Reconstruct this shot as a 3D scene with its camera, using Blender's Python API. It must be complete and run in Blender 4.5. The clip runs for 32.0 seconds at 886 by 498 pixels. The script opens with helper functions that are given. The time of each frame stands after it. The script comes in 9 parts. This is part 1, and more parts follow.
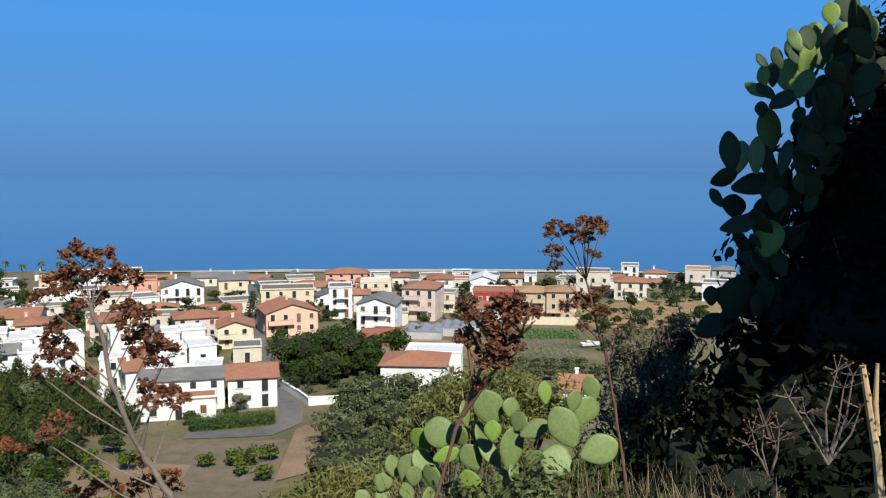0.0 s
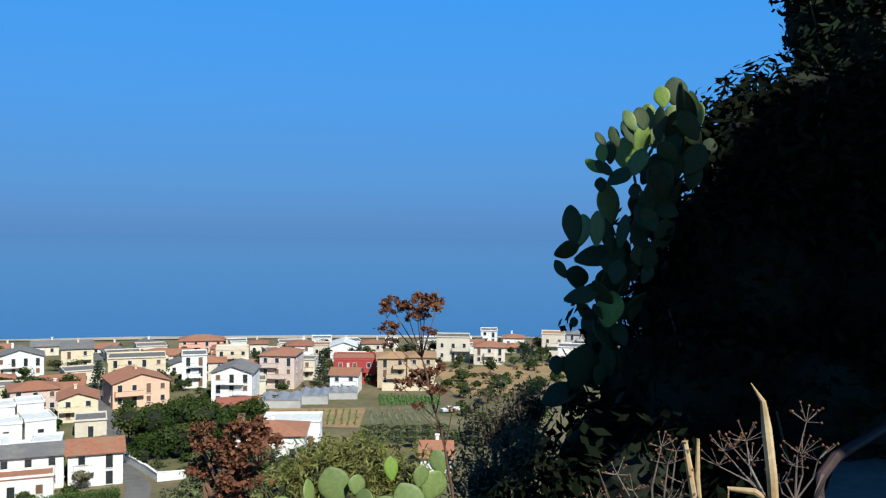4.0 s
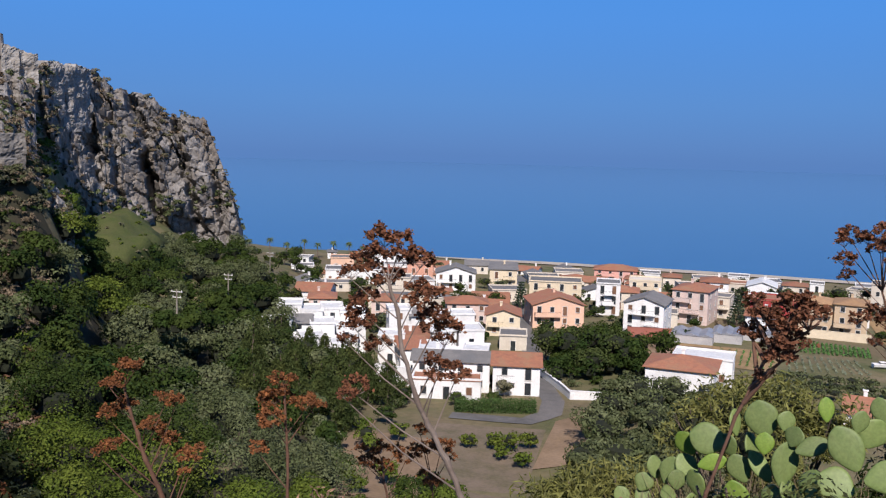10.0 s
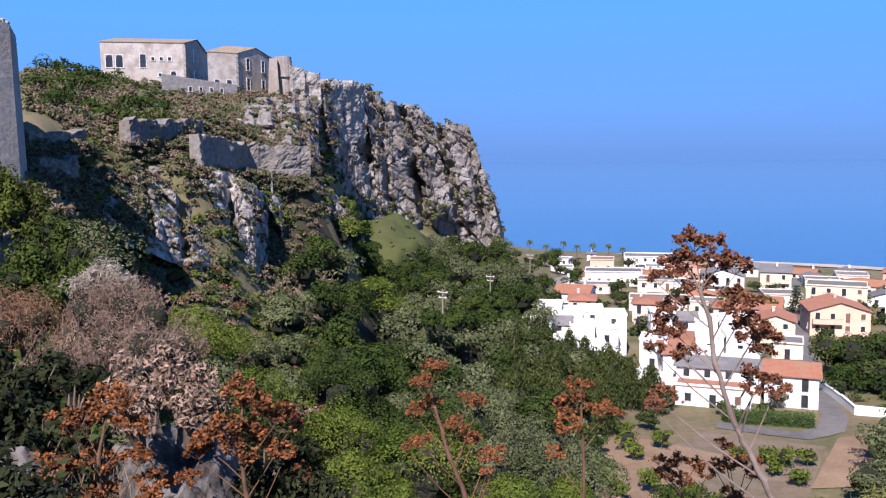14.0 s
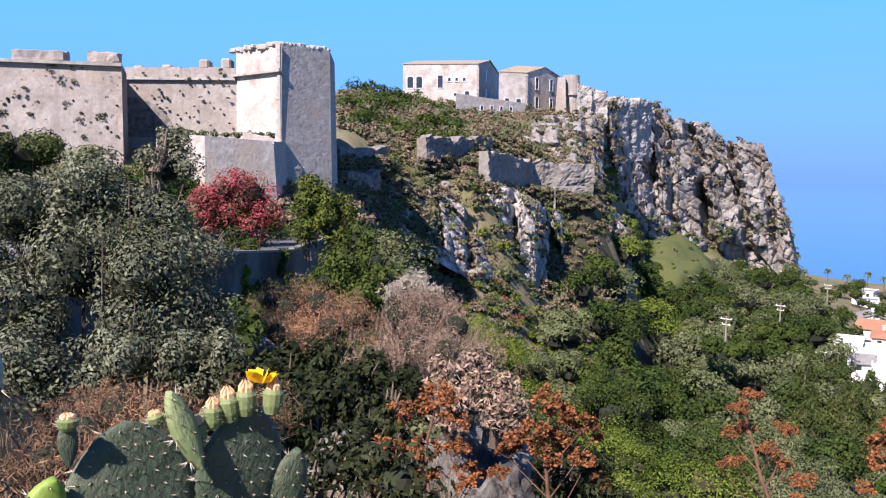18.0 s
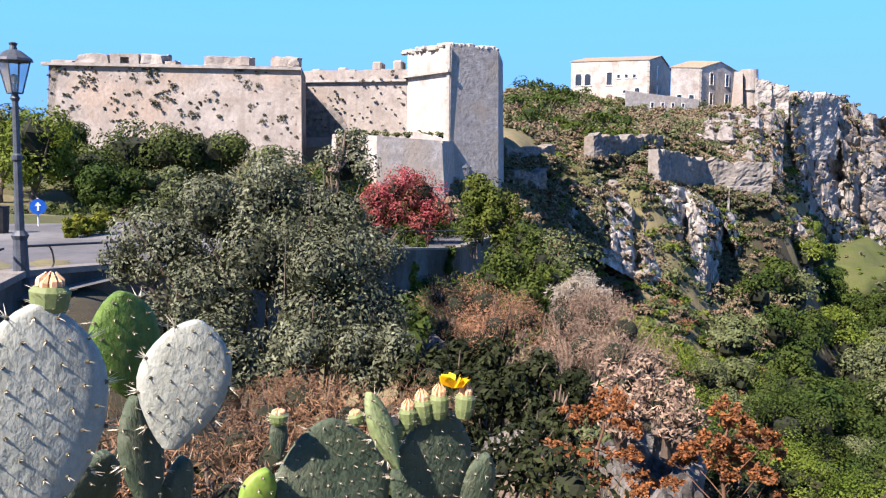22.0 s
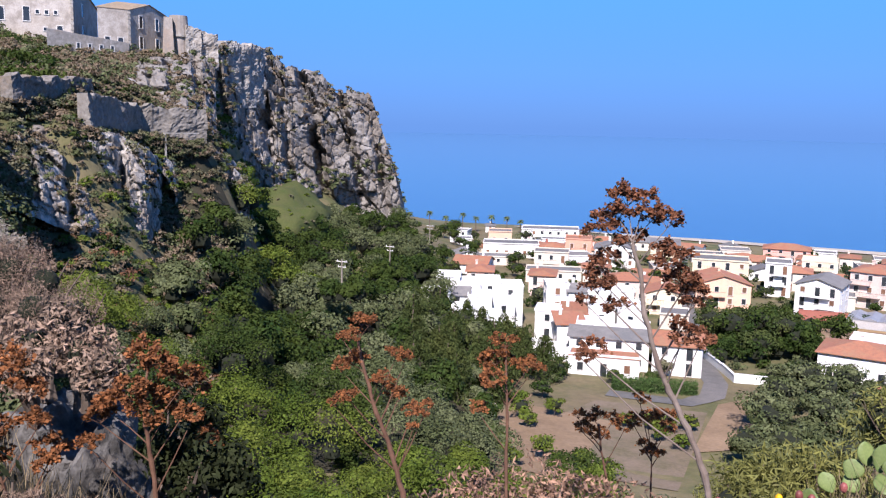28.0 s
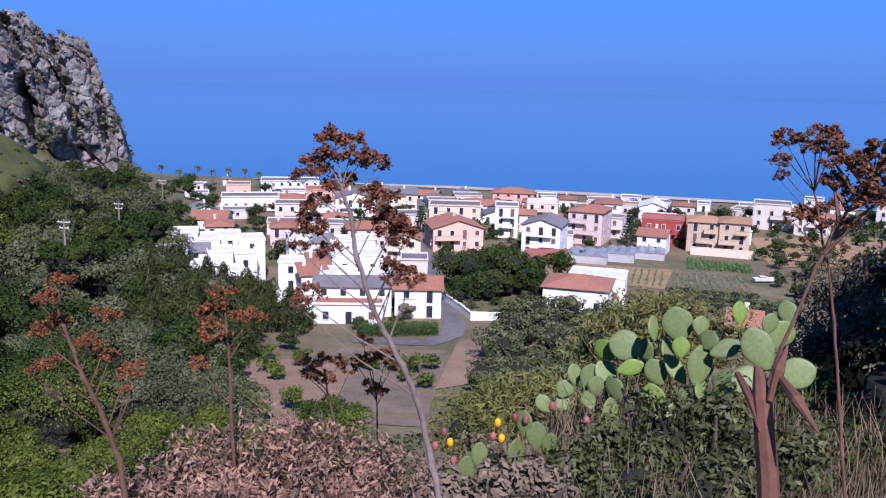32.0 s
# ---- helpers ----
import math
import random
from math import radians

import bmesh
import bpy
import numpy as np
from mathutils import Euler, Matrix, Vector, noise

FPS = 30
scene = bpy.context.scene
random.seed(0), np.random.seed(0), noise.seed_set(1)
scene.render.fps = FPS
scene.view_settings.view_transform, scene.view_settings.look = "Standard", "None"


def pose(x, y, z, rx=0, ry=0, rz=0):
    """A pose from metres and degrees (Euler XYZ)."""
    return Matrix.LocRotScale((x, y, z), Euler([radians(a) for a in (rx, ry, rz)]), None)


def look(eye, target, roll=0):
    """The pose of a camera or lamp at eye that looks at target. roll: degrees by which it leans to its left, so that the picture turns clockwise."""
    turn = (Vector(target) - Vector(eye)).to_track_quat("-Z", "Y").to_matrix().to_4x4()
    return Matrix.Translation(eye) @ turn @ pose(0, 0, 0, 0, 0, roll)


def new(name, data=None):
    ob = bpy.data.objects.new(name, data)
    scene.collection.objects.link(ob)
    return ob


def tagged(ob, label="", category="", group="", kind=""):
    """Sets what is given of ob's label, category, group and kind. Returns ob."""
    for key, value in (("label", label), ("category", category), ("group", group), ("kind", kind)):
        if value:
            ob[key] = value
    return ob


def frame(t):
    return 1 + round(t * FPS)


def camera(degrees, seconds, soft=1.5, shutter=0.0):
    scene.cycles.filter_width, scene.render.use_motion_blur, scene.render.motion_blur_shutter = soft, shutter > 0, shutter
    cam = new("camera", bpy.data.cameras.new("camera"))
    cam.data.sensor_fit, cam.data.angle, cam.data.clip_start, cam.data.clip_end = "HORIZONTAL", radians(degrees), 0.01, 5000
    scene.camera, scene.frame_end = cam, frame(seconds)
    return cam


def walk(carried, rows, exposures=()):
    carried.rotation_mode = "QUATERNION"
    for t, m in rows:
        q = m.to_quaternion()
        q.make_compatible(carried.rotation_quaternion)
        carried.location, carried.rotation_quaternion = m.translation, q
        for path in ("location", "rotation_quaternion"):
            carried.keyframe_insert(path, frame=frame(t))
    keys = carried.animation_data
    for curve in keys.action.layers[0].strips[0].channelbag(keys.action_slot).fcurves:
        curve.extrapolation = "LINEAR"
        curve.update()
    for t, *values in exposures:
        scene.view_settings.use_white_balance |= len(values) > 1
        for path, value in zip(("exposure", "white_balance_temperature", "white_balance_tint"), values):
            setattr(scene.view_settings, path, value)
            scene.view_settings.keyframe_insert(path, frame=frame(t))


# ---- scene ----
cam = camera(54.0, 32.0, soft=1.25)
PATH = [
    (0.0, -0.000, 0.000, 45.000, 84.40, 0.00, 0.00),
    (0.5, 0.012, 0.020, 45.002, 84.50, 0.18, -1.67),
    (1.0, 0.029, 0.036, 45.005, 85.69, -0.07, -4.88),
    (1.5, 0.046, 0.049, 45.011, 86.29, -0.18, -6.58),
    (2.0, 0.060, 0.063, 45.017, 86.96, -1.06, -8.67),
    (2.5, 0.075, 0.081, 45.023, 87.24, -1.34, -10.54),
    (4.5, 0.089, 0.032, 45.034, 88.98, -0.42, -7.52),
    (5.0, 0.084, 0.013, 45.026, 88.55, -0.73, -5.19),
    (5.5, 0.080, -0.016, 45.020, 88.35, -0.87, -3.78),
    (6.0, 0.070, -0.041, 45.007, 87.01, -1.15, 0.08),
    (6.5, 0.053, -0.041, 44.998, 86.51, -1.43, 2.64),
    (7.0, 0.040, -0.044, 44.993, 86.22, -1.19, 5.53),
    (7.5, 0.025, -0.055, 44.989, 85.94, -1.53, 8.75),
    (8.0, 0.019, -0.059, 44.989, 86.53, -1.45, 11.18),
    (8.5, 0.017, -0.064, 44.993, 86.68, -1.36, 12.16),
    (9.0, 0.017, -0.080, 45.006, 84.96, -0.50, 13.59),
    (9.5, 0.004, -0.075, 45.004, 83.98, -1.86, 15.48),
    (10.0, -0.011, -0.085, 45.003, 83.80, -1.45, 17.88),
    (10.5, -0.016, -0.093, 45.005, 84.19, -1.03, 19.54),
    (11.0, -0.028, -0.104, 45.008, 84.43, -0.32, 22.30),
    (11.5, -0.048, -0.106, 45.016, 84.47, -0.44, 24.70),
    (12.0, -0.075, -0.100, 45.022, 84.84, 0.29, 26.76),
    (12.5, -0.097, -0.126, 45.019, 84.39, 0.74, 28.30),
    (13.0, -0.130, -0.109, 45.012, 84.69, 0.26, 31.70),
    (13.5, -0.132, -0.104, 45.006, 84.20, -0.21, 32.70),
    (14.0, -0.140, -0.102, 45.006, 83.80, 0.57, 34.70),
    (14.5, -0.145, -0.106, 45.008, 84.77, 1.53, 36.73),
    (16.5, 0.046, -0.525, 45.102, 84.82, -0.74, 46.26),
    (17.0, 0.039, -0.539, 45.108, 85.31, -0.61, 48.04),
    (17.5, 0.041, -0.558, 45.109, 85.18, -0.27, 50.48),
    (18.0, 0.038, -0.571, 45.112, 84.93, -0.43, 53.07),
    (18.5, 0.051, -0.589, 45.114, 85.05, -0.64, 54.80),
    (19.0, 0.046, -0.602, 45.114, 84.55, -0.71, 56.81),
    (19.5, 0.043, -0.614, 45.117, 84.77, -1.30, 58.90),
    (20.0, 0.017, -0.618, 45.114, 83.07, -0.83, 62.19),
    (20.5, 0.020, -0.621, 45.125, 82.97, -0.96, 63.42),
    (21.0, 0.014, -0.626, 45.133, 84.06, -0.71, 63.80),
    (21.5, 0.020, -0.628, 45.135, 84.31, -0.52, 63.97),
    (22.0, 0.018, -0.631, 45.138, 84.75, -0.47, 63.91),
    (22.5, 0.023, -0.635, 45.133, 84.57, 0.08, 64.04),
    (23.0, 0.020, -0.637, 45.107, 82.91, 0.15, 63.11),
    (23.5, 0.025, -0.630, 45.087, 82.87, 0.33, 61.35),
    (24.0, 0.023, -0.620, 45.066, 81.93, 1.37, 58.76),
    (24.5, 0.007, -0.605, 45.063, 82.15, 0.51, 54.71),
    (25.0, -0.001, -0.580, 45.053, 82.28, -0.16, 49.05),
    (25.5, -0.011, -0.564, 45.048, 82.04, -0.70, 44.75),
    (26.0, -0.029, -0.534, 45.038, 82.00, -0.78, 39.81),
    (26.5, -0.160, -0.314, 44.986, 81.85, -0.96, 36.35),
    (28.5, -0.235, -0.127, 44.948, 81.74, -1.18, 25.94),
    (29.0, -0.225, -0.129, 44.947, 81.43, -1.40, 23.64),
    (29.5, -0.224, -0.112, 44.943, 81.30, -2.08, 20.81),
    (30.0, -0.211, -0.114, 44.943, 81.33, -2.07, 18.55),
    (30.5, -0.194, -0.117, 44.942, 80.61, -1.48, 16.82),
    (31.0, -0.202, -0.076, 44.930, 78.86, -1.40, 15.10),
    (31.5, -0.170, -0.108, 44.933, 78.63, -1.86, 13.14),
    (32.0, -0.162, -0.090, 44.936, 79.03, -1.47, 11.20),
]
EXPOSURES = [(0.0, 0.92, 6350, 6), (2.0, 0.96, 6250, 4), (5.0, 0.94, 6150, 3), (6.0, 0.84, 6250, 5), (8.0, 0.64, 6500, 10), (10.5, 0.84, 6250, 20), (13.0, 1.18, 6150, 24), (14.5, 1.53, 6150, 26),
             (17.0, 1.8, 6350, 25), (19.0, 1.88, 6450, 24), (21.0, 2.02, 6700, 22), (24.0, 2.16, 6650, 21), (26.0, 1.86, 6400, 21), (28.5, 1.33, 6000, 24), (30.0, 1.08, 5800, 27), (32.0, 1.04, 5450, 34)]
walk(cam, [(t, pose(x, y, z, rx, ry, rz)) for t, x, y, z, rx, ry, rz in PATH], EXPOSURES)

# ---- light ----
SUN_AZ, SUN_EL = 199.0, 44.0
world = bpy.data.worlds.new("world")
scene.world = world
world.use_nodes = True
wn = world.node_tree
sky = wn.nodes.new("ShaderNodeTexSky")
sky.sky_type, sky.sun_disc = "NISHITA", False
sky.sun_elevation, sky.sun_rotation = radians(SUN_EL), radians(-SUN_AZ)
sky.air_density, sky.dust_density, sky.ozone_density = 1.0, 0.3, 4.0
# a hazy maritime sky: the clear sky deepened by blue haze that thickens evenly towards the horizon all round
coord = wn.nodes.new("ShaderNodeTexCoord")
split = wn.nodes.new("ShaderNodeSeparateXYZ")
haze = wn.nodes.new("ShaderNodeValToRGB")
wn.links.new(coord.outputs["Generated"], split.inputs["Vector"])
wn.links.new(split.outputs["Z"], haze.inputs["Fac"])
stops = haze.color_ramp.elements
stops[0].position, stops[0].color = 0.0, (0.83, 2.46, 5.83, 1)
stops[1].position, stops[1].color = 1.0, (0.07, 0.38, 1.5, 1)
for at, tone in ((0.06, (0.93, 3.02, 7.00, 1)), (0.15, (0.85, 3.39, 8.48, 1)), (0.3, (0.60, 3.45, 9.43, 1)), (0.55, (0.2, 1.15, 3.7, 1))):
    haze.color_ramp.elements.new(at).color = tone
blend = wn.nodes.new("ShaderNodeMix")
blend.data_type = "RGBA"
blend.inputs["Factor"].default_value = 0.94
wn.links.new(sky.outputs["Color"], blend.inputs["A"])
wn.links.new(haze.outputs["Color"], blend.inputs["B"])
wn.links.new(blend.outputs["Result"], wn.nodes["Background"].inputs["Color"])
wn.nodes["Background"].inputs["Strength"].default_value = 0.05
sun = new("sun", bpy.data.lights.new("sun", "SUN"))
sun.data.energy, sun.data.angle, sun.data.color = 3.5, radians(0.55), (1.0, 0.95, 0.87)
to_sun = Vector((-math.sin(radians(SUN_AZ)) * math.cos(radians(SUN_EL)),
                 math.cos(radians(SUN_AZ)) * math.cos(radians(SUN_EL)), math.sin(radians(SUN_EL))))
sun.matrix_world = look(to_sun * 60, (0, 0, 0))


# ---- materials ----
MATS = {}


def mat(name, a, b=None, scale=1.0, rough=0.85, bump=0.0, bump_scale=None, c=None, vary=0.0, metal=0.0,
        island=0.0, trans=0.0, detail=6.0, contrast=(0.35, 0.65), spec=0.3, coords="world", streak=None):
    """Two or three colours mixed by noise at two scales, with relief; vary: lightness by object, island: by loose piece."""
    if name in MATS:
        return MATS[name]
    m = bpy.data.materials.new(name)
    m.use_nodes = True
    nt = m.node_tree
    n, l = nt.nodes, nt.links
    bsdf = n["Principled BSDF"]
    bsdf.inputs["Roughness"].default_value = rough
    bsdf.inputs["Metallic"].default_value = metal
    bsdf.inputs["Specular IOR Level"].default_value = spec
    if coords == "world":
        src = n.new("ShaderNodeNewGeometry").outputs["Position"]
    else:
        src = n.new("ShaderNodeTexCoord").outputs["Object"]

    def noise_at(s, d=detail):
        t = n.new("ShaderNodeTexNoise")
        t.inputs["Scale"].default_value, t.inputs["Detail"].default_value = s, d
        t.inputs["Roughness"].default_value = 0.62
        l.new(src, t.inputs["Vector"])
        return t.outputs["Fac"]

    def ramp(fac, lo, hi):
        r = n.new("ShaderNodeMapRange")
        r.inputs["From Min"].default_value, r.inputs["From Max"].default_value = lo, hi
        l.new(fac, r.inputs["Value"])
        return r.outputs["Result"]

    def mix(fac, x, y, kind="MIX"):
        k = n.new("ShaderNodeMix")
        k.data_type, k.blend_type = "RGBA", kind
        for sock, val in ((k.inputs["Factor"], fac), (k.inputs["A"], x), (k.inputs["B"], y)):
            if hasattr(val, "is_linked"):
                l.new(val, sock)
            elif isinstance(val, (int, float)):
                sock.default_value = val
            else:
                sock.default_value = (*val, 1)
        return k.outputs["Result"]

    col = mix(ramp(noise_at(scale), *contrast), a, b if b else a)
    if c:
        col = mix(ramp(noise_at(scale * 0.23, 4.0), 0.48, 0.68), col, c)
    col = mix(ramp(noise_at(scale * 7.0, 3.0), 0.3, 0.75), col, mix(1.0, col, (0.72, 0.72, 0.72), "MULTIPLY"))
    if streak:
        st = n.new("ShaderNodeVectorMath")
        st.operation = "MULTIPLY"
        st.inputs[1].default_value = (1.1, 1.1, 0.09)
        l.new(src, st.inputs[0])
        t = n.new("ShaderNodeTexNoise")
        t.inputs["Scale"].default_value, t.inputs["Detail"].default_value = 1.0, 5.0
        l.new(st.outputs["Vector"], t.inputs["Vector"])
        col = mix(ramp(t.outputs["Fac"], 0.54, 0.68), col, streak)
    if vary or island:
        if vary:
            rnd = n.new("ShaderNodeObjectInfo").outputs["Random"]
        else:
            rnd = n.new("ShaderNodeNewGeometry").outputs["Random Per Island"]
        v = n.new("ShaderNodeMapRange")
        amount = vary or island
        v.inputs["To Min"].default_value, v.inputs["To Max"].default_value = 1 - amount, 1 + amount
        l.new(rnd, v.inputs["Value"])
        h = n.new("ShaderNodeHueSaturation")
        l.new(v.outputs["Result"], h.inputs["Value"])
        l.new(col, h.inputs["Color"])
        col = h.outputs["Color"]
    l.new(col, bsdf.inputs["Base Color"])
    if bump:
        bn = n.new("ShaderNodeBump")
        bn.inputs["Strength"].default_value = min(1.0, bump)
        bn.inputs["Distance"].default_value = 0.25 / max(bump_scale or scale, 0.05)
        l.new(noise_at(bump_scale or scale * 3, 8.0), bn.inputs["Height"])
        l.new(bn.outputs["Normal"], bsdf.inputs["Normal"])
    if trans:
        tr = n.new("ShaderNodeBsdfTranslucent")
        l.new(mix(1.0, col, (1.3, 1.35, 0.5), "MULTIPLY"), tr.inputs["Color"])
        ms = n.new("ShaderNodeMixShader")
        ms.inputs["Fac"].default_value = trans
        l.new(bsdf.outputs["BSDF"], ms.inputs[1])
        l.new(tr.outputs["BSDF"], ms.inputs[2])
        l.new(ms.outputs["Shader"], n["Material Output"].inputs["Surface"])
    MATS[name] = m
    return m


def plaster(name, a, dirt):
    return mat(name, a, tuple(v * 0.9 for v in a), 0.8, 0.9, 0.15, 6.0, c=dirt, vary=0.05)


WALL = {
    "white": plaster("white_plaster", (0.86, 0.85, 0.82), (0.68, 0.66, 0.62)),
    "cream": plaster("cream_plaster", (0.72, 0.64, 0.52), (0.6, 0.52, 0.42)),
    "yellow": plaster("yellow_plaster", (0.76, 0.64, 0.45), (0.64, 0.53, 0.38)),
    "ochre": plaster("ochre_plaster", (0.62, 0.47, 0.31), (0.5, 0.38, 0.26)),
    "peach": plaster("peach_plaster", (0.78, 0.5, 0.35), (0.66, 0.44, 0.33)),
    "orange": plaster("orange_plaster", (0.68, 0.36, 0.25), (0.56, 0.32, 0.23)),
    "pink": plaster("pink_plaster", (0.78, 0.42, 0.34), (0.7, 0.42, 0.36)),
    "blush": plaster("blush_plaster", (0.72, 0.56, 0.48), (0.55, 0.45, 0.4)),
    "red": plaster("red_plaster", (0.4, 0.06, 0.055), (0.32, 0.06, 0.055)),
    "brick": plaster("brick_plaster", (0.4, 0.14, 0.1), (0.3, 0.13, 0.1)),
    "grey": plaster("grey_plaster", (0.5, 0.48, 0.46), (0.36, 0.35, 0.34)),
}
ROOF = {
    "tile": mat("terracotta_tile", (0.37, 0.16, 0.09), (0.28, 0.125, 0.08), 1.6, 0.9, 0.5, 5.0, c=(0.3, 0.17, 0.1), vary=0.12),
    "slate": mat("grey_roofing", (0.15, 0.145, 0.14), (0.21, 0.2, 0.19), 0.7, 0.9, 0.2, 4.0, c=(0.15, 0.15, 0.15), vary=0.15),
    "tan": mat("tan_tile", (0.42, 0.26, 0.13), (0.34, 0.2, 0.11), 1.6, 0.9, 0.5, 5.0, vary=0.1),
    "grey_tan": mat("lichened_tile", (0.33, 0.25, 0.17), (0.24, 0.19, 0.13), 1.2, 0.9, 0.5, 5.0),
    "cream": WALL["cream"],
    "white": mat("pale_metal_roof", (0.75, 0.75, 0.73), (0.6, 0.6, 0.58), 0.8, 0.6, 0.1),
}
GLASS = mat("dark_glass", (0.02, 0.025, 0.03), (0.04, 0.045, 0.05), 0.5, 0.12, spec=0.6)
SHUTTER = mat("brown_shutter", (0.16, 0.08, 0.045), (0.22, 0.12, 0.07), 2.0, 0.7, vary=0.25)
FRAME = mat("window_frame", (0.7, 0.68, 0.64), (0.55, 0.53, 0.5), 2.0, 0.7)
METAL = mat("painted_iron", (0.03, 0.03, 0.032), (0.05, 0.045, 0.04), 8.0, 0.55, 0.1, metal=0.3)
CONCRETE = mat("old_concrete", (0.09, 0.075, 0.06), (0.05, 0.042, 0.034), 1.3, 0.95, 0.4, 9.0, c=(0.16, 0.15, 0.13))
ASPHALT = mat("worn_asphalt", (0.085, 0.083, 0.082), (0.055, 0.054, 0.053), 0.6, 0.95, 0.3, 30.0, c=(0.12, 0.115, 0.11))
CASTLE = mat("castle_render", (0.355, 0.32, 0.28), (0.24, 0.212, 0.182), 0.5, 0.95, 0.7, 2.6, c=(0.32, 0.24, 0.175), contrast=(0.36, 0.62), detail=10.0, streak=(0.22, 0.19, 0.16))
CASTLE_GREY = mat("castle_rubble", (0.41, 0.388, 0.352), (0.24, 0.222, 0.196), 1.6, 0.95, 0.7, 3.4, c=(0.34, 0.29, 0.23), detail=9.0, streak=(0.27, 0.25, 0.22))
# darkened copy of the rubble, with shade put into its tone
DARKSTONE = mat("shaded_rubble", (0.24, 0.22, 0.195), (0.1, 0.09, 0.078), 2.0, 0.95, 1.0, 1.6, c=(0.22, 0.17, 0.12))
WALLSTONE = mat("grey_terrace_masonry", (0.27, 0.25, 0.222), (0.135, 0.12, 0.1), 1.3, 0.95, 1.0, 2.4, c=(0.23, 0.2, 0.16), detail=10.0, streak=(0.17, 0.155, 0.135))
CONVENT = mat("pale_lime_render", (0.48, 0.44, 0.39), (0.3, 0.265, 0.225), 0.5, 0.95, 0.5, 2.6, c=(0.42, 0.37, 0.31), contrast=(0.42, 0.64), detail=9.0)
ROCK = mat("limestone_cliff", (0.31, 0.29, 0.264), (0.17, 0.15, 0.127), 0.25, 0.95, 1.0, 0.8, c=(0.2, 0.165, 0.125), contrast=(0.36, 0.64), detail=13.0)
ROCKBROWN = mat("brown_stained_rock", (0.45, 0.425, 0.385), (0.2, 0.175, 0.145), 0.45, 0.95, 1.0, 1.6, c=(0.2, 0.155, 0.115), contrast=(0.4, 0.6), detail=12.0, streak=(0.15, 0.125, 0.1))
GROUND = mat("dry_hillside", (0.2, 0.16, 0.085), (0.09, 0.1, 0.035), 0.12, 0.98, 0.8, 1.5, c=(0.16, 0.12, 0.07))
GRASS = mat("rough_grass", (0.15, 0.13, 0.06), (0.11, 0.12, 0.04), 0.25, 0.98, 0.6, 3.0, c=(0.17, 0.14, 0.09))
SOIL = mat("bare_brown_soil", (0.25, 0.17, 0.1), (0.2, 0.135, 0.08), 0.3, 0.98, 0.3, 3.0, c=(0.29, 0.2, 0.125))
SAND = mat("beach_sand", (0.5, 0.43, 0.34), (0.4, 0.35, 0.28), 0.2, 0.98, 0.2, 2.0)
STRAW = mat("dry_straw", (0.38, 0.25, 0.12), (0.28, 0.18, 0.085), 0.3, 0.98, 0.6, 3.0, c=(0.2, 0.15, 0.07))


# ---- mesh tools ----
def mesh_of(name, verts, faces, material, smooth=False):
    """A mesh from arrays of vertices and equal-sided faces."""
    me = bpy.data.meshes.new(name)
    v = np.asarray(verts, dtype=np.float32).reshape(-1, 3)
    f = np.asarray(faces, dtype=np.int32)
    k = f.shape[1]
    me.vertices.add(len(v))
    me.vertices.foreach_set("co", v.ravel())
    me.loops.add(f.size)
    me.loops.foreach_set("vertex_index", f.ravel())
    me.polygons.add(len(f))
    me.polygons.foreach_set("loop_start", np.arange(0, f.size, k, dtype=np.int32))
    me.polygons.foreach_set("loop_total", np.full(len(f), k, dtype=np.int32))
    me.update(calc_edges=True)
    me.polygons.foreach_set("use_smooth", np.full(len(f), smooth))
    me.materials.append(material)
    return me


def part(name, bm, material, parent=None, label=""):
    """One mesh object from a bmesh, under a thing or a part."""
    me = bpy.data.meshes.new(name)
    bmesh.ops.recalc_face_normals(bm, faces=bm.faces)
    bm.to_mesh(me)
    bm.free()
    me.materials.append(material)
    return child(name, me, parent, label)


def child(name, me, parent=None, label=""):
    ob = new(name, me)
    if parent:
        ob.parent = parent
    if label:
        ob["label"] = label
    return ob


def box(bm, cx, cy, cz, sx, sy, sz, m=None, bevel=0.0):
    """A box by its centre and sizes added to bm."""
    t = Matrix.Translation((cx, cy, cz)) @ Matrix.Diagonal((sx, sy, sz, 1))
    made = bmesh.ops.create_cube(bm, size=1.0, matrix=(m @ t) if m else t)
    if bevel:
        edges = list({e for v in made["verts"] for e in v.link_edges})
        bmesh.ops.bevel(bm, geom=edges, offset=bevel, segments=1, affect="EDGES")


def prism(bm, pts, z0, z1, inset=0.0):
    """An upright prism on the plan pts; inset: how far the top is drawn in towards the middle (batter)."""
    mid = sum((Vector(p) for p in pts), Vector((0, 0))) / len(pts)
    tops = z1 if isinstance(z1, (list, tuple)) else [z1] * len(pts)
    bots = z0 if isinstance(z0, (list, tuple)) else [z0] * len(pts)
    low = [bm.verts.new((p[0], p[1], b)) for p, b in zip(pts, bots)]
    high = []
    for p, z in zip(pts, tops):
        q = Vector(p) + (mid - Vector(p)).normalized() * inset
        high.append(bm.verts.new((q.x, q.y, z)))
    n = len(pts)
    for i in range(n):
        bm.faces.new((low[i], low[(i + 1) % n], high[(i + 1) % n], high[i]))
    bm.faces.new(high)
    bm.faces.new(low[::-1])


def pol(az, d):
    """A plan point by bearing (degrees to the left of straight ahead) and distance from the lookout."""
    return (-d * math.sin(radians(az)), d * math.cos(radians(az)))


def sight(az, el, d):
    """A point by bearing, elevation and plan distance from the lookout's eye."""
    x, y = pol(az, d)
    return Vector((x, y, 45 + d * math.tan(radians(el))))


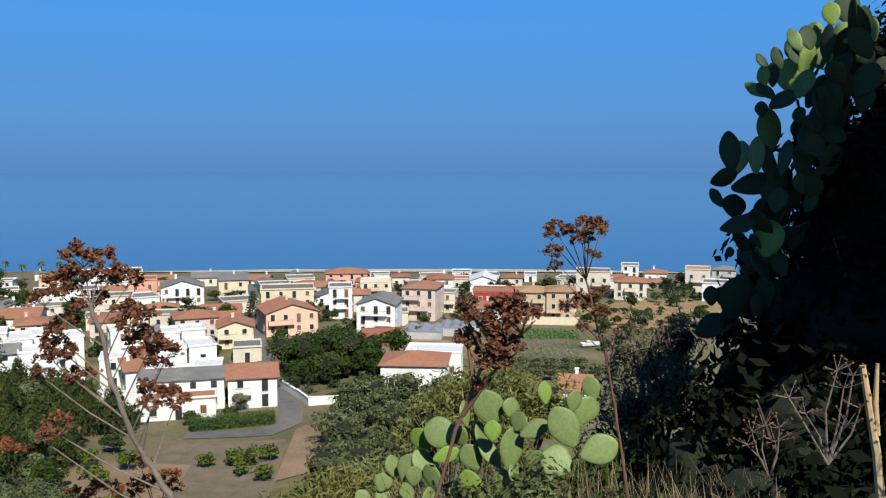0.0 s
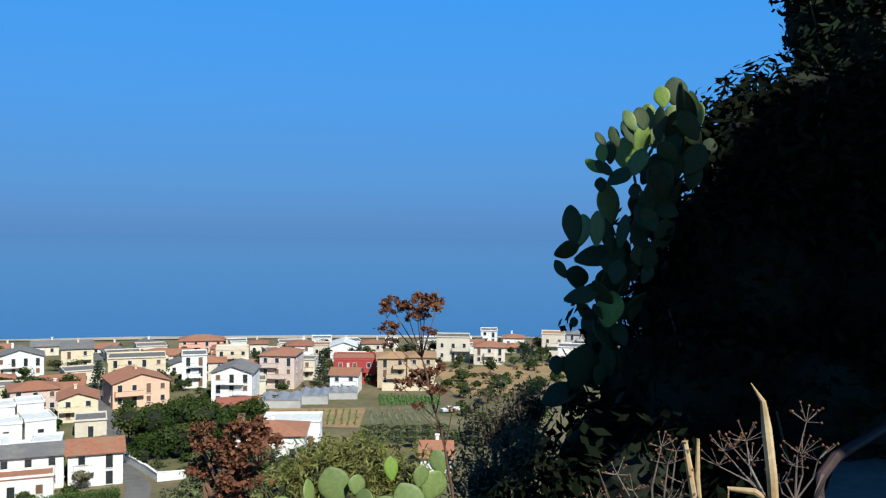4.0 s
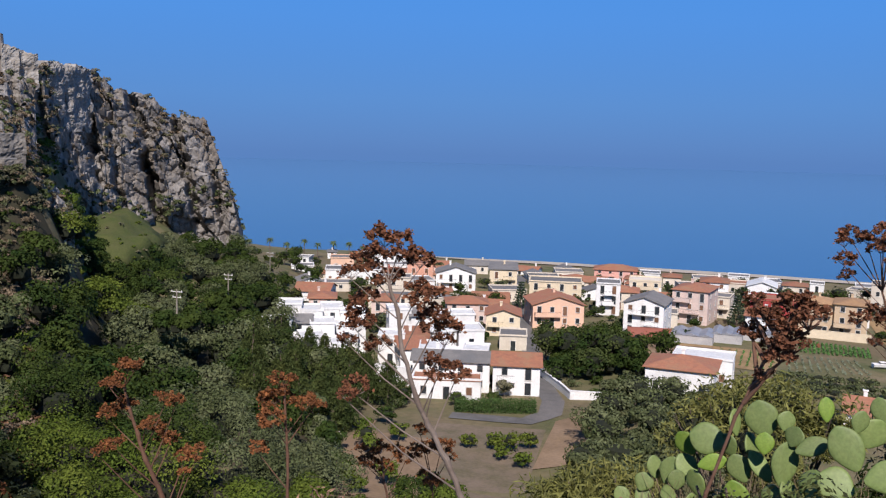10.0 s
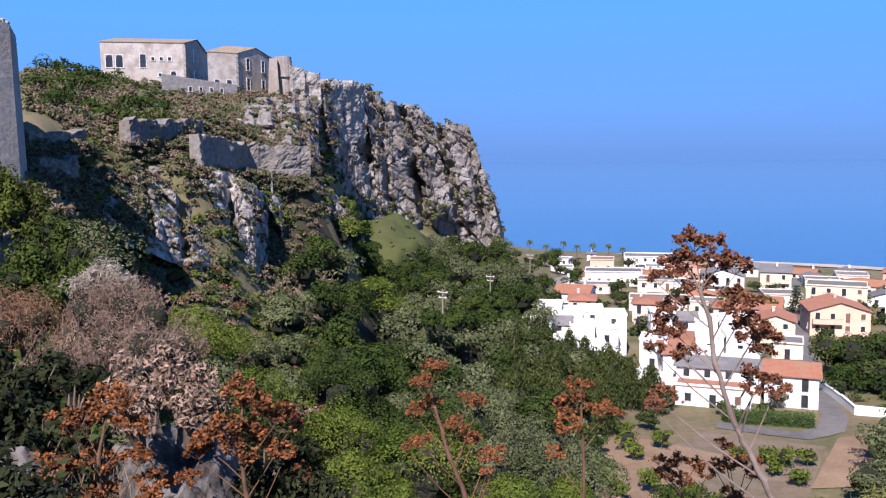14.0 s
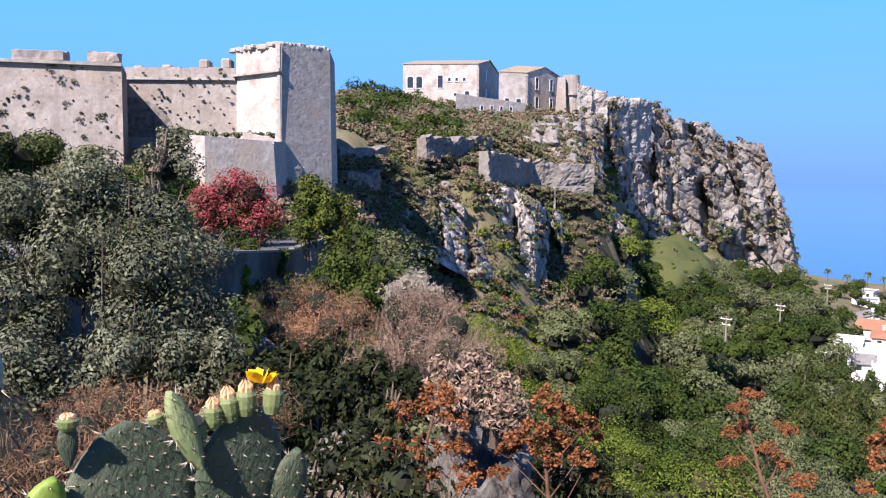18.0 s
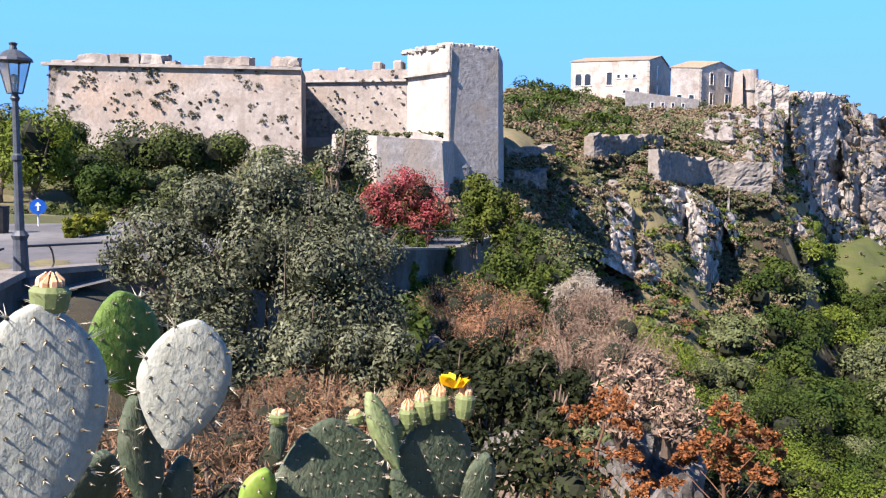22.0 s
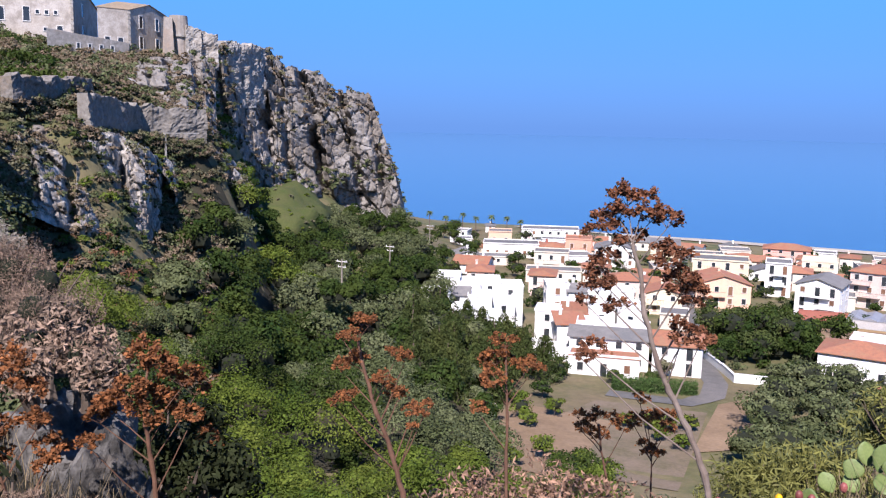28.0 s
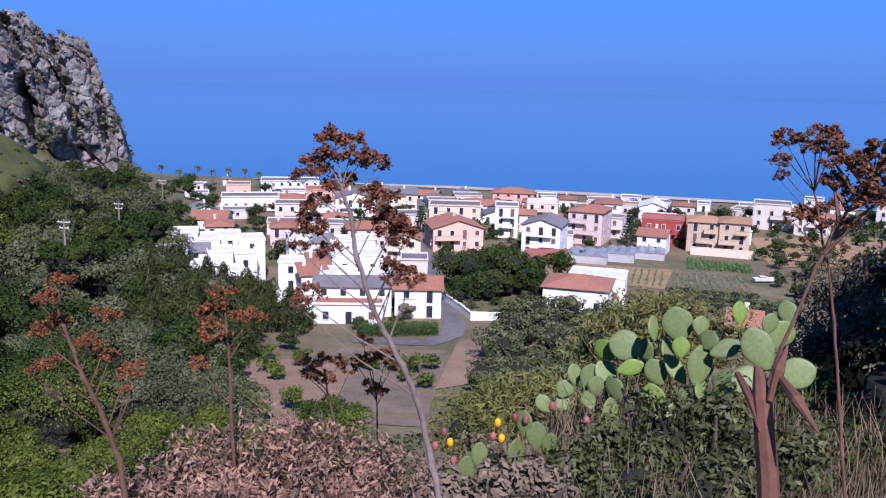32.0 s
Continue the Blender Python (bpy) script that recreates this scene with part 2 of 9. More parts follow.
def fbm(p, octaves=5):
    return noise.fractal(Vector(p), 1.0, 2.1, octaves)


def tube(bm, pts, radii, sides=6):
    """A tapering tube along pts."""
    rings = []
    for i, p in enumerate(pts):
        p = Vector(p)
        d = (Vector(pts[min(i + 1, len(pts) - 1)]) - Vector(pts[max(i - 1, 0)])).normalized()
        u = d.orthogonal().normalized()
        w = d.cross(u)
        rings.append([bm.verts.new(p + (u * math.cos(a) + w * math.sin(a)) * radii[i])
                      for a in (2 * math.pi * k / sides for k in range(sides))])
    for a, b in zip(rings, rings[1:]):
        for k in range(sides):
            bm.faces.new((a[k], a[(k + 1) % sides], b[(k + 1) % sides], b[k]))
    bm.faces.new(rings[0][::-1])
    bm.faces.new(rings[-1])


# ---- the ground ----
# height profiles out from the lookout, by bearing: (distance, height) ...
PROFILES = {
    -180: ((0, 43.3), (420, 43.0)),
    -110: ((0, 43.3), (30, 43.6), (420, 40)),
    -60: ((0, 43.3), (10, 43.2), (25, 43), (80, 26), (200, 8), (361, 1.2), (400, -3)),
    -30: ((0, 43.2), (4, 43), (9, 42.6), (14, 40), (60, 13), (110, 8), (200, 5.5), (330, 2.5), (365, 1.0), (385, -3)),
    0: ((0, 43.2), (3.5, 43.0), (6, 42.5), (9, 39.5), (50, 14), (85, 9), (150, 6.8), (250, 4.2), (340, 2.0), (362, 0.8), (375, -3)),
    12: ((0, 43.2), (2.5, 43.0), (5, 42.2), (9, 39), (50, 14), (90, 8.6), (137, 6.5), (200, 5.3), (260, 4), (345, 2.0), (368, 0.8), (380, -3)),
    25: ((0, 43.2), (2.2, 42.8), (4, 41.3), (8, 38), (50, 15), (90, 9.8), (130, 7), (172, 5.3), (260, 4.2), (370, 2.2), (395, 0.8), (410, -3)),
    31: ((0, 43.2), (2.2, 42.6), (4, 41), (50, 16), (90, 11.5), (150, 11), (220, 13.5), (262, 14), (285, 10), (380, 3.5), (420, 0.8), (435, -3)),
    38: ((0, 43.2), (2.2, 42.4), (5, 39.5), (50, 17), (90, 13.5), (150, 14), (190, 16), (225, 21), (245, 28), (330, 32), (420, -3)),
    45: ((0, 43.2), (2.5, 42.9), (4, 41.9), (7, 39.0), (40, 20), (70, 18), (100, 21), (122, 26), (134, 31), (139, 38), (142, 46), (165, 51.5), (188, 58.5), (230, 60), (300, 40), (420, -3)),
    52: ((0, 43.2), (3, 42.9), (5.5, 42.4), (7.5, 41.6), (9, 40), (30, 26), (60, 23), (85, 26), (102, 30), (109, 33), (113, 43), (120, 46), (125, 49.4), (150, 53), (182, 58), (196, 62), (230, 62), (300, 40), (420, 20)),
    60: ((0, 43.2), (3, 43.0), (6, 42.6), (12, 41.6), (17, 40.6), (23, 38), (40, 35.5), (60, 36.4), (76, 39.5), (85, 43), (90, 45.2), (96, 47.4), (120, 51.2), (150, 56.5), (187, 61.8), (230, 60), (300, 50), (420, 40)),
    66: ((0, 43.2), (3, 42.9), (8, 42.2), (15, 41.3), (25, 39.5), (38, 38.2), (46, 38.6), (49, 40.6), (62, 42.5), (78, 45.5), (100, 50), (200, 50), (420, 40)),
    75: ((0, 43.2), (1.8, 42.2), (5, 41), (14, 40.2), (27, 40.4), (31, 42.0), (60, 43.5), (80, 45.5), (100, 50), (200, 50), (420, 40)),
    90: ((0, 43.2), (1.8, 42.7), (4, 42), (12, 41.9), (15, 42.9), (40, 42.95), (55, 43.6), (75, 45.8), (100, 50), (200, 50), (420, 40)),
    110: ((0, 43.3), (2, 43.2), (20, 43.0), (45, 43.0), (60, 44), (120, 46), (200, 46), (420, 44)),
    180: ((0, 43.3), (420, 43.0)),
}
BEARINGS = sorted(PROFILES)


def bare(x, y):
    """The height of the ground without its roughness."""
    r, a = math.hypot(x, y), math.degrees(math.atan2(-x, y))
    for lo, hi in zip(BEARINGS, BEARINGS[1:]):
        if lo <= a <= hi:
            break
    k = (a - lo) / (hi - lo)
    k = k * k * (3 - 2 * k)
    za, zb = (np.interp(r, [p[0] for p in PROFILES[b]], [p[1] for p in PROFILES[b]]) for b in (lo, hi))
    return float(za + (zb - za) * k)


def ground_z(x, y):
    z = bare(x, y)
    r, a = math.hypot(x, y), math.degrees(math.atan2(-x, y))
    slope = min(1.0, max(0.0, (a - 24) / 8)) if a < 110 else 0.2
    big = min(1.0, max(0.0, (r - 6) / 30))
    z += slope * big * 1.6 * fbm((x * 0.05, y * 0.05, 3.1), 4)
    if r < 60:
        z += 0.10 * fbm((x * 0.7, y * 0.7, 1.7), 3) * min(1, r / 3)
    return z


def build_ground():
    az = np.concatenate([np.arange(-180, -50, 5.0), np.arange(-50, 112, 0.8), np.arange(112, 180, 5.0)])
    rad = np.concatenate([[0.0], np.geomspace(0.6, 100, 75), np.arange(103, 300, 2.6), np.geomspace(305, 520, 24)])
    verts = [(*pol(a, r), ground_z(*pol(a, r)) if r < 500 else -3.0) for r in rad for a in az]
    na = len(az)
    faces = [(i * na + j, i * na + (j + 1) % na, (i + 1) * na + (j + 1) % na, (i + 1) * na + j)
             for i in range(len(rad) - 1) for j in range(na)]
    return tagged(new("ground", mesh_of("ground", verts, faces, GROUND, True)), "dry hillside and coastal plain with rough grass",
                  "ground", kind="structure")


build_ground()

SEA = mat("sea_water", (0.034, 0.09, 0.17), (0.038, 0.097, 0.182), 0.02, 0.07, 0.02, 0.35, spec=0.5)


def build_sea():
    az = np.arange(-180, 180, 6.0)
    rad = np.geomspace(200, 4900, 30)
    verts = [(*pol(a, r), 0.0) for r in rad for a in az]
    na = len(az)
    faces = [(i * na + j, i * na + (j + 1) % na, (i + 1) * na + (j + 1) % na, (i + 1) * na + j)
             for i in range(len(rad) - 1) for j in range(na)]
    tagged(new("water", mesh_of("water", verts, faces, SEA, True)), "calm hazy blue sea reaching the horizon", "sea", kind="structure")


build_sea()


def patch(name, label, material, edge, lift=0.06, n=14):
    """A ground cover laid on the terrain inside a four-cornered plan."""
    a, b, c, d = (Vector(p) for p in edge)
    verts, faces = [], []
    for i in range(n + 1):
        for j in range(n + 1):
            p = (a.lerp(b, i / n)).lerp(d.lerp(c, i / n), j / n)
            verts.append((p.x, p.y, ground_z(p.x, p.y) + lift))
    for i in range(n):
        for j in range(n):
            k = i * (n + 1) + j
            faces.append((k, k + 1, k + n + 2, k + n + 1))
    return tagged(new(name, mesh_of(name, verts, faces, material, True)), label, "ground", kind="structure")


# ---- cliffs ----
def blocky(p, size, seed, tall=1.6):
    """A stepped value that is constant within each joint block of the rock, and how near p lies to a joint."""
    q = Vector((p.x / size, p.y / size, p.z / (size * tall))) + Vector((seed, seed * 0.7, seed * 0.3))
    dist, pts = noise.voronoi(q)
    return noise.noise(pts[0] * 3.7), min(1.0, (dist[1] - dist[0]) * 3.0)


def cliff(label, rows, rough, cols=150, lines=90, lean=0.0, seed=0.0, material=None, gullies=(), swell=0.0):
    """A jointed rock face lofted between a foot and a top line; rows: foot bearing, elevation, distance, top bearing, elevation, distance.
    gullies: top bearing and elevation, foot bearing and elevation, half width in degrees, depth; swell: how far its open end bulges sideways."""
    rows = sorted(rows)
    foot = [sight(*r[:3]) for r in rows]
    top = [sight(*r[3:]) for r in rows]

    def along(line, s):
        s *= len(line) - 1
        i = min(int(s), len(line) - 2)
        return line[i].lerp(line[i + 1], s - i)

    verts = []
    for i in range(cols + 1):
        f, t = along(foot, i / cols), along(top, i / cols)
        out = Vector((-f.x, -f.y, 0)).normalized()
        side = Vector((-out.y, out.x, 0))
        bulge = swell * max(0.0, 1 - 5.0 * i / cols)
        for j in range(lines + 1):
            v = j / lines
            p = f.lerp(t, v) + out * (lean * math.sin(math.pi * v)) + side * (bulge * math.sin(math.pi * v))
            # the joints dip towards the sea, so the blocks are skewed
            q = Vector((p.x + 0.35 * p.z, p.y + 0.2 * p.z, p.z))
            big, crack = blocky(q, 9.0, seed, 0.95)
            mid, crack2 = blocky(q, 3.6, seed + 5, 0.8)
            small, crack3 = blocky(q, 1.5, seed + 9, 0.75)
            rib = 1 - abs(noise.noise(Vector((p.x * 0.06, p.y * 0.06, p.z * 0.055 + seed)))) * 2.2
            fade = min(1.0, (1 - v) * 6 + 0.3) * min(1.0, v * 6 + 0.4)
            d = rough * fade * (1.5 * big + 0.8 * rib + 0.75 * mid) + 0.5 * small * min(1.0, fade + 0.3)
            d -= rough * fade * (0.35 * (1 - crack) ** 3 + 0.22 * (1 - crack2) ** 3) + 0.16 * (1 - crack3) ** 3
            d += 0.35 * fbm(p * 0.5, 4)
            az, el = math.degrees(math.atan2(-p.x, p.y)), math.degrees(math.atan2(p.z - 45, math.hypot(p.x, p.y)))
            for az0, el0, az1, el1, half, deep in gullies:
                k = (el0 - el) / (el0 - el1)
                if -0.25 < k < 1.2:
                    off = (az - (az0 + (az1 - az0) * k) + 0.2 * noise.noise((el * 2.0, az0, seed))) / half
                    ends = min(1.0, (k + 0.25) * 3, (1.2 - k) * 4)
                    d -= deep * ends * max(0.0, 1 - abs(off)) ** 0.7
            verts.append(p + out * d + Vector((0, 0, rough * (0.36 * small + 0.3 * mid) * (0.2 + 0.8 * v))))
    # the crown of the rock runs back behind the edge
    n = lines + 1
    faces = [(i * n + j, (i + 1) * n + j, (i + 1) * n + j + 1, i * n + j + 1) for i in range(cols) for j in range(lines)]
    base = len(verts)
    for i in range(cols + 1):
        t = verts[i * n + lines]
        out = Vector((t.x, t.y, 0)).normalized()
        verts.append(t + out * 14 - Vector((0, 0, 2.5)))
        verts.append(t + out * 45 - Vector((0, 0, 30)))
    for i in range(cols):
        faces.append((i * n + lines, (i + 1) * n + lines, base + 2 * i + 2, base + 2 * i))
        faces.append((base + 2 * i, base + 2 * i + 2, base + 2 * i + 3, base + 2 * i + 1))
    ob = new("cliff", mesh_of("cliff", verts, faces, material or ROCK, False))
    return tagged(ob, label, "cliff", kind="structure")


cliff("tall grey limestone sea cliff with dark gullies",
      [(30.45, -7.2, 275, 32.9, 0.4, 285), (30.6, -7.0, 259, 33.15, 1.95, 259), (32.0, -6.8, 254, 33.9, 2.05, 256), (33.6, -6.8, 250, 34.8, 1.95, 254),
       (35.0, -6.8, 245, 35.5, 2.0, 252), (35.7, -6.8, 242, 36.1, 3.15, 250), (37.2, -6.7, 234, 38.5, 3.5, 243), (39.0, -7.0, 226, 39.5, 4.4, 236),
       (40.6, -7.2, 212, 41.0, 4.65, 226), (42.4, -7.2, 196, 42.4, 4.7, 210), (44.5, -4.5, 178, 44.6, 4.4, 194), (47.0, -0.5, 168, 47.0, 3.9, 184), (49.5, 1.2, 160, 49.5, 3.3, 180)],
      2.9, 270, 130, 2.0, 0.0, None,
      ((36.6, -0.8, 35.7, -5.4, 0.42, 13.0), (37.6, 3.0, 36.6, 0.6, 0.4, 9.0), (34.9, 1.6, 33.6, -4.6, 0.34, 7.0), (42.7, 3.4, 42.25, 0.3, 0.34, 6.0), (40.2, 3.6, 39.4, -2.0, 0.35, 5.0), (32.6, -1.5, 31.8, -5.5, 0.3, 5.0),
       (38.6, 1.0, 38.2, -3.2, 0.3, 4.0)), 2.2)
cliff("broken grey rock outcrop with brown scrub",
      [(40.8, -6.9, 150, 40.9, -3.3, 156), (42.2, -6.8, 146, 42.2, -2.2, 152), (43.6, -5.6, 142, 43.6, -1.6, 147), (45.1, -5.6, 139, 45.0, -2.0, 142), (46.0, -7.6, 124, 46.3, -2.4, 134),
       (47.2, -7.7, 116, 47.2, -1.7, 124), (49.5, -7.8, 110, 49.5, -0.9, 119), (51.0, -7.2, 106, 51.0, -0.6, 117), (53.5, -6.0, 101, 53.5, -0.6, 112), (55.5, -5.4, 95, 55.5, -0.7, 106), (58.0, -5.4, 86, 58.0, -0.9, 97)],
      2.0, 220, 100, 1.2, 7.3, ROCKBROWN,
      ((46.0, -4.4, 45.9, -7.6, 0.5, 6.5), (48.6, -2.2, 48.4, -6.5, 0.3, 3.5), (51.6, -1.6, 51.4, -6.0, 0.35, 4.0), (44.6, -2.0, 44.9, -6.0, 0.5, 3.0), (53.8, -1.4, 53.4, -4.6, 0.3, 3.0)))

cliff("jagged grey crag under the round turret",
      [(42.75, -2.6, 150, 42.85, 3.9, 181), (43.6, -0.8, 146, 43.6, 4.0, 177), (44.6, 0.4, 144, 44.6, 4.05, 175), (45.4, 0.6, 144, 45.4, 3.85, 173), (46.2, 1.0, 147, 46.2, 3.75, 172),
       (47.2, 1.6, 150, 47.2, 3.5, 170), (48.3, 2.4, 156, 48.3, 2.9, 168)],
      1.9, 110, 60, 0.6, 3.1, None, ((45.6, 3.4, 45.2, 1.2, 0.35, 3.5), (44.0, 3.6, 43.7, 0.6, 0.3, 4.0), (46.9, 3.2, 46.6, 1.8, 0.25, 2.5)))


# ---- castle ----
def arch_window(parent, m, w, h, arched=False, pane=GLASS, frame_mat=None):
    """A framed opening set on a wall; m: pose at the sill's middle, its -y pointing out of the wall."""
    bm = bmesh.new()
    for sx in (-1, 1):
        box(bm, sx * (w / 2 + 0.07), -0.04, h / 2, 0.14, 0.12, h + 0.28, m)
    box(bm, 0, -0.04, h + 0.07, w, 0.12, 0.14, m)
    box(bm, 0, -0.06, -0.07, w + 0.36, 0.18, 0.14, m)
    ob = part("window", bm, frame_mat or FRAME, parent)
    bm = bmesh.new()
    if arched:
        pts = [(-w / 2, 0), (w / 2, 0)] + [(w / 2 * math.cos(a), h - w / 2 + w / 2 * math.sin(a))
                                             for a in (math.pi * k / 8 for k in range(9))]
    else:
        pts = [(-w / 2, 0), (w / 2, 0), (w / 2, h), (-w / 2, h)]
    vs = [bm.verts.new(m @ Vector((x, -0.03, z))) for x, z in pts]
    us = [bm.verts.new(m @ Vector((x, 0.02, z))) for x, z in pts]
    bm.faces.new(vs)
    for i in range(len(vs)):
        k = (i + 1) % len(vs)
        bm.faces.new((vs[i], us[i], us[k], vs[k]))
    part("pane", bm, pane, ob)
    return ob


def wall_frame(a, b, z):
    """A pose on the wall that runs from a to b (seen left to right from outside): x along it, -y outwards."""
    a, b = Vector((*a, z)), Vector((*b, z))
    x = (b - a).normalized()
    y = Vector((0, 0, 1)).cross(x)
    m = Matrix((x, y, (0, 0, 1))).transposed().to_4x4()
    m.translation = a
    return m, (b - a).length


def build_fort():
    fort = tagged(new("fortress_bastion"), "pale weathered stone bastion wall with a cordon and broken parapet", "fortress", kind="structure")
    # the long battered wall
    L, C = Vector(pol(88.8, 78)), Vector(pol(73.5, 74))
    back = Vector(pol(80, 1)).normalized()
    bm = bmesh.new()
    n = 40
    u = (C - L).normalized()
    out = Vector((-u.y, u.x))
    if out.dot(L) > 0:
        out = -out
    for i in range(n):
        a, b = L.lerp(C, i / n), L.lerp(C, (i + 1) / n)
        prism(bm, [a + out * 1.7, b + out * 1.7, b - out * 6, a - out * 6], 43.5, 53.3, 0.0)
    for v in bm.verts:
        if v.co.z > 50:
            p = Vector((v.co.x, v.co.y))
            if (p - L).dot(out) > 1:
                v.co.x -= out.x * 1.5
                v.co.y -= out.y * 1.5
            if (p - L).dot(u) < 0.1:
                v.co.x += u.x * 1.3
                v.co.y += u.y * 1.3
    bmesh.ops.remove_doubles(bm, verts=bm.verts, dist=0.01)
    part("wall", bm, CASTLE, fort)
    bm = bmesh.new()
    for i in range(30):
        a, b = L.lerp(C, i / 30), L.lerp(C, (i + 1) / 30)
        m, w = wall_frame(a + out * 0.2, b + out * 0.2, 53.2)
        box(bm, w / 2, -0.1, 0.1, w, 0.5, 0.24, m)
    part("cordon", bm, CASTLE_GREY, fort, "projecting stone cordon")
    rng = random.Random(5)
    for s0, s1, h in ((0.02, 0.12, 0.35), (0.115, 0.25, 0.95), (0.36, 0.46, 1.0), (0.46, 0.5, 0.5), (0.6, 0.8, 0.95), (0.87, 0.995, 1.05)):
        bm = bmesh.new()
        a, b = L.lerp(C, s0), L.lerp(C, s1)
        q = (b - a) * 0.05
        prism(bm, [a - out * 0.1 + q, b - out * 0.1 - q, b - out * 3.4, a - out * 3.4], 53.3, [53.4 + h * k for k in (0.85, 0.8, 1.2, 1.15)], 0.15)
        bmesh.ops.subdivide_edges(bm, edges=bm.edges, cuts=6, use_grid_fill=True)
        for v in bm.verts:
            if v.co.z > 53.5:
                v.co += Vector((0.22 * noise.noise(v.co * 1.3), 0.22 * noise.noise(v.co * 1.3 + Vector((7, 0, 0))), 0.2 * noise.noise(v.co * 1.1 + Vector((0, 9, 0)))))
        part("merlon", bm, CASTLE, fort, "eroded parapet block")
    # a parapet bay with an arched embrasure
    m, w = wall_frame(L.lerp(C, 0.25) - out * 0.2, L.lerp(C, 0.36) - out * 0.2, 53.3)
    bm = bmesh.new()
    for x0, x1 in ((0.0, w * 0.36), (w * 0.66, w)):
        box(bm, (x0 + x1) / 2, 0.5, 0.5, x1 - x0, 1.0, 1.0, m)
    box(bm, w / 2, 0.5, 0.86, w * 0.32, 1.0, 0.26, m)
    box(bm, w / 2, 0.9, 0.36, w * 0.3, 0.2, 0.7, m)
    part("embrasure", bm, CASTLE, fort, "parapet bay with a small arched opening")
    # dark plates stand in for the shade of putlog holes across the wall face
    for k in range(90):
        s, z = rng.random(), rng.uniform(45.5, 52.6)
        r = 0.06 + 0.1 * rng.random() ** 2
        p = L.lerp(C, s)
        m, w = wall_frame(p + out * (1.7 - 1.5 * (z - 43.5) / 9.8), p + out * (1.7 - 1.5 * (z - 43.5) / 9.8) + (C - L) * 0.01, z)
        bm = bmesh.new()
        box(bm, 0, 0.0, 0, r * 1.6, 0.05, r * 1.3, m)
        part("putlog_hole", bm, DARKSTONE, fort)
    # return and curtain wall to the tower
    T1, T2, T3, T4 = Vector(pol(66.7, 83)), Vector(pol(63.9, 77.5)), Vector(pol(60.65, 80.5)), Vector(pol(60.25, 86))
    R = Vector(pol(73.3, 86))
    bm = bmesh.new()
    prism(bm, [C + out * 1.5, R, R + back * 6, C - out * 5], 43.5, 53.3, 0.0)
    part("wall", bm, CASTLE, fort)
    bm = bmesh.new()
    m, w = wall_frame(R, T1, 43.5)
    for i in range(12):
        box(bm, (i + 0.5) * w / 12, 2.0, 5.5, w / 12 + 0.01, 4, 11.0 + rng.uniform(-0.12, 0.12), m)
    part("curtain_wall", bm, CASTLE, fort)
    bm = bmesh.new()
    box(bm, w / 2, -0.12, 9.95, w, 0.4, 0.22, m)
    part("cordon", bm, CASTLE_GREY, fort)
    for k, h in ((0.1, 0.3), (0.36, 0.4), (0.7, 0.9), (0.9, 1.0)):
        bm = bmesh.new()
        box(bm, w * k, 1.2, 11.0 + h / 2 - 0.1, w * 0.09, 1.6, h, m, 0.15)
        part("merlon", bm, CASTLE, fort)
    # dark sheet painted as the shade of a vaulted recess beside the bastion's flank
    bm = bmesh.new()
    pts = [(-0.4, 0.0), (4.4, 0.0)] + [(4.4 * math.cos(a), 0.3 + 3.4 * math.sin(a)) for a in (math.pi / 2 * q / 12 for q in range(13))] + [(-0.4, 3.7)]
    mm = m @ Matrix.Translation((0, 0, 4.6))
    f = [bm.verts.new(mm @ Vector((x, -0.06, z))) for x, z in pts]
    g = [bm.verts.new(mm @ Vector((x, 0.2, z))) for x, z in pts]
    bm.faces.new(f)
    for i in range(len(f)):
        k = (i + 1) % len(f)
        bm.faces.new((f[i], g[i], g[k], f[k]))
    part("blind_arch", bm, DARKSTONE, fort, "dark arch sheet for a shaded recess")
    # the faceted tower
    tower = tagged(new("fortress_tower"), "faceted pale stone fortress tower with a crumbling top", "tower", kind="structure")
    bm = bmesh.new()
    far = Vector(pol(63, 100))
    prism(bm, [T1, T2, T3, T4, far], 42.5, [56.2, 56.1, 56.0, 55.6, 56.4], 0.3)
    part("wall", bm, CASTLE_GREY, tower)
    # paler sheet over the left face puts the sunlight into its colour
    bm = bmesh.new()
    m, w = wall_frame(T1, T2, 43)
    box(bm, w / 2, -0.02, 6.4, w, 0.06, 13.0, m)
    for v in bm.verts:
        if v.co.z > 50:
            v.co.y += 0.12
    part("lit_render", bm, CONVENT, tower, "paler sheet for the sunlit face")
    bm = bmesh.new()
    box(bm, w / 2, -0.15, 10.75, w + 0.3, 0.4, 0.2, m)
    part("cordon", bm, CASTLE_GREY, tower)
    # quoins on the tower's salient corner
    for i in range(24):
        bm = bmesh.new()
        k = 0.62 if i % 2 else 0.42
        box(bm, w - k / 2, -0.06, 0.6 + 0.53 * i, k, 0.06, 0.5, m)
        part("quoin", bm, CASTLE_GREY, tower)
    bm = bmesh.new()
    for i in range(34):
        a = i / 34
        p = (T1.lerp(T2, a * 2) if a < 0.5 else T2.lerp(T3, a * 2 - 1)) + back * 0.7
        box(bm, p.x, p.y, 56.1 + rng.uniform(-0.12, 0.1), rng.uniform(0.4, 1.2), rng.uniform(0.4, 0.9), rng.uniform(0.2, 0.5), Matrix.Translation(p.to_3d()) @ Matrix.Rotation(rng.uniform(0, 3), 4, "Z") @ Matrix.Translation(-p.to_3d()), 0.08)
    tagged(part("broken_coping", bm, CASTLE_GREY, tower, "loose stones and weeds on the top"), kind="stuff")
    # low outwork in front
    low = tagged(new("outwork_wall"), "low sloping stone outwork below the tower", "wall", kind="structure")
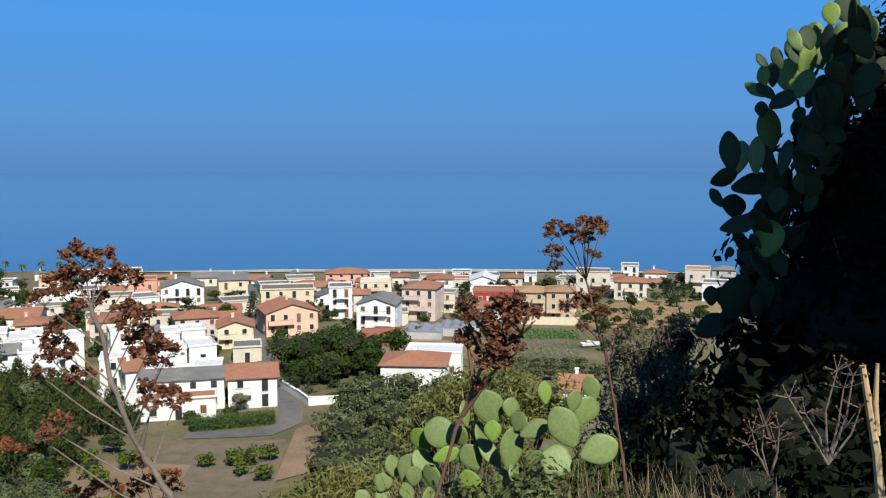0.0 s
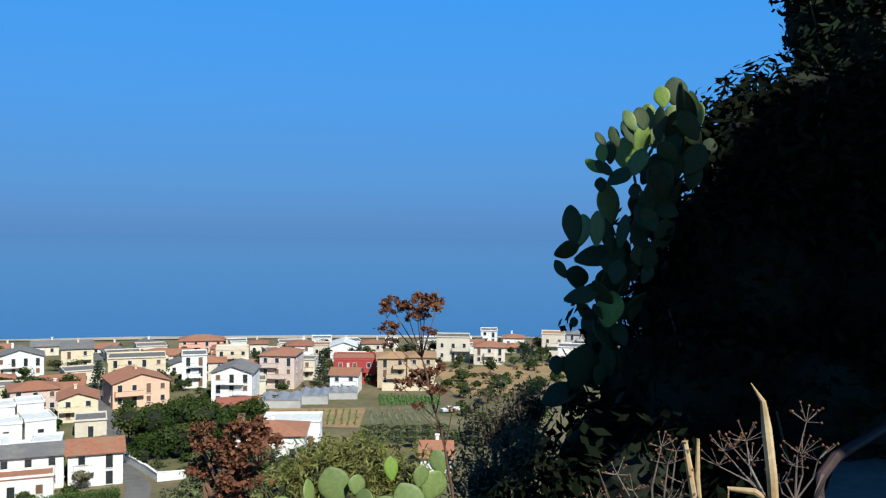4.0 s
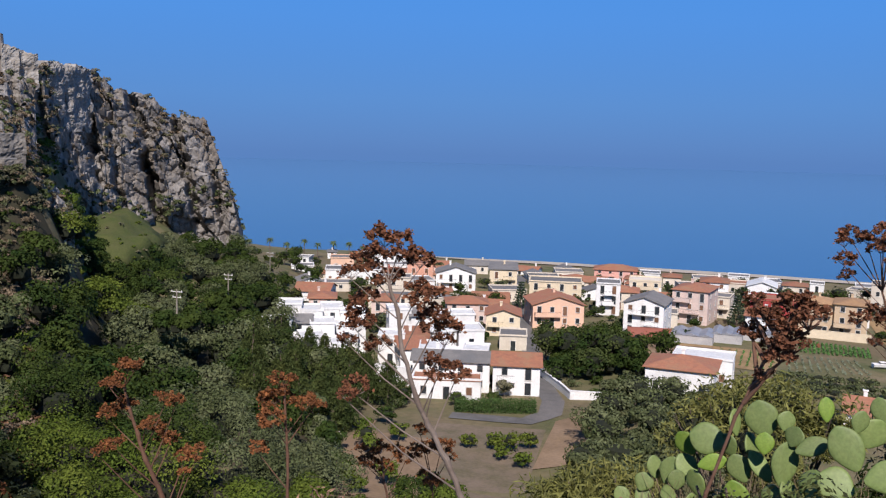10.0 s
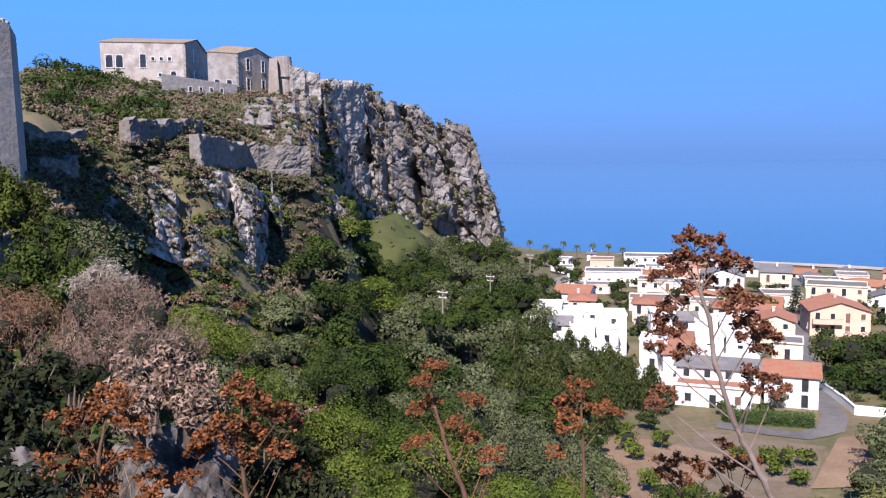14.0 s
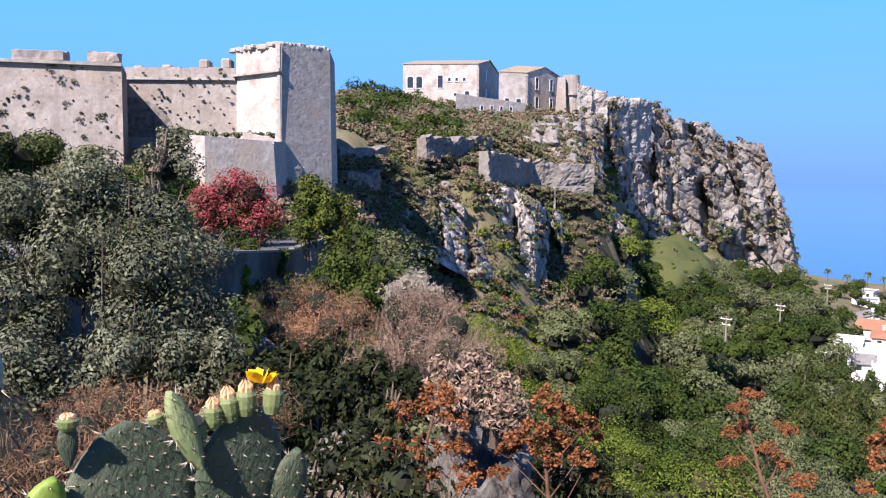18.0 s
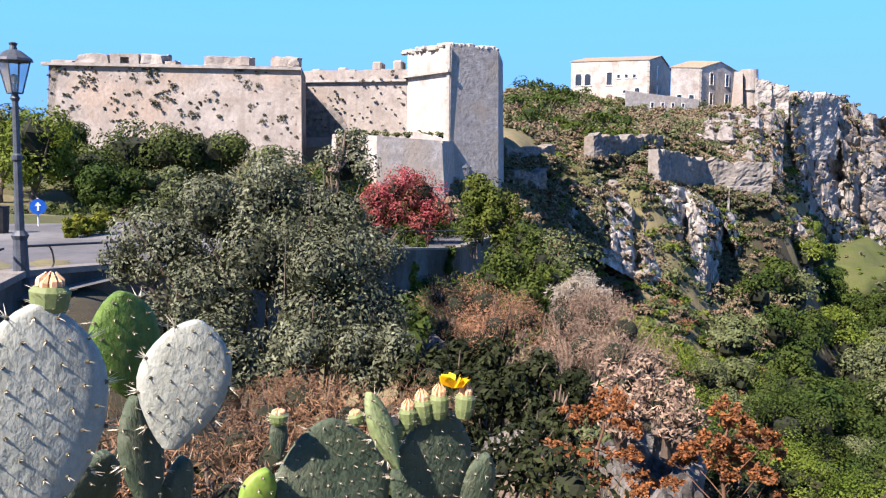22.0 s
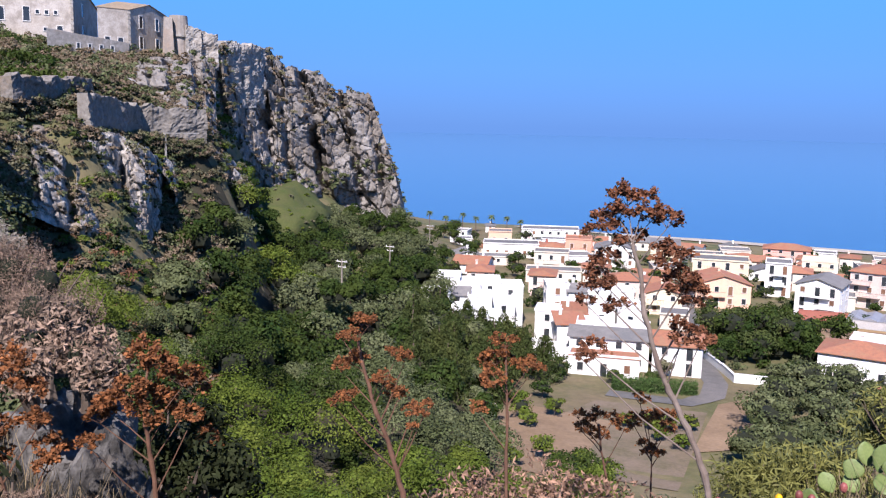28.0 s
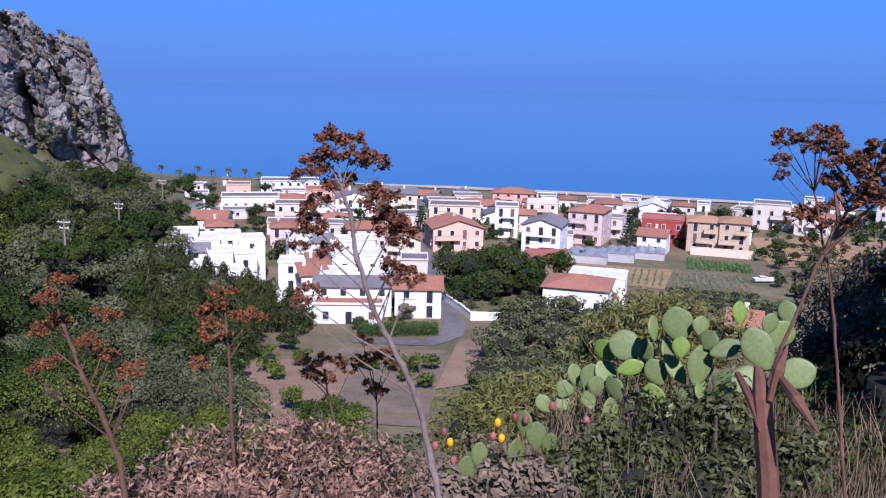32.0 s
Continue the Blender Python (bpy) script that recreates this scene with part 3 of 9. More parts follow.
    bm = bmesh.new()
    prism(bm, [pol(71.9, 74), pol(68.8, 68), pol(64.2, 70), pol(63.4, 78), pol(71, 82)], 41.5, [48.0, 47.7, 47.4, 47.6, 48.2], 0.4)
    part("masonry", bm, CASTLE_GREY, low)
    for az0, az1, d, z in ((66.4, 64.4, 70.2, 47.7),):
        bm = bmesh.new()
        prism(bm, [pol(az0, d), pol(az1, d), pol(az1, d + 1.2), pol(az0, d + 1.2)], 47.2, [z + 0.4, z - 0.1, z, z + 0.5], 0.05)
        part("parapet", bm, CONVENT, low, "pale rendered parapet stub")


build_fort()


def castle_house(label, F, L, G, z0, eave, rise, wins, lit=CASTLE):
    """A gabled stone building: F its near corner, L along the long wall to the left, G along the gable wall to the right."""
    F, L, G = (Vector(pol(*p)) for p in (F, L, G))
    K = L + G - F
    ob = tagged(new("castle_building"), label, "building", kind="structure")
    bm = bmesh.new()
    low = [bm.verts.new((p.x, p.y, z0)) for p in (F, G, K, L)]
    up = [bm.verts.new((p.x, p.y, eave)) for p in (F, G, K, L)]
    r0, r1 = (F + G) / 2, (L + K) / 2
    rf, rb = bm.verts.new((r0.x, r0.y, eave + rise)), bm.verts.new((r1.x, r1.y, eave + rise))
    bm.faces.new((low[0], low[3], up[3], up[0]))
    bm.faces.new((low[0], up[0], rf, up[1], low[1]))
    bm.faces.new((low[1], up[1], up[2], low[2]))
    bm.faces.new((low[2], up[2], rb, up[3], low[3]))
    part("wall", bm, lit, ob)
    bm = bmesh.new()
    ax = (L - F).normalized()
    for side in (0, 1):
        e0, e1 = ((F, L), (G, K))[side]
        d = (e0 - r0).normalized() * 0.15
        q = [Vector((*(e0 + d - ax * 0.3), eave - 0.05)), Vector((*(e1 + d + ax * 0.3), eave - 0.05)),
             Vector((*(r1 + ax * 0.3), eave + rise + 0.06)), Vector((*(r0 - ax * 0.3), eave + rise + 0.06))]
        a = [bm.verts.new(v) for v in q]
        b = [bm.verts.new(v + Vector((0, 0, 0.12))) for v in q]
        bm.faces.new(b)
        bm.faces.new(a[::-1])
        for i in range(4):
            k = (i + 1) % 4
            bm.faces.new((a[i], a[k], b[k], b[i]))
    part("roof", bm, ROOF["grey_tan"], ob, "weathered grey-tan tile roof")
    bm = bmesh.new()
    for i in range(int((eave - z0) / 0.5)):
        k = 0.55 if i % 2 else 0.4
        box(bm, F.x, F.y, z0 + 0.25 + 0.5 * i, k, k, 0.47, Matrix.Translation((F.x, F.y, 0)) @ Matrix.Rotation(math.atan2(ax.y, ax.x), 4, "Z") @ Matrix.Translation((-F.x, -F.y, 0)))
    part("corner_stones", bm, CASTLE_GREY, ob, "pale dressed corner stones")
    for face, s, z, w, h, arched in wins:
        m, ln = wall_frame(L, F, z0) if face == "long" else wall_frame(F, G, z0)
        arch_window(ob, m @ Matrix.Translation((ln * s, 0, z)), w, h, arched)
    return ob


castle_house("long pale stone convent with a gable and tall framed windows", (50.98, 186), (55.85, 188), (49.6, 207), 58.0, 67.9, 1.9,
             [("long", 0.1, 4.9, 1.3, 2.4, True), ("long", 0.22, 4.9, 1.3, 2.4, True), ("long", 0.5, 4.9, 1.1, 2.6, False), ("long", 0.62, 6.3, 0.6, 0.7, False), ("long", 0.72, 6.3, 0.6, 0.7, False),
              ("long", 0.82, 6.3, 0.6, 0.7, False), ("long", 0.86, 3.0, 1.0, 1.2, True), ("long", 0.7, 3.2, 0.6, 0.6, False),
              ("gable", 0.38, 6.8, 1.5, 2.6, False), ("gable", 0.38, 2.4, 1.5, 2.8, False)], CONVENT)
castle_house("stone castle building with a gable and white-framed windows", (47.83, 184), (49.6, 182), (45.62, 194), 56.5, 65.8, 1.6,
             [("long", 0.3, 2.3, 1.0, 1.6, True), ("long", 0.72, 2.3, 1.0, 1.6, True), ("gable", 0.3, 6.2, 1.0, 2.3, False),
              ("gable", 0.72, 6.2, 1.0, 2.3, False), ("gable", 0.3, 2.2, 1.0, 2.3, False), ("gable", 0.72, 2.2, 1.0, 2.3, False)], CONVENT)


def rubble_wall(name, label, a, b, z0, za, zb, thick, rough, material):
    """A ruinous wall from a to b with a bulging face and a broken top that runs from height za to zb."""
    ob = tagged(new(name), label, "wall", kind="structure")
    m, w = wall_frame(a, b, 0.0)
    n, k = max(12, int(w / 0.4)), max(12, int((za - z0) / 0.3))
    bm = bmesh.new()
    grid = []
    for i in range(n + 1):
        s = i / n
        top = za + (zb - za) * s + rough * (1.6 * noise.noise((w * s * 0.35, z0, 3.0)) + 1.0 * noise.noise((w * s * 1.1, z0, 8.0)) + 0.7 * noise.noise((int(w * s / 0.9) * 1.7, z0, 5.0)))
        line = []
        for j in range(k + 3):
            z = z0 + (top - z0) * min(1.0, j / k)
            y = 0.0 if j <= k else thick * (j - k) / 2
            p = m @ Vector((w * s, y, z))
            stone, joint = blocky(p, 0.75, 2.0, 0.6)
            bulge = fbm(p * 0.35, 4) * rough * 1.4 + 0.16 * stone - 0.1 * (1 - joint) ** 2
            p += m.to_3x3() @ Vector((0, -bulge if j <= k else 0, 0.3 * bulge if j > k else 0))
            line.append(bm.verts.new(p))
        line.append(bm.verts.new(m @ Vector((w * s, thick, z0))))
        grid.append(line)
    for p, q in zip(grid, grid[1:]):
        for j in range(len(p) - 1):
            bm.faces.new((p[j], q[j], q[j + 1], p[j + 1]))
    bm.faces.new(grid[0][::-1])
    bm.faces.new(grid[-1])
    part("masonry", bm, material, ob)
    return ob


def build_castle_bits():
    base = tagged(new("castle_base_wall"), "grey stone base wall with small square windows", "wall", kind="structure")
    A, B = Vector(pol(52.4, 174)), Vector(pol(47.85, 183))
    m, w = wall_frame(A, B, 54)
    bm = bmesh.new()
    prism(bm, [A, B, B + B.normalized() * 5, A + A.normalized() * 5], 54, [60.6, 59.4, 59.4, 61.2], 0.0)
    part("masonry", bm, CASTLE_GREY, base)
    for s in (0.36, 0.5, 0.64, 0.78):
        arch_window(base, m @ Matrix.Translation((w * s, 0, 3.6)), 0.6, 0.9)
    but = tagged(new("buttress"), "sloping pale stone buttress", "buttress", kind="structure")
    bm = bmesh.new()
    prism(bm, [pol(45.95, 184), pol(45.2, 184), pol(45.2, 190), pol(45.9, 190)], 56, 65, 1.1)
    part("masonry", bm, CASTLE, but)
    rt = tagged(new("round_turret"), "ruined round stone turret", "turret", kind="structure")
    c = Vector(pol(44.95, 188))
    bm = bmesh.new()
    tube(bm, [(c.x, c.y, 56), (c.x, c.y, 61.5), (c.x, c.y, 61.7), (c.x, c.y, 65.6)], [2.0, 1.65, 1.95, 1.75], 18)
    part("drum", bm, CASTLE, rt)
    bm = bmesh.new()
    tube(bm, [(c.x, c.y, 61.4), (c.x, c.y, 61.8)], [2.1, 2.1], 18)
    part("string_course", bm, CASTLE_GREY, rt)
    for a0, a1, d0, d1, e0, e1 in ((44.5, 43.6, 186, 187, 4.0, 5.75), (43.7, 42.6, 188, 189, 4.0, 5.45), (42.1, 40.9, 212, 219, 1.6, 4.9), (40.9, 39.7, 219, 229, 1.6, 4.75)):
        rubble_wall("ruined_wall", "ruined stone wall on the cliff edge", pol(a0, d0), pol(a1, d1), sight(a0, e0, d0).z - 3, sight(a0, e1, d0).z, sight(a1, e1 - 0.25, d1).z, 3.0, 0.5, CASTLE_GREY)
    # terrace walls on the slope; those in shade get the darkened stone
    for az0, az1, d0, d1, zt0, zt1, h, stone in ((60.2, 56.75, 91, 104, 47.5, 47.9, 2.0, DARKSTONE), (59.6, 57.4, 88, 94, 44.9, 45.0, 1.8, DARKSTONE), (54.4, 50.0, 111, 130, 49.4, 50.0, 3.0, DARKSTONE),
                                                 (50.3, 47.25, 117, 136, 48.1, 46.7, 7.0, WALLSTONE), (47.3, 43.4, 135.8, 141, 46.75, 46.3, 9.0, WALLSTONE)):
        rubble_wall("terrace_wall", "old rubble retaining wall across the slope", pol(az0, d0), pol(az1, d1), zt0 - h, zt0, zt1, 1.4, 0.34, stone)
    fr = tagged(new("stone_portal_frame"), "pale stone frame of a walled-up opening", "frame", kind="structure")
    m, w = wall_frame(pol(46.05, 135.8), pol(44.0, 138.6), 38.8)
    bm = bmesh.new()
    box(bm, w / 2, -0.35, 4.1, w, 0.5, 0.22, m)
    box(bm, 0.11, -0.35, 2.0, 0.22, 0.5, 4.0, m)
    part("frame", bm, CASTLE_GREY, fr)


build_castle_bits()


# ---- houses ----
WIN_CACHE = {}


def window(parent, m, w, h, style):
    """A framed window (or shuttered one) on a wall."""
    key = (w, h, style)
    if key not in WIN_CACHE:
        bm = bmesh.new()
        for sx in (-1, 1):
            box(bm, sx * (w / 2 + 0.05), -0.03, h / 2, 0.1, 0.1, h + 0.2)
        box(bm, 0, -0.03, h + 0.05, w, 0.1, 0.1)
        box(bm, 0, -0.06, -0.05, w + 0.3, 0.18, 0.1)
        fr = bpy.data.meshes.new("window")
        bm.to_mesh(fr)
        bm.free()
        fr.materials.append(FRAME)
        bm = bmesh.new()
        if style == "shutter":
            box(bm, 0, -0.03, h / 2, w - 0.02, 0.06, h)
        else:
            box(bm, 0, -0.01, h / 2, w, 0.04, h)
        pn = bpy.data.meshes.new("pane")
        bm.to_mesh(pn)
        bm.free()
        pn.materials.append(SHUTTER if style == "shutter" else GLASS)
        WIN_CACHE[key] = (fr, pn)
    fr, pn = WIN_CACHE[key]
    ob = child("window", fr, parent)
    ob.matrix_local = m
    child("shutter" if style == "shutter" else "pane", pn, ob)


def house(x, y, z, w, d, h, turn, roof, wall, cover, storeys, label, balconies=None):
    """A house with walls, roof, windows, a door and balconies. turn: degrees its front is turned from facing -y."""
    rng = random.Random(int(abs(x * 7 + y * 13)))
    ob = tagged(new("house"), label, "house", "houses of the seaside village")
    ob.matrix_world = pose(x, y, z, 0, 0, turn)
    wm, rm = WALL[wall], ROOF[cover]
    rise = {"flat": 0.0, "hip": min(1.5, w * 0.13), "gable_x": min(1.5, d * 0.16), "gable_y": min(1.9, w * 0.17), "shed": 0.9}[roof]
    eave = h - rise if roof != "flat" else h - 0.35
    a, b = w / 2, d / 2
    bm = bmesh.new()
    low = [bm.verts.new(p) for p in ((-a, -b, -1.5), (a, -b, -1.5), (a, b, -1.5), (-a, b, -1.5))]
    hi = [eave, eave, eave, eave]
    if roof == "shed":
        hi = [eave, eave, eave + rise, eave + rise]
    up = [bm.verts.new((p.co.x, p.co.y, q)) for p, q in zip(low, hi)]
    if roof == "gable_y":
        r0, r1 = bm.verts.new((0, -b, h)), bm.verts.new((0, b, h))
        bm.faces.new((low[0], low[1], up[1], r0, up[0]))
        bm.faces.new((low[2], low[3], up[3], r1, up[2]))
        bm.faces.new((low[1], low[2], up[2], up[1]))
        bm.faces.new((low[3], low[0], up[0], up[3]))
    elif roof == "gable_x":
        r0, r1 = bm.verts.new((-a, 0, h)), bm.verts.new((a, 0, h))
        bm.faces.new((low[0], low[1], up[1], up[0]))
        bm.faces.new((low[2], low[3], up[3], up[2]))
        bm.faces.new((low[1], low[2], up[2], r1, up[1]))
        bm.faces.new((low[3], low[0], up[0], r0, up[3]))
    else:
        for i in range(4):
            bm.faces.new((low[i], low[(i + 1) % 4], up[(i + 1) % 4], up[i]))
    part("wall", bm, wm, ob)
    # roof slab
    o = 0.45
    bm = bmesh.new()

    def slab(quad, t=0.16):
        p = [bm.verts.new(v) for v in quad]
        q = [bm.verts.new((v[0], v[1], v[2] + t)) for v in quad]
        bm.faces.new(q)
        bm.faces.new(p[::-1])
        for i in range(len(p)):
            k = (i + 1) % len(p)
            bm.faces.new((p[i], p[k], q[k], q[i]))

    if roof == "flat":
        slab([(-a - 0.12, -b - 0.12, eave), (a + 0.12, -b - 0.12, eave), (a + 0.12, b + 0.12, eave), (-a - 0.12, b + 0.12, eave)], 0.14)
    elif roof == "shed":
        slab([(-a - o, -b - o, eave - 0.04), (a + o, -b - o, eave - 0.04), (a + o, b + o, eave + rise), (-a - o, b + o, eave + rise)])
    elif roof == "gable_y":
        k = rise * o / a
        for s in (-1, 1):
            slab([(s * (a + o), -b - o, eave - k), (s * (a + o), b + o, eave - k), (0, b + o, h), (0, -b - o, h)])
    elif roof == "gable_x":
        k = rise * o / b
        for s in (-1, 1):
            slab([(-a - o, s * (b + o), eave - k), (a + o, s * (b + o), eave - k), (a + o, 0, h), (-a - o, 0, h)])
    else:
        q = max(0.0, a - b)
        e = max(0.0, b - a)
        z0 = eave - 0.05
        c4 = [(-a - o, -b - o, z0), (a + o, -b - o, z0), (a + o, b + o, z0), (-a - o, b + o, z0)]
        g = (-q, -e, h), (q, -e, h), (q, e, h), (-q, e, h)
        for i in range(4):
            k = (i + 1) % 4
            slab([c4[i], c4[k], g[k], g[i]], 0.14)
    part("roof", bm, rm, ob)
    if roof == "flat":
        bm = bmesh.new()
        for cx, cy, sx, sy in ((0, -b, w + 0.3, 0.22), (0, b, w + 0.3, 0.22), (-a, 0, 0.22, d - 0.25), (a, 0, 0.22, d - 0.25)):
            box(bm, cx, cy, eave + 0.29, sx, sy, 0.3)
        part("parapet", bm, wm, ob)
    elif rng.random() < 0.7:
        bm = bmesh.new()
        cx, cy = rng.uniform(-0.3, 0.3) * w, rng.uniform(0, 0.3) * d
        box(bm, cx, cy, h + 0.1, 0.55, 0.55, 1.5)
        box(bm, cx, cy, h + 0.9, 0.75, 0.75, 0.14)
        part("chimney", bm, wm, ob)
    # openings
    fh = min(3.1, eave / storeys)
    n = max(1, int(w / 2.9))
    door_at = rng.randrange(n)
    bal = storeys >= 2 if balconies is None else balconies
    for s in range(storeys):
        zf = s * fh
        for i in range(n):
            u = (i + 0.5) / n * w - a
            style = "shutter" if rng.random() < 0.3 else "glass"
            if (s == 0 and i == door_at) or (bal and s > 0 and rng.random() < 0.45):
                window(ob, pose(u, -b, zf + 0.15), 0.95, min(2.1, fh - 0.5), style)
            else:
                window(ob, pose(u, -b, zf + min(1.0, fh * 0.35)), 0.9, min(1.25, fh * 0.45), style)
        for side in (-1, 1):
            for i in range(max(1, int(d / 4.5))):
                v = (i + 0.5) / max(1, int(d / 4.5)) * d - b
                window(ob, pose(side * a, v, zf + min(1.0, fh * 0.35), 0, 0, 90 * side), 0.9, min(1.25, fh * 0.45), "glass")
        if bal and s > 0:
            c0 = -a + w * rng.choice((0.28, 0.5, 0.72))
            bw = w * rng.uniform(0.35, 0.6)
            c0 = max(-a + bw / 2, min(a - bw / 2, c0))
            bm = bmesh.new()
            box(bm, c0, -b - 0.6, zf - 0.02, bw, 1.2, 0.16)
            if rng.random() < 0.5:
                box(bm, c0, -b - 1.15, zf + 0.5, bw, 0.1, 0.9)
                for sx in (-1, 1):
                    box(bm, c0 + sx * (bw / 2 - 0.05), -b - 0.6, zf + 0.5, 0.1, 1.05, 0.9)
            bl = part("balcony", bm, wm, ob)
            bm = bmesh.new()
            box(bm, c0, -b - 1.15, zf + 1.0, bw, 0.05, 0.05)
            for k in range(int(bw / 0.3)):
                box(bm, c0 - bw / 2 + 0.15 + k * 0.3, -b - 1.15, zf + 0.5, 0.03, 0.03, 1.0)
            part("railing", bm, METAL, bl)
    return ob


# the village
house(-31.0, 138.6, 6.5, 7.6, 8, 6.2, 13, "gable_x", "white", "tile", 2, "white two-storey terrace house with an orange tile roof")
house(-41.4, 136.0, 6.5, 12.6, 6.4, 6.1, 14, "gable_x", "white", "slate", 2, "white two-storey terrace house with a grey sloping roof", False)
house(-40.2, 129.6, 6.5, 10.8, 4.4, 3.6, 14, "flat", "white", "tile", 1, "white ground-floor wing with a terracotta roof terrace")
house(-45.6, 188.3, 5.5, 7.5, 9, 5.9, 14, "gable_y", "yellow", "tile", 2, "yellow gabled house with an orange tile roof")
house(-39.6, 173.0, 5.5, 5.5, 7, 3.5, 13, "flat", "cream", "slate", 1, "small cream house with a grey flat roof")
house(-37.2, 204.7, 5.5, 12.1, 12, 7.2, 22, "gable_y", "peach", "tile", 2, "peach house with a shallow orange tile roof")
house(-42.4, 235.1, 4.5, 13.9, 10, 7.3, 10, "flat", "yellow", "slate", 3, "pale yellow apartment block with a flat roof")
house(-76.8, 253.8, 4, 11.9, 10, 7.4, 17, "gable_y", "white", "slate", 2, "white house with a low gable and balconies")
house(-90.6, 260.0, 4, 8.0, 10, 6.9, 19, "flat", "orange", "tile", 2, "plain orange rendered house with a flat roof")
house(-64.9, 266.5, 4, 8.5, 12, 6.9, 14, "shed", "yellow", "slate", 2, "ochre house with dark solar panels on its roof")
house(-34.0, 304.8, 3, 14.4, 10, 5.5, 6, "hip", "pink", "tile", 2, "pink house by the beach with an orange roof")
house(-27.2, 228.4, 5, 6.0, 9, 8.2, 7, "flat", "white", "slate", 3, "white three-storey house with stacked balconies")
house(-15.0, 204.3, 5.5, 9.0, 11, 8.6, -6, "gable_y", "white", "slate", 3, "white gabled house on a red-brown terrace")
house(-19.8, 254.6, 4, 8.9, 9, 7.0, 4, "flat", "yellow", "cream", 3, "yellow flat-roofed house behind a white gable")
house(-5.1, 225.8, 5, 8.7, 12, 9.4, -11, "hip", "blush", "tile", 3, "pale pink three-storey apartment house with a hip roof")
house(-0.8, 274.8, 4, 8.0, 10, 6.1, 0, "hip", "white", "tile", 2, "white villa with a brown hip roof")
house(13.3, 286.4, 3.5, 8.4, 12, 5.2, -3, "gable_y", "white", "white", 1, "white hall with a pale low-pitched roof")
house(13.7, 230.6, 5, 10.9, 10, 6.6, -3, "flat", "red", "tile", 2, "dark red house with white-framed windows")
house(23.1, 224.0, 5, 7.6, 10, 8.4, -6, "hip", "ochre", "tan", 3, "ochre apartment house with deep balconies")
house(30.4, 222.4, 5, 7.0, 10, 8.7, -8, "hip", "ochre", "tan", 3, "ochre apartment house with deep balconies")
house(47.8, 274.7, 4, 10.5, 10, 7.5, -10, "flat", "cream", "slate", 2, "cream house with a flat roof")
house(69.1, 319.1, 3, 6.1, 9, 5.2, -12, "flat", "white", "slate", 2, "white cube-shaped house near the shore")
house(57.7, 265.5, 4, 9.6, 10, 6.6, -12, "hip", "cream", "tile", 2, "cream house with a brown hip roof")
house(83.5, 283.0, 4, 7.7, 10, 7.2, -16, "flat", "cream", "tan", 2, "cream house with a tan roof edge")
house(83.4, 261.8, 4.5, 8.7, 9, 5.1, -18, "flat", "white", "slate", 1, "low white house beside dry grass")
house(100.8, 309.9, 3, 8.1, 9, 5.6, -18, "hip", "grey", "slate", 2, "grey house near the shore")
house(-4.7, 147.8, 7, 10.9, 10, 5.8, -4, "hip", "white", "tile", 1, "white villa with a wide terracotta roof")
house(-1.7, 134.8, 7.5, 2.1, 4, 1.8, 1, "gable_x", "cream", "tile", 1, "small shed with a terracotta roof")
house(21.4, 137.4, 8, 4.8, 9, 3.2, -9, "gable_x", "white", "tile", 1, "low house with a terracotta roof behind cactus")
house(-22.7, 310.3, 2.5, 6.8, 8, 3.6, 4, "flat", "white", "slate", 1, "small white house by the beach")
house(-14.6, 298.3, 3, 5.8, 8, 4.3, 3, "hip", "cream", "tile", 1, "small cream house with a tile roof")
house(24.0, 301.0, 3, 7.3, 8, 3.9, -5, "hip", "cream", "tile", 1, "small cream house with a tile roof")
house(31.8, 313.3, 2.5, 4.3, 8, 3.1, -6, "flat", "white", "slate", 1, "small white house by the beach")
house(-45.2, 289.0, 3, 9.3, 8, 3.2, 9, "hip", "cream", "tile", 1, "low house with a red tile roof near the beach")
house(-37.1, 277.0, 3.5, 6.9, 8, 4.0, 8, "gable_x", "cream", "tile", 1, "low house with a red tile roof near the beach")
house(-83.2, 300.9, 3, 8.2, 8, 4.3, 15, "gable_x", "cream", "slate", 1, "pale shed near the beach")
house(6.2, 292.9, 3, 5.9, 8, 3.8, -1, "flat", "cream", "tile", 1, "small cream house near the beach")
house(76.3, 309.5, 3, 7.6, 8, 4.4, -14, "hip", "white", "tile", 1, "white bungalow with a tile roof")
house(-111.0, 253.7, 4, 17.4, 10, 4.5, 24, "flat", "white", "slate", 1, "long low white house with dark windows")
house(-128.5, 283.9, 3.5, 8.2, 9, 4.5, 24, "flat", "peach", "slate", 1, "peach house among dark trees")
house(-116.3, 301.9, 3, 20.8, 12, 5.0, 21, "flat", "white", "slate", 2, "wide white house near the shore")
house(-99.6, 260.5, 4, 7.3, 9, 4.4, 21, "hip", "brick", "tile", 2, "red-brown house with a tile roof")
house(-133.9, 263.4, 4, 7.4, 8, 3.1, 27, "flat", "white", "slate", 1, "small white house among trees")
house(-108.5, 234.4, 4.5, 13.8, 8, 2.4, 25, "flat", "cream", "slate", 1, "low cream outbuilding between the houses")
house(-81.4, 214.5, 5, 14.4, 8, 3.0, 21, "flat", "cream", "slate", 1, "low pale house behind the white terraces")
house(-148.7, 318.5, 3, 3.7, 8, 2.7, 25, "hip", "white", "slate", 1, "small white house near the sea shore")
house(-1.5, 157.0, 6.5, 10, 7, 5.0, -4, "flat", "white", "white", 1, "white flat-roofed rear wing of the villa")



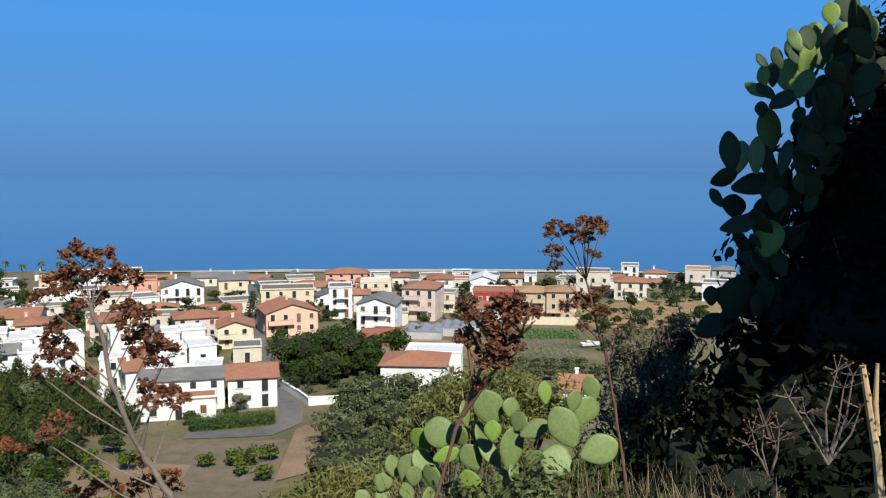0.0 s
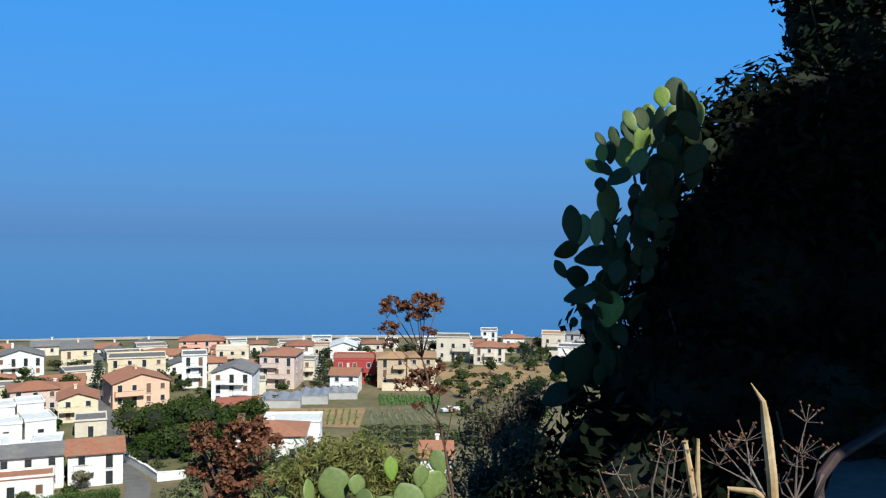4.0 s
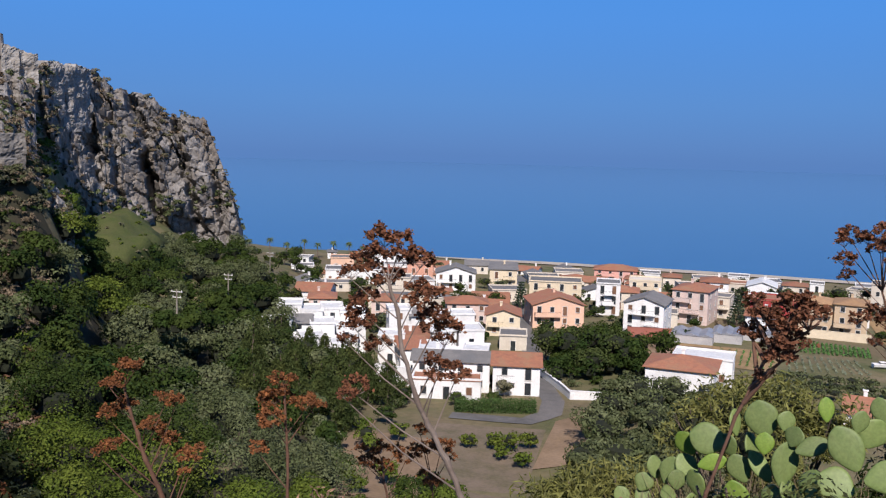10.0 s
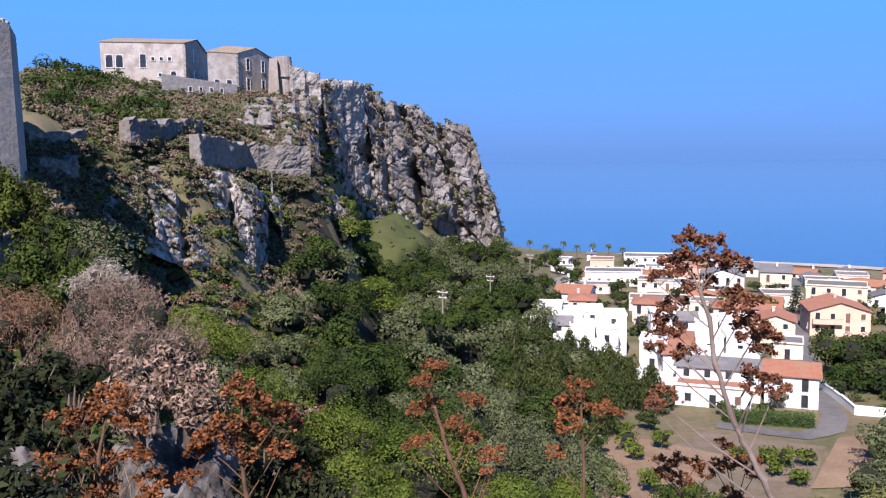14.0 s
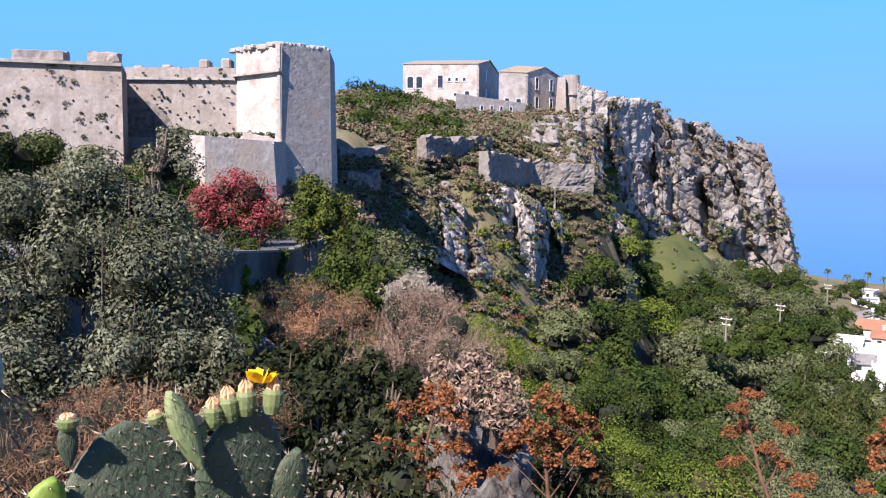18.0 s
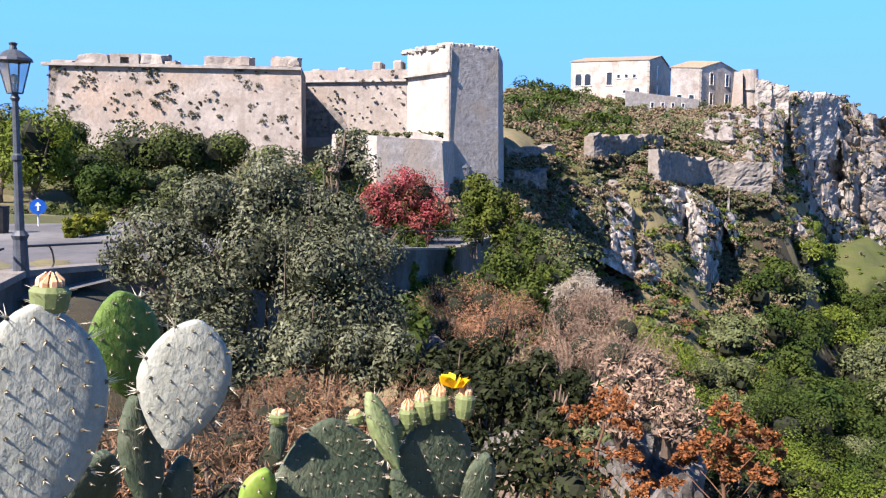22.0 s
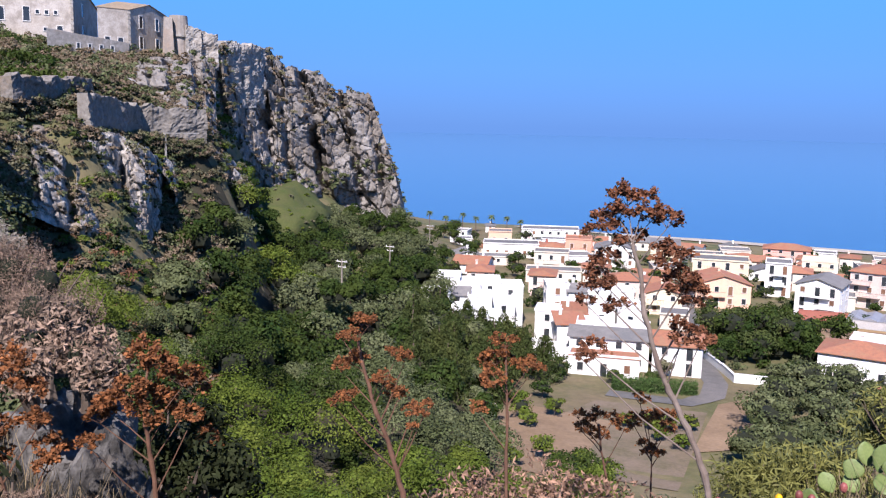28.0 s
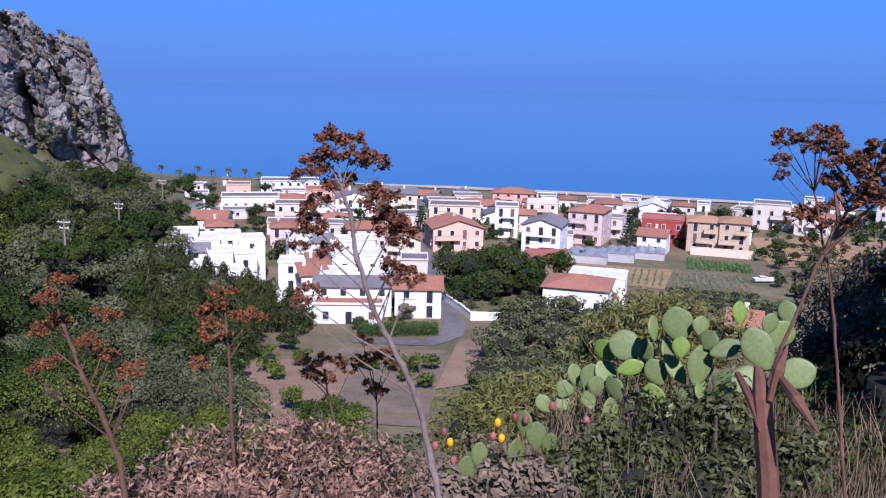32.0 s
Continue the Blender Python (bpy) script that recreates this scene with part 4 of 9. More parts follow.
def terraces(az0, az1, d, z, top, width, seed, roofs):
    """One tier of a stepped white terrace: flat-roofed units side by side, each a little forward or back, higher or lower."""
    rng = random.Random(seed)
    n = max(1, round((az1 - az0) * math.pi / 180 * d / width))
    for i in range(n):
        a = az0 + (az1 - az0) * (i + 0.5) / n
        x, y = pol(a, d + rng.uniform(-2.2, 2.2))
        roof = rng.choice(roofs)
        h = top - z + rng.uniform(-1.3, 0.6)
        kind, cover, word = {"w": ("flat", "white", "white stepped terrace house with a flat roof"), "t": ("shed", "tile", "white stepped terrace house with a brown tile roof"),
                             "g": ("gable_x", "slate", "white stepped terrace house with a grey sloping roof")}[roof]
        house(x, y, z, width + rng.uniform(-0.4, 0.5), rng.uniform(5.5, 7.5), h, a + rng.uniform(-4, 10), kind, "white", cover, max(1, round(h / 3.3)), word, rng.random() < 0.3)


for tier in ((24.2, 29.9, 158, 5.3, 11.9, 4.3, 1, "wwwt"), (23.4, 29.4, 166, 5.3, 13.3, 4.4, 2, "wwwwg"), (23.0, 28.4, 174, 5.3, 14.9, 4.6, 3, "wwwww"),
             (14.6, 20.4, 153, 5.8, 11.2, 4.4, 4, "wwt"), (15.0, 21.9, 163, 5.5, 12.4, 4.4, 5, "wwwwt"), (15.6, 21.3, 174, 5.3, 13.7, 4.6, 6, "wwwwg")):
    terraces(*tier)


# ---- roads, fields and walls of the plain ----
def ribbon(name, label, material, line, width, lift=0.1, category="road"):
    """A strip that follows a plan line over the ground."""
    verts, faces = [], []
    pts = []
    for a, b in zip(line, line[1:]):
        a, b = Vector(a), Vector(b)
        k = max(2, int((b - a).length / 3))
        pts += [a.lerp(b, i / k) for i in range(k)]
    pts.append(Vector(line[-1]))
    for i, p in enumerate(pts):
        d = (pts[min(i + 1, len(pts) - 1)] - pts[max(i - 1, 0)]).normalized()
        s = Vector((-d.y, d.x)) * width / 2
        for q in (p + s, p, p - s):
            verts.append((q.x, q.y, ground_z(q.x, q.y) + lift))
    for i in range(len(pts) - 1):
        for j in range(2):
            k = i * 3 + j
            faces.append((k, k + 1, k + 4, k + 3))
    return tagged(new(name, mesh_of(name, verts, faces, material, True)), label, category, kind="structure")


def low_wall(label, line, h, t=0.3, material=None, name="garden_wall"):
    """A low wall along a plan line, with a coping."""
    ob = tagged(new(name), label, "wall", kind="structure")
    bm, cap = bmesh.new(), bmesh.new()
    for a, b in zip(line, line[1:]):
        n = max(1, int((Vector(b) - Vector(a)).length / 4))
        for i in range(n):
            p, q = Vector(a).lerp(Vector(b), i / n), Vector(a).lerp(Vector(b), (i + 1) / n)
            z = ground_z(*((p + q) / 2))
            m, w = wall_frame(p, q, z)
            box(bm, w / 2, 0, h / 2 - 0.5, w + 0.03, t, h + 1.0, m)
            box(cap, w / 2, 0, h + 0.04, w + 0.04, t + 0.1, 0.09, m)
    part("masonry", bm, material or WALL["white"], ob)
    part("coping", cap, material or WALL["white"], ob)
    return ob


STREET = [(-36, 118), (-25, 119.5), (-22.6, 125), (-23.6, 133), (-27, 142), (-31.6, 157), (-37.6, 179), (-45, 205), (-59, 260), (-66, 300)]
ribbon("road", "narrow grey asphalt lane between the houses", mat("sun_bleached_asphalt", (0.15, 0.143, 0.135), (0.11, 0.105, 0.1), 0.5, 0.95, 0.3, 20.0, c=(0.18, 0.165, 0.15)), STREET, 3.6)
ribbon("path", "worn dirt path along the field wall", SOIL, [(-36, 74), (-39, 84), (-43, 98), (-45, 110)], 1.6, 0.1, "path")
patch("field", "bare brown earth beside the lane", SOIL, [(-21, 121), (-15.5, 130), (-12.6, 104), (-19.6, 98)], 0.12)
patch("field", "dusty grey-brown field with young citrus trees", mat("dusty_field", (0.19, 0.145, 0.1), (0.13, 0.11, 0.06), 0.35, 0.98, 0.4, 3.0, c=(0.22, 0.165, 0.115)), [(-36, 113), (-21.5, 116), (-18, 84), (-40, 80)], 0.09)
patch("field", "bare grey-brown soil under young trees", SOIL, [(-43, 104), (-31, 104), (-28, 78), (-39, 78)], 0.13)
patch("field", "fallow allotment of dry soil and grass", STRAW, [(-8, 192), (14, 191), (11, 169), (-6, 172)], 0.08)
patch("field", "dry golden grass slope behind the houses", STRAW, [(38, 250), (86, 268), (72, 215), (36, 203)], 0.12)
patch("field", "strip of sandy beach behind the houses", SAND, [(-150, 345), (140, 345), (140, 372), (-150, 385)], 0.35, 40)
patch("field", "dusty open yard", SOIL, [(-22, 186), (0, 190), (-3, 168), (-20, 166)], 0.1)

GARDEN = mat("garden_leaves", (0.05, 0.14, 0.03), (0.1, 0.2, 0.05), 2.0, 0.9, island=0.3)
CROPS = mat("grey_green_crop", (0.16, 0.2, 0.13), (0.22, 0.24, 0.16), 2.0, 0.9, island=0.25)


def leaves(rng, centres, size, aspect=0.45, up=0.25, face=None):
    """Rhomb leaves at the given centres: vertices and faces. face: the way each leaf blade looks, roughly."""
    n = len(centres)
    u = rng.normal(size=(n, 3))
    if face is not None:
        k = face * 2.0 + rng.normal(size=(n, 3)) * 0.5 + np.array((0, 0, 0.3))
        k /= np.linalg.norm(k, axis=1)[:, None] + 1e-9
        u = np.cross(u, k)
        u /= np.linalg.norm(u, axis=1)[:, None] + 1e-9
        w = np.cross(k, u)
        s = (size * rng.uniform(0.6, 1.3, n))[:, None]
        v = np.stack([centres - u * s, centres + w * s * aspect, centres + u * s, centres - w * s * aspect], 1).reshape(-1, 3)
        return v, np.arange(4 * n).reshape(-1, 4)
    u[:, 2] += up
    u /= np.linalg.norm(u, axis=1)[:, None] + 1e-9
    w = np.cross(u, rng.normal(size=(n, 3)))
    w /= np.linalg.norm(w, axis=1)[:, None] + 1e-9
    s = (size * rng.uniform(0.6, 1.3, n))[:, None]
    v = np.stack([centres - u * s, centres + w * s * aspect, centres + u * s, centres - w * s * aspect], 1).reshape(-1, 3)
    f = np.arange(4 * n).reshape(-1, 4)
    return v, f


def cloud(rng, n, r, clumps=12, flat=0.8, fill=0.35, pointed=0.0):
    """n points in an uneven crown of radius r about its middle: a heap of lesser balls with gaps."""
    c = rng.normal(size=(clumps, 3))
    c /= np.linalg.norm(c, axis=1)[:, None]
    c *= (rng.uniform(0.25, 1.0, clumps) ** 0.6)[:, None] * 0.68
    br = rng.uniform(0.26, 0.5, clumps)
    k = rng.integers(0, clumps, n)
    d = rng.normal(size=(n, 3))
    d /= np.linalg.norm(d, axis=1)[:, None]
    p = c[k] + d * (br[k] * (1 - fill * rng.uniform(0, 1, n) ** 2))[:, None]
    if pointed:
        p[:, :2] *= np.clip(1 - pointed * (p[:, 2:3] + 0.2), 0.15, 1.4)
    p[:, 2] *= flat
    return p * r, d


def canopy(rng, n, r, clumps=12, flat=0.8):
    """n points on the upper sides of the lobes of a crown of radius r, and the way each one faces."""
    c = rng.normal(size=(clumps, 3))
    c /= np.linalg.norm(c, axis=1)[:, None]
    c[:, 2] = np.abs(c[:, 2]) * 1.1 - 0.25
    c *= rng.uniform(0.42, 0.78, clumps)[:, None]
    br = rng.uniform(0.24, 0.44, clumps)
    c[0], br[0] = (0, 0, 0.12), 0.52
    k = rng.choice(clumps, n, p=br ** 2 / (br ** 2).sum())
    d = rng.normal(size=(n, 3))
    d /= np.linalg.norm(d, axis=1)[:, None]
    d[:, 2] = np.where(d[:, 2] < -0.35, -d[:, 2], d[:, 2])
    p = c[k] + d * (br[k] * (1 - 0.22 * rng.uniform(0, 1, n) ** 2))[:, None]
    p[:, 2] *= flat
    return p * r, d


FOLIAGE = {
    "oak": mat("dark_oak_leaves", (0.02, 0.041, 0.009), (0.055, 0.077, 0.015), 0.13, 0.7, island=0.35, trans=0.15, spec=0.08),
    "olive": mat("olive_leaves", (0.13, 0.145, 0.07), (0.065, 0.083, 0.03), 0.16, 0.7, island=0.35, trans=0.12, spec=0.1),
    "lime": mat("bright_green_leaves", (0.068, 0.108, 0.014), (0.132, 0.162, 0.026), 0.14, 0.7, island=0.35, trans=0.22, spec=0.1),
    "pine": mat("pine_needles", (0.034, 0.054, 0.016), (0.075, 0.09, 0.026), 0.3, 0.8, island=0.4, trans=0.1, spec=0.08),
    "cypress": mat("dark_conifer_needles", (0.03, 0.05, 0.025), (0.04, 0.065, 0.03), 0.5, 0.85, island=0.3),
    "brown": mat("dry_brown_scrub", (0.215, 0.162, 0.11), (0.155, 0.122, 0.08), 0.3, 0.9, island=0.28, trans=0.1, spec=0.05),
    "rust": mat("rusty_scrub", (0.2, 0.1, 0.058), (0.15, 0.085, 0.05), 0.3, 0.9, island=0.3, trans=0.1, spec=0.05),
    "grey": mat("grey_green_scrub", (0.19, 0.175, 0.11), (0.12, 0.115, 0.063), 0.4, 0.9, island=0.28, trans=0.1, spec=0.05),
    "yellow": mat("yellow_green_scrub", (0.15, 0.155, 0.02), (0.1, 0.115, 0.016), 0.4, 0.8, island=0.35, trans=0.2, spec=0.1),
    # near-black leaf tone holds the deep shade of the bank
    "shade": mat("shade_dark_leaves", (0.006, 0.009, 0.004), (0.01, 0.014, 0.006), 0.8, 0.9, island=0.4, spec=0.05),
    "wallweed": mat("dull_wall_weeds", (0.13, 0.115, 0.07), (0.07, 0.07, 0.038), 1.0, 0.9, island=0.4),
    "magenta": mat("bougainvillea_bracts", (0.36, 0.06, 0.075), (0.2, 0.07, 0.05), 0.6, 0.8, island=0.45, trans=0.25),
}
BARK = mat("grey_bark", (0.16, 0.12, 0.09), (0.1, 0.075, 0.055), 6.0, 0.95, 0.6, 12.0, coords="object")


# near-black tone of the blobs that imitate shade between the leaves
CROWN_SHADE = mat("crown_shade_dark", (0.014, 0.017, 0.009), (0.022, 0.026, 0.013), 4.0, 1.0, 0.5, 8.0)
bm = bmesh.new()
bmesh.ops.create_icosphere(bm, subdivisions=1, radius=1.0)
bm.verts.index_update()
KNOT = (np.array([tuple(v.co) for v in bm.verts]), np.array([[v.index for v in f.verts] for f in bm.faces]))
bm.free()


def thicket(name, label, species, spots, per, size, clumps=9, flat=0.75, seed=1, category="woodland", core=0.5):
    """Many crowns that nobody could count, joined: spots are (x, y, z of middle, radius)."""
    rng = np.random.default_rng(seed)
    V, n = [], 0
    for x, y, z, r in spots:
        p, d = canopy(rng, int(per * rng.uniform(0.8, 1.2)), r, clumps + 3, flat)
        v, _ = leaves(rng, p, size, 0.5, face=d)
        V.append(v + np.array((x, y, z)))
    v = np.concatenate(V)
    ob = new(name, mesh_of(name, v, np.arange(len(v)).reshape(-1, 4), FOLIAGE[species]))
    if not core:
        return tagged(ob, label, category, kind="stuff")
    # dark blobs stand in for the shade inside each crown
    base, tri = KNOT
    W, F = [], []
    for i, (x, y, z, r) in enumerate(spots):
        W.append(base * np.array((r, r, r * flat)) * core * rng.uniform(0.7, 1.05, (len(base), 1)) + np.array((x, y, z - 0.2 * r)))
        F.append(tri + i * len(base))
    under = new("undergrowth", mesh_of("undergrowth", np.concatenate(W), np.concatenate(F), CROWN_SHADE))
    tagged(under, "dark blobs for the shade inside " + label, "undergrowth", kind="stuff")
    return tagged(ob, label, category, kind="stuff")


def scatter(seed, n, az0, az1, r0, r1, gap, skip=None):
    """Random plan spots between two bearings and distances, kept gap apart."""
    rng, out = random.Random(seed), []
    for _ in range(n * 12):
        a, r = rng.uniform(az0, az1), math.sqrt(rng.uniform(r0 * r0, r1 * r1))
        p = pol(a, r)
        if skip and skip(a, r, *p):
            continue
        if all((p[0] - q[0]) ** 2 + (p[1] - q[1]) ** 2 > gap * gap for q in out):
            out.append(p)
            if len(out) >= n:
                break
    return out


def foot_limit(a):
    """How far out the woods reach before the rocks, by bearing."""
    return float(np.interp(a, (14, 22, 26, 29.5, 31, 34, 36, 37, 40.5, 42, 45, 48, 52, 56, 60), (60, 88, 128, 200, 250, 236, 220, 192, 184, 146, 110, 92, 82, 70, 56)))


def open_ground(a, r, x, y):
    return r > foot_limit(a) or (a < 24.5 and 76 < r < 135) or (a < 27.5 and r > 140)


# litter tone lowered to stand in for shade under the crowns
LITTER = mat("shade_dark_litter", (0.05, 0.042, 0.025), (0.035, 0.035, 0.018), 0.5, 1.0, 0.6, 3.0, c=(0.07, 0.055, 0.03))
for a0, a1, r0, r1 in ((25.5, 33, 40, 135), (33, 45, 36, 172), (45, 57, 30, 92), (29.8, 33, 135, 246)):
    patch("forest_floor", "leaf litter darkened for shade under the woodland", LITTER, [pol(a0, r0), pol(a1, r0), pol(a1, r1), pol(a0, r1)], 0.14, 44)

# the wooded valley below the cliffs
WOODS = scatter(11, 230, 15, 58, 34, 94, 4.2, open_ground) + scatter(12, 460, 15, 58, 95, 255, 4.3, open_ground)
rng_w = random.Random(4)
KINDS = {"oak": [], "olive": [], "lime": [], "oak near": [], "olive near": [], "lime near": []}
for wx, wy in WOODS:
    wr = math.hypot(wx, wy)
    wa = math.degrees(math.atan2(-wx, wy))
    rad = rng_w.uniform(2.4, 4.6) * (0.8 if wr < 55 else 1.0)
    if 24 < wa < 30.5 and 100 < wr < 150:
        rad *= 0.55
    near_lime = noise.noise((wx * 0.03, wy * 0.03, 5.0)) + (0.14 if wr < 105 and wa < 42 else -0.1)
    kind = "lime" if near_lime > 0.22 else ("olive" if noise.noise((wx * 0.05, wy * 0.05, 9.0)) > 0.02 else "oak")
    KINDS[kind + " near" if wr < 92 else kind].append((wx, wy, ground_z(wx, wy) + rad * rng_w.uniform(0.55, 1.25), rad))
for az, el, d in ((31.7, -8.0, 165), (34.9, -9.0, 128), (29.05, -6.6, 225)):
    for da in (-0.9, 0.0, 0.9):
        q = sight(az + da, el - 1.5, d - 4)
        KINDS["oak"].append((q.x, q.y, q.z - 1.3, 2.3))
thicket("woodland", "dense dark evergreen oaks filling the valley", "oak", KINDS["oak"], 1000, 0.27, 8, 0.95, 2)
thicket("woodland", "grey-green wild olive trees among the oaks", "olive", KINDS["olive"], 1000, 0.25, 8, 0.95, 3)
thicket("woodland", "bright green young growth on the valley side", "lime", KINDS["lime"], 1000, 0.24, 11, 0.8, 4)
thicket("woodland", "evergreen oaks on the near valley side", "oak", KINDS["oak near"], 2300, 0.14, 7, 0.95, 5, core=0.36)
thicket("woodland", "grey-green wild olives on the near valley side", "olive", KINDS["olive near"], 2300, 0.135, 7, 0.95, 6, core=0.36)
thicket("woodland", "bright green shrubs on the near valley side", "lime", KINDS["lime near"], 2300, 0.13, 8, 0.9, 7, core=0.24)


def scrub(seed, n, az0, az1, r0, r1, species, label, rmin, rmax, per, size, skip=None, gap=1.4):
    rng = random.Random(seed)
    spots = []
    for x, y in scatter(seed, n, az0, az1, r0, r1, gap, skip):
        r = rng.uniform(rmin, rmax)
        spots.append((x, y, ground_z(x, y) + r * 0.4, r))
    thicket("scrub", label, species, spots, per * 0.5, size * 1.2, 7, 0.7, seed, "scrub", 0.3)


# scrub on the castle slopes
scrub(121, 650, 42.5, 60, 112, 186, "brown", "close-grown dry brown scrub on the slope under the castle", 0.6, 1.3, 120, 0.19, None, 1.0)
scrub(122, 260, 42.5, 60, 112, 186, "grey", "close-grown grey-green scrub on the slope under the castle", 0.6, 1.3, 120, 0.19, None, 1.0)
scrub(123, 200, 42.5, 60, 112, 186, "olive", "close-grown olive scrub on the slope under the castle", 0.6, 1.5, 140, 0.2, None, 1.0)
scrub(124, 200, 56, 64, 56, 96, "brown", "dry brown scrub on the bank beside the tower", 0.6, 1.2, 150, 0.16, None, 1.0)
scrub(125, 150, 56, 64, 56, 96, "grey", "grey-green scrub on the bank beside the tower", 0.6, 1.2, 150, 0.16, None, 1.0)
scrub(21, 130, 42, 60, 118, 185, "olive", "olive-green scrub on the castle slope", 0.9, 2.2, 150, 0.24)
scrub(22, 300, 42, 60, 118, 185, "brown", "dry brown scrub on the castle slope", 0.7, 1.5, 130, 0.2)
scrub(23, 45, 52, 59.5, 120, 170, "oak", "dark evergreen bushes on the castle slope", 1.6, 3.2, 320, 0.26)
scrub(24, 190, 42, 62, 118, 160, "brown", "dry brown scrub over the rocks", 0.7, 1.6, 170, 0.16)
scrub(25, 120, 42, 62, 118, 160, "grey", "grey-green scrub over the rocks", 0.7, 1.5, 170, 0.16)
scrub(26, 110, 43, 58, 74, 108, "rust", "rust-red dead scrub at the foot of the rocks", 0.8, 1.6, 170, 0.16)
scrub(126, 110, 42, 57, 72, 112, "lime", "bright green bushes at the foot of the rocks", 0.9, 1.9, 260, 0.17, None, 1.8)
scrub(127, 90, 42, 57, 72, 112, "olive", "grey-green bushes at the foot of the rocks", 0.9, 2.0, 260, 0.17, None, 1.8)
scrub(128, 70, 42, 57, 72, 112, "brown", "dry brown bushes at the foot of the rocks", 0.8, 1.6, 220, 0.17, None, 1.8)
scrub(129, 90, 36.5, 43, 140, 200, "lime", "green bushes below the grassy knoll", 1.0, 2.2, 220, 0.24, None, 2.4)
scrub(152, 260, 43, 51.5, 118, 146, "brown", "dry brown scrub in the steep ravine", 0.6, 1.2, 110, 0.17, None, 0.7)
scrub(153, 150, 43, 51.5, 112, 146, "olive", "olive-green scrub in the steep ravine", 0.6, 1.3, 110, 0.17, None, 0.8)
scrub(154, 110, 43, 51.5, 104, 142, "oak", "dark green bushes in the steep ravine", 0.7, 1.5, 130, 0.18, None, 0.9)
scrub(155, 130, 50, 58, 86, 118, "brown", "dry brown scrub below the old retaining walls", 0.6, 1.2, 110, 0.16, None, 0.8)
scrub(27, 90, 29, 42, 190, 262, "grey", "low scrub at the foot of the cliff", 0.8, 1.8, 130, 0.26)
scrub(28, 150, 52, 68, 20, 62, "oak", "dark bushes below the road", 1.0, 2.2, 420, 0.13, None, 1.8)
scrub(29, 60, 43, 56, 24, 70, "brown", "brown dying undergrowth in the valley", 1.0, 1.8, 260, 0.16)


def scrub_on(ob, seed, n, species, label, rmin, rmax, per, size, low=0.0, high=1.0):
    """Tufts that grow from ledges of a rock face."""
    rng = random.Random(seed)
    vs = ob.data.vertices
    zs = [v.co.z for v in vs]
    z0, z1 = min(zs), max(zs)
    spots = []
    for _ in range(n * 30):
        v = vs[rng.randrange(len(vs))]
        k = (v.co.z - z0) / (z1 - z0)
        up = v.normal.z if v.normal.x * v.co.x + v.normal.y * v.co.y < 0 else -v.normal.z
        if low < k < high and up > 0.05 and noise.noise(v.co * 0.07) > -0.15:
            r = rng.uniform(rmin, rmax)
            spots.append((v.co.x, v.co.y, v.co.z + r * 0.2, r))
            if len(spots) >= n:
                break
    if spots:
        thicket("scrub", label, species, spots, per * 0.6, size * 1.15, 6, 0.7, seed, "scrub", 0.3)


CLIFFS = [o for o in scene.objects if o.name.startswith("cliff")]
scrub_on(CLIFFS[0], 36, 160, "olive", "olive-green tufts low on the cliff", 0.7, 1.6, 110, 0.26, 0.0, 0.45)
scrub_on(CLIFFS[0], 31, 210, "brown", "dry tufts on the cliff ledges", 0.6, 1.5, 90, 0.26)
scrub_on(CLIFFS[0], 32, 120, "grey", "grey-green tufts on the cliff ledges", 0.6, 1.5, 90, 0.26)
scrub_on(CLIFFS[2], 37, 70, "brown", "dry tufts on the crag", 0.5, 1.1, 90, 0.22)
scrub_on(CLIFFS[2], 38, 45, "olive", "olive-green tufts on the crag", 0.5, 1.2, 90, 0.22)
scrub_on(CLIFFS[1], 33, 60, "brown", "brown scrub clinging to the outcrop", 0.5, 1.3, 130, 0.16, 0.1)
scrub_on(CLIFFS[1], 35, 30, "olive", "olive-green scrub clinging to the outcrop", 0.5, 1.2, 130, 0.16, 0.35)
scrub_on(CLIFFS[1], 34, 40, "grey", "grey-green scrub clinging to the outcrop", 0.6, 1.3, 130, 0.16, 0.2)


def scrub_side(seed, n, species, label, az0, az1, rmin, rmax, ob):
    """Low growth over one stretch of a rock face, between two bearings."""
    rng = random.Random(seed)
    vs = [v.co for v in ob.data.vertices if az0 < math.degrees(math.atan2(-v.co.x, v.co.y)) < az1 and math.hypot(v.co.x, v.co.y) < 236]
    spots = []
    for _ in range(n):
        v = rng.choice(vs)
        r = rng.uniform(rmin, rmax)
        spots.append((v.x, v.y, v.z + 0.25 * r, r))
    thicket("scrub", label, species, spots, 75, 0.2, 6, 0.75, seed, "scrub", 0.3)


for k, (sp, lab) in enumerate((("brown", "dry brown scrub over the broken bank"), ("grey", "grey-green scrub over the broken bank"), ("olive", "olive-green scrub over the broken bank"))):
    scrub_side(130 + k, 80, sp, lab, 53.5, 58.5, 0.5, 1.2, CLIFFS[1])
    scrub_side(140 + k, 170, sp, lab.replace("broken bank", "rocks under the castle"), 41.6, 50.0, 0.6, 1.7, CLIFFS[0])
for k, sp in enumerate(("olive", "lime", "brown")):
    scrub_side(160 + k, 45, sp, "bushes in the ravine between the rocks", 43.8, 46.4, 0.6, 1.5, CLIFFS[1])
hill = tagged(new("grass_knoll"), "smooth green grassy knoll below the cliff", "hill", kind="structure")
bm = bmesh.new()
bmesh.ops.create_icosphere(bm, subdivisions=4, radius=1.0, matrix=Matrix.Translation((*pol(38.7, 216), 20.5)) @ Matrix.Rotation(radians(38.7), 4, "Z") @ Matrix.Diagonal((11.5, 26, 8.8, 1)))
for v in bm.verts:
    v.co += v.normal * 2.6 * fbm(v.co * 0.14, 6)
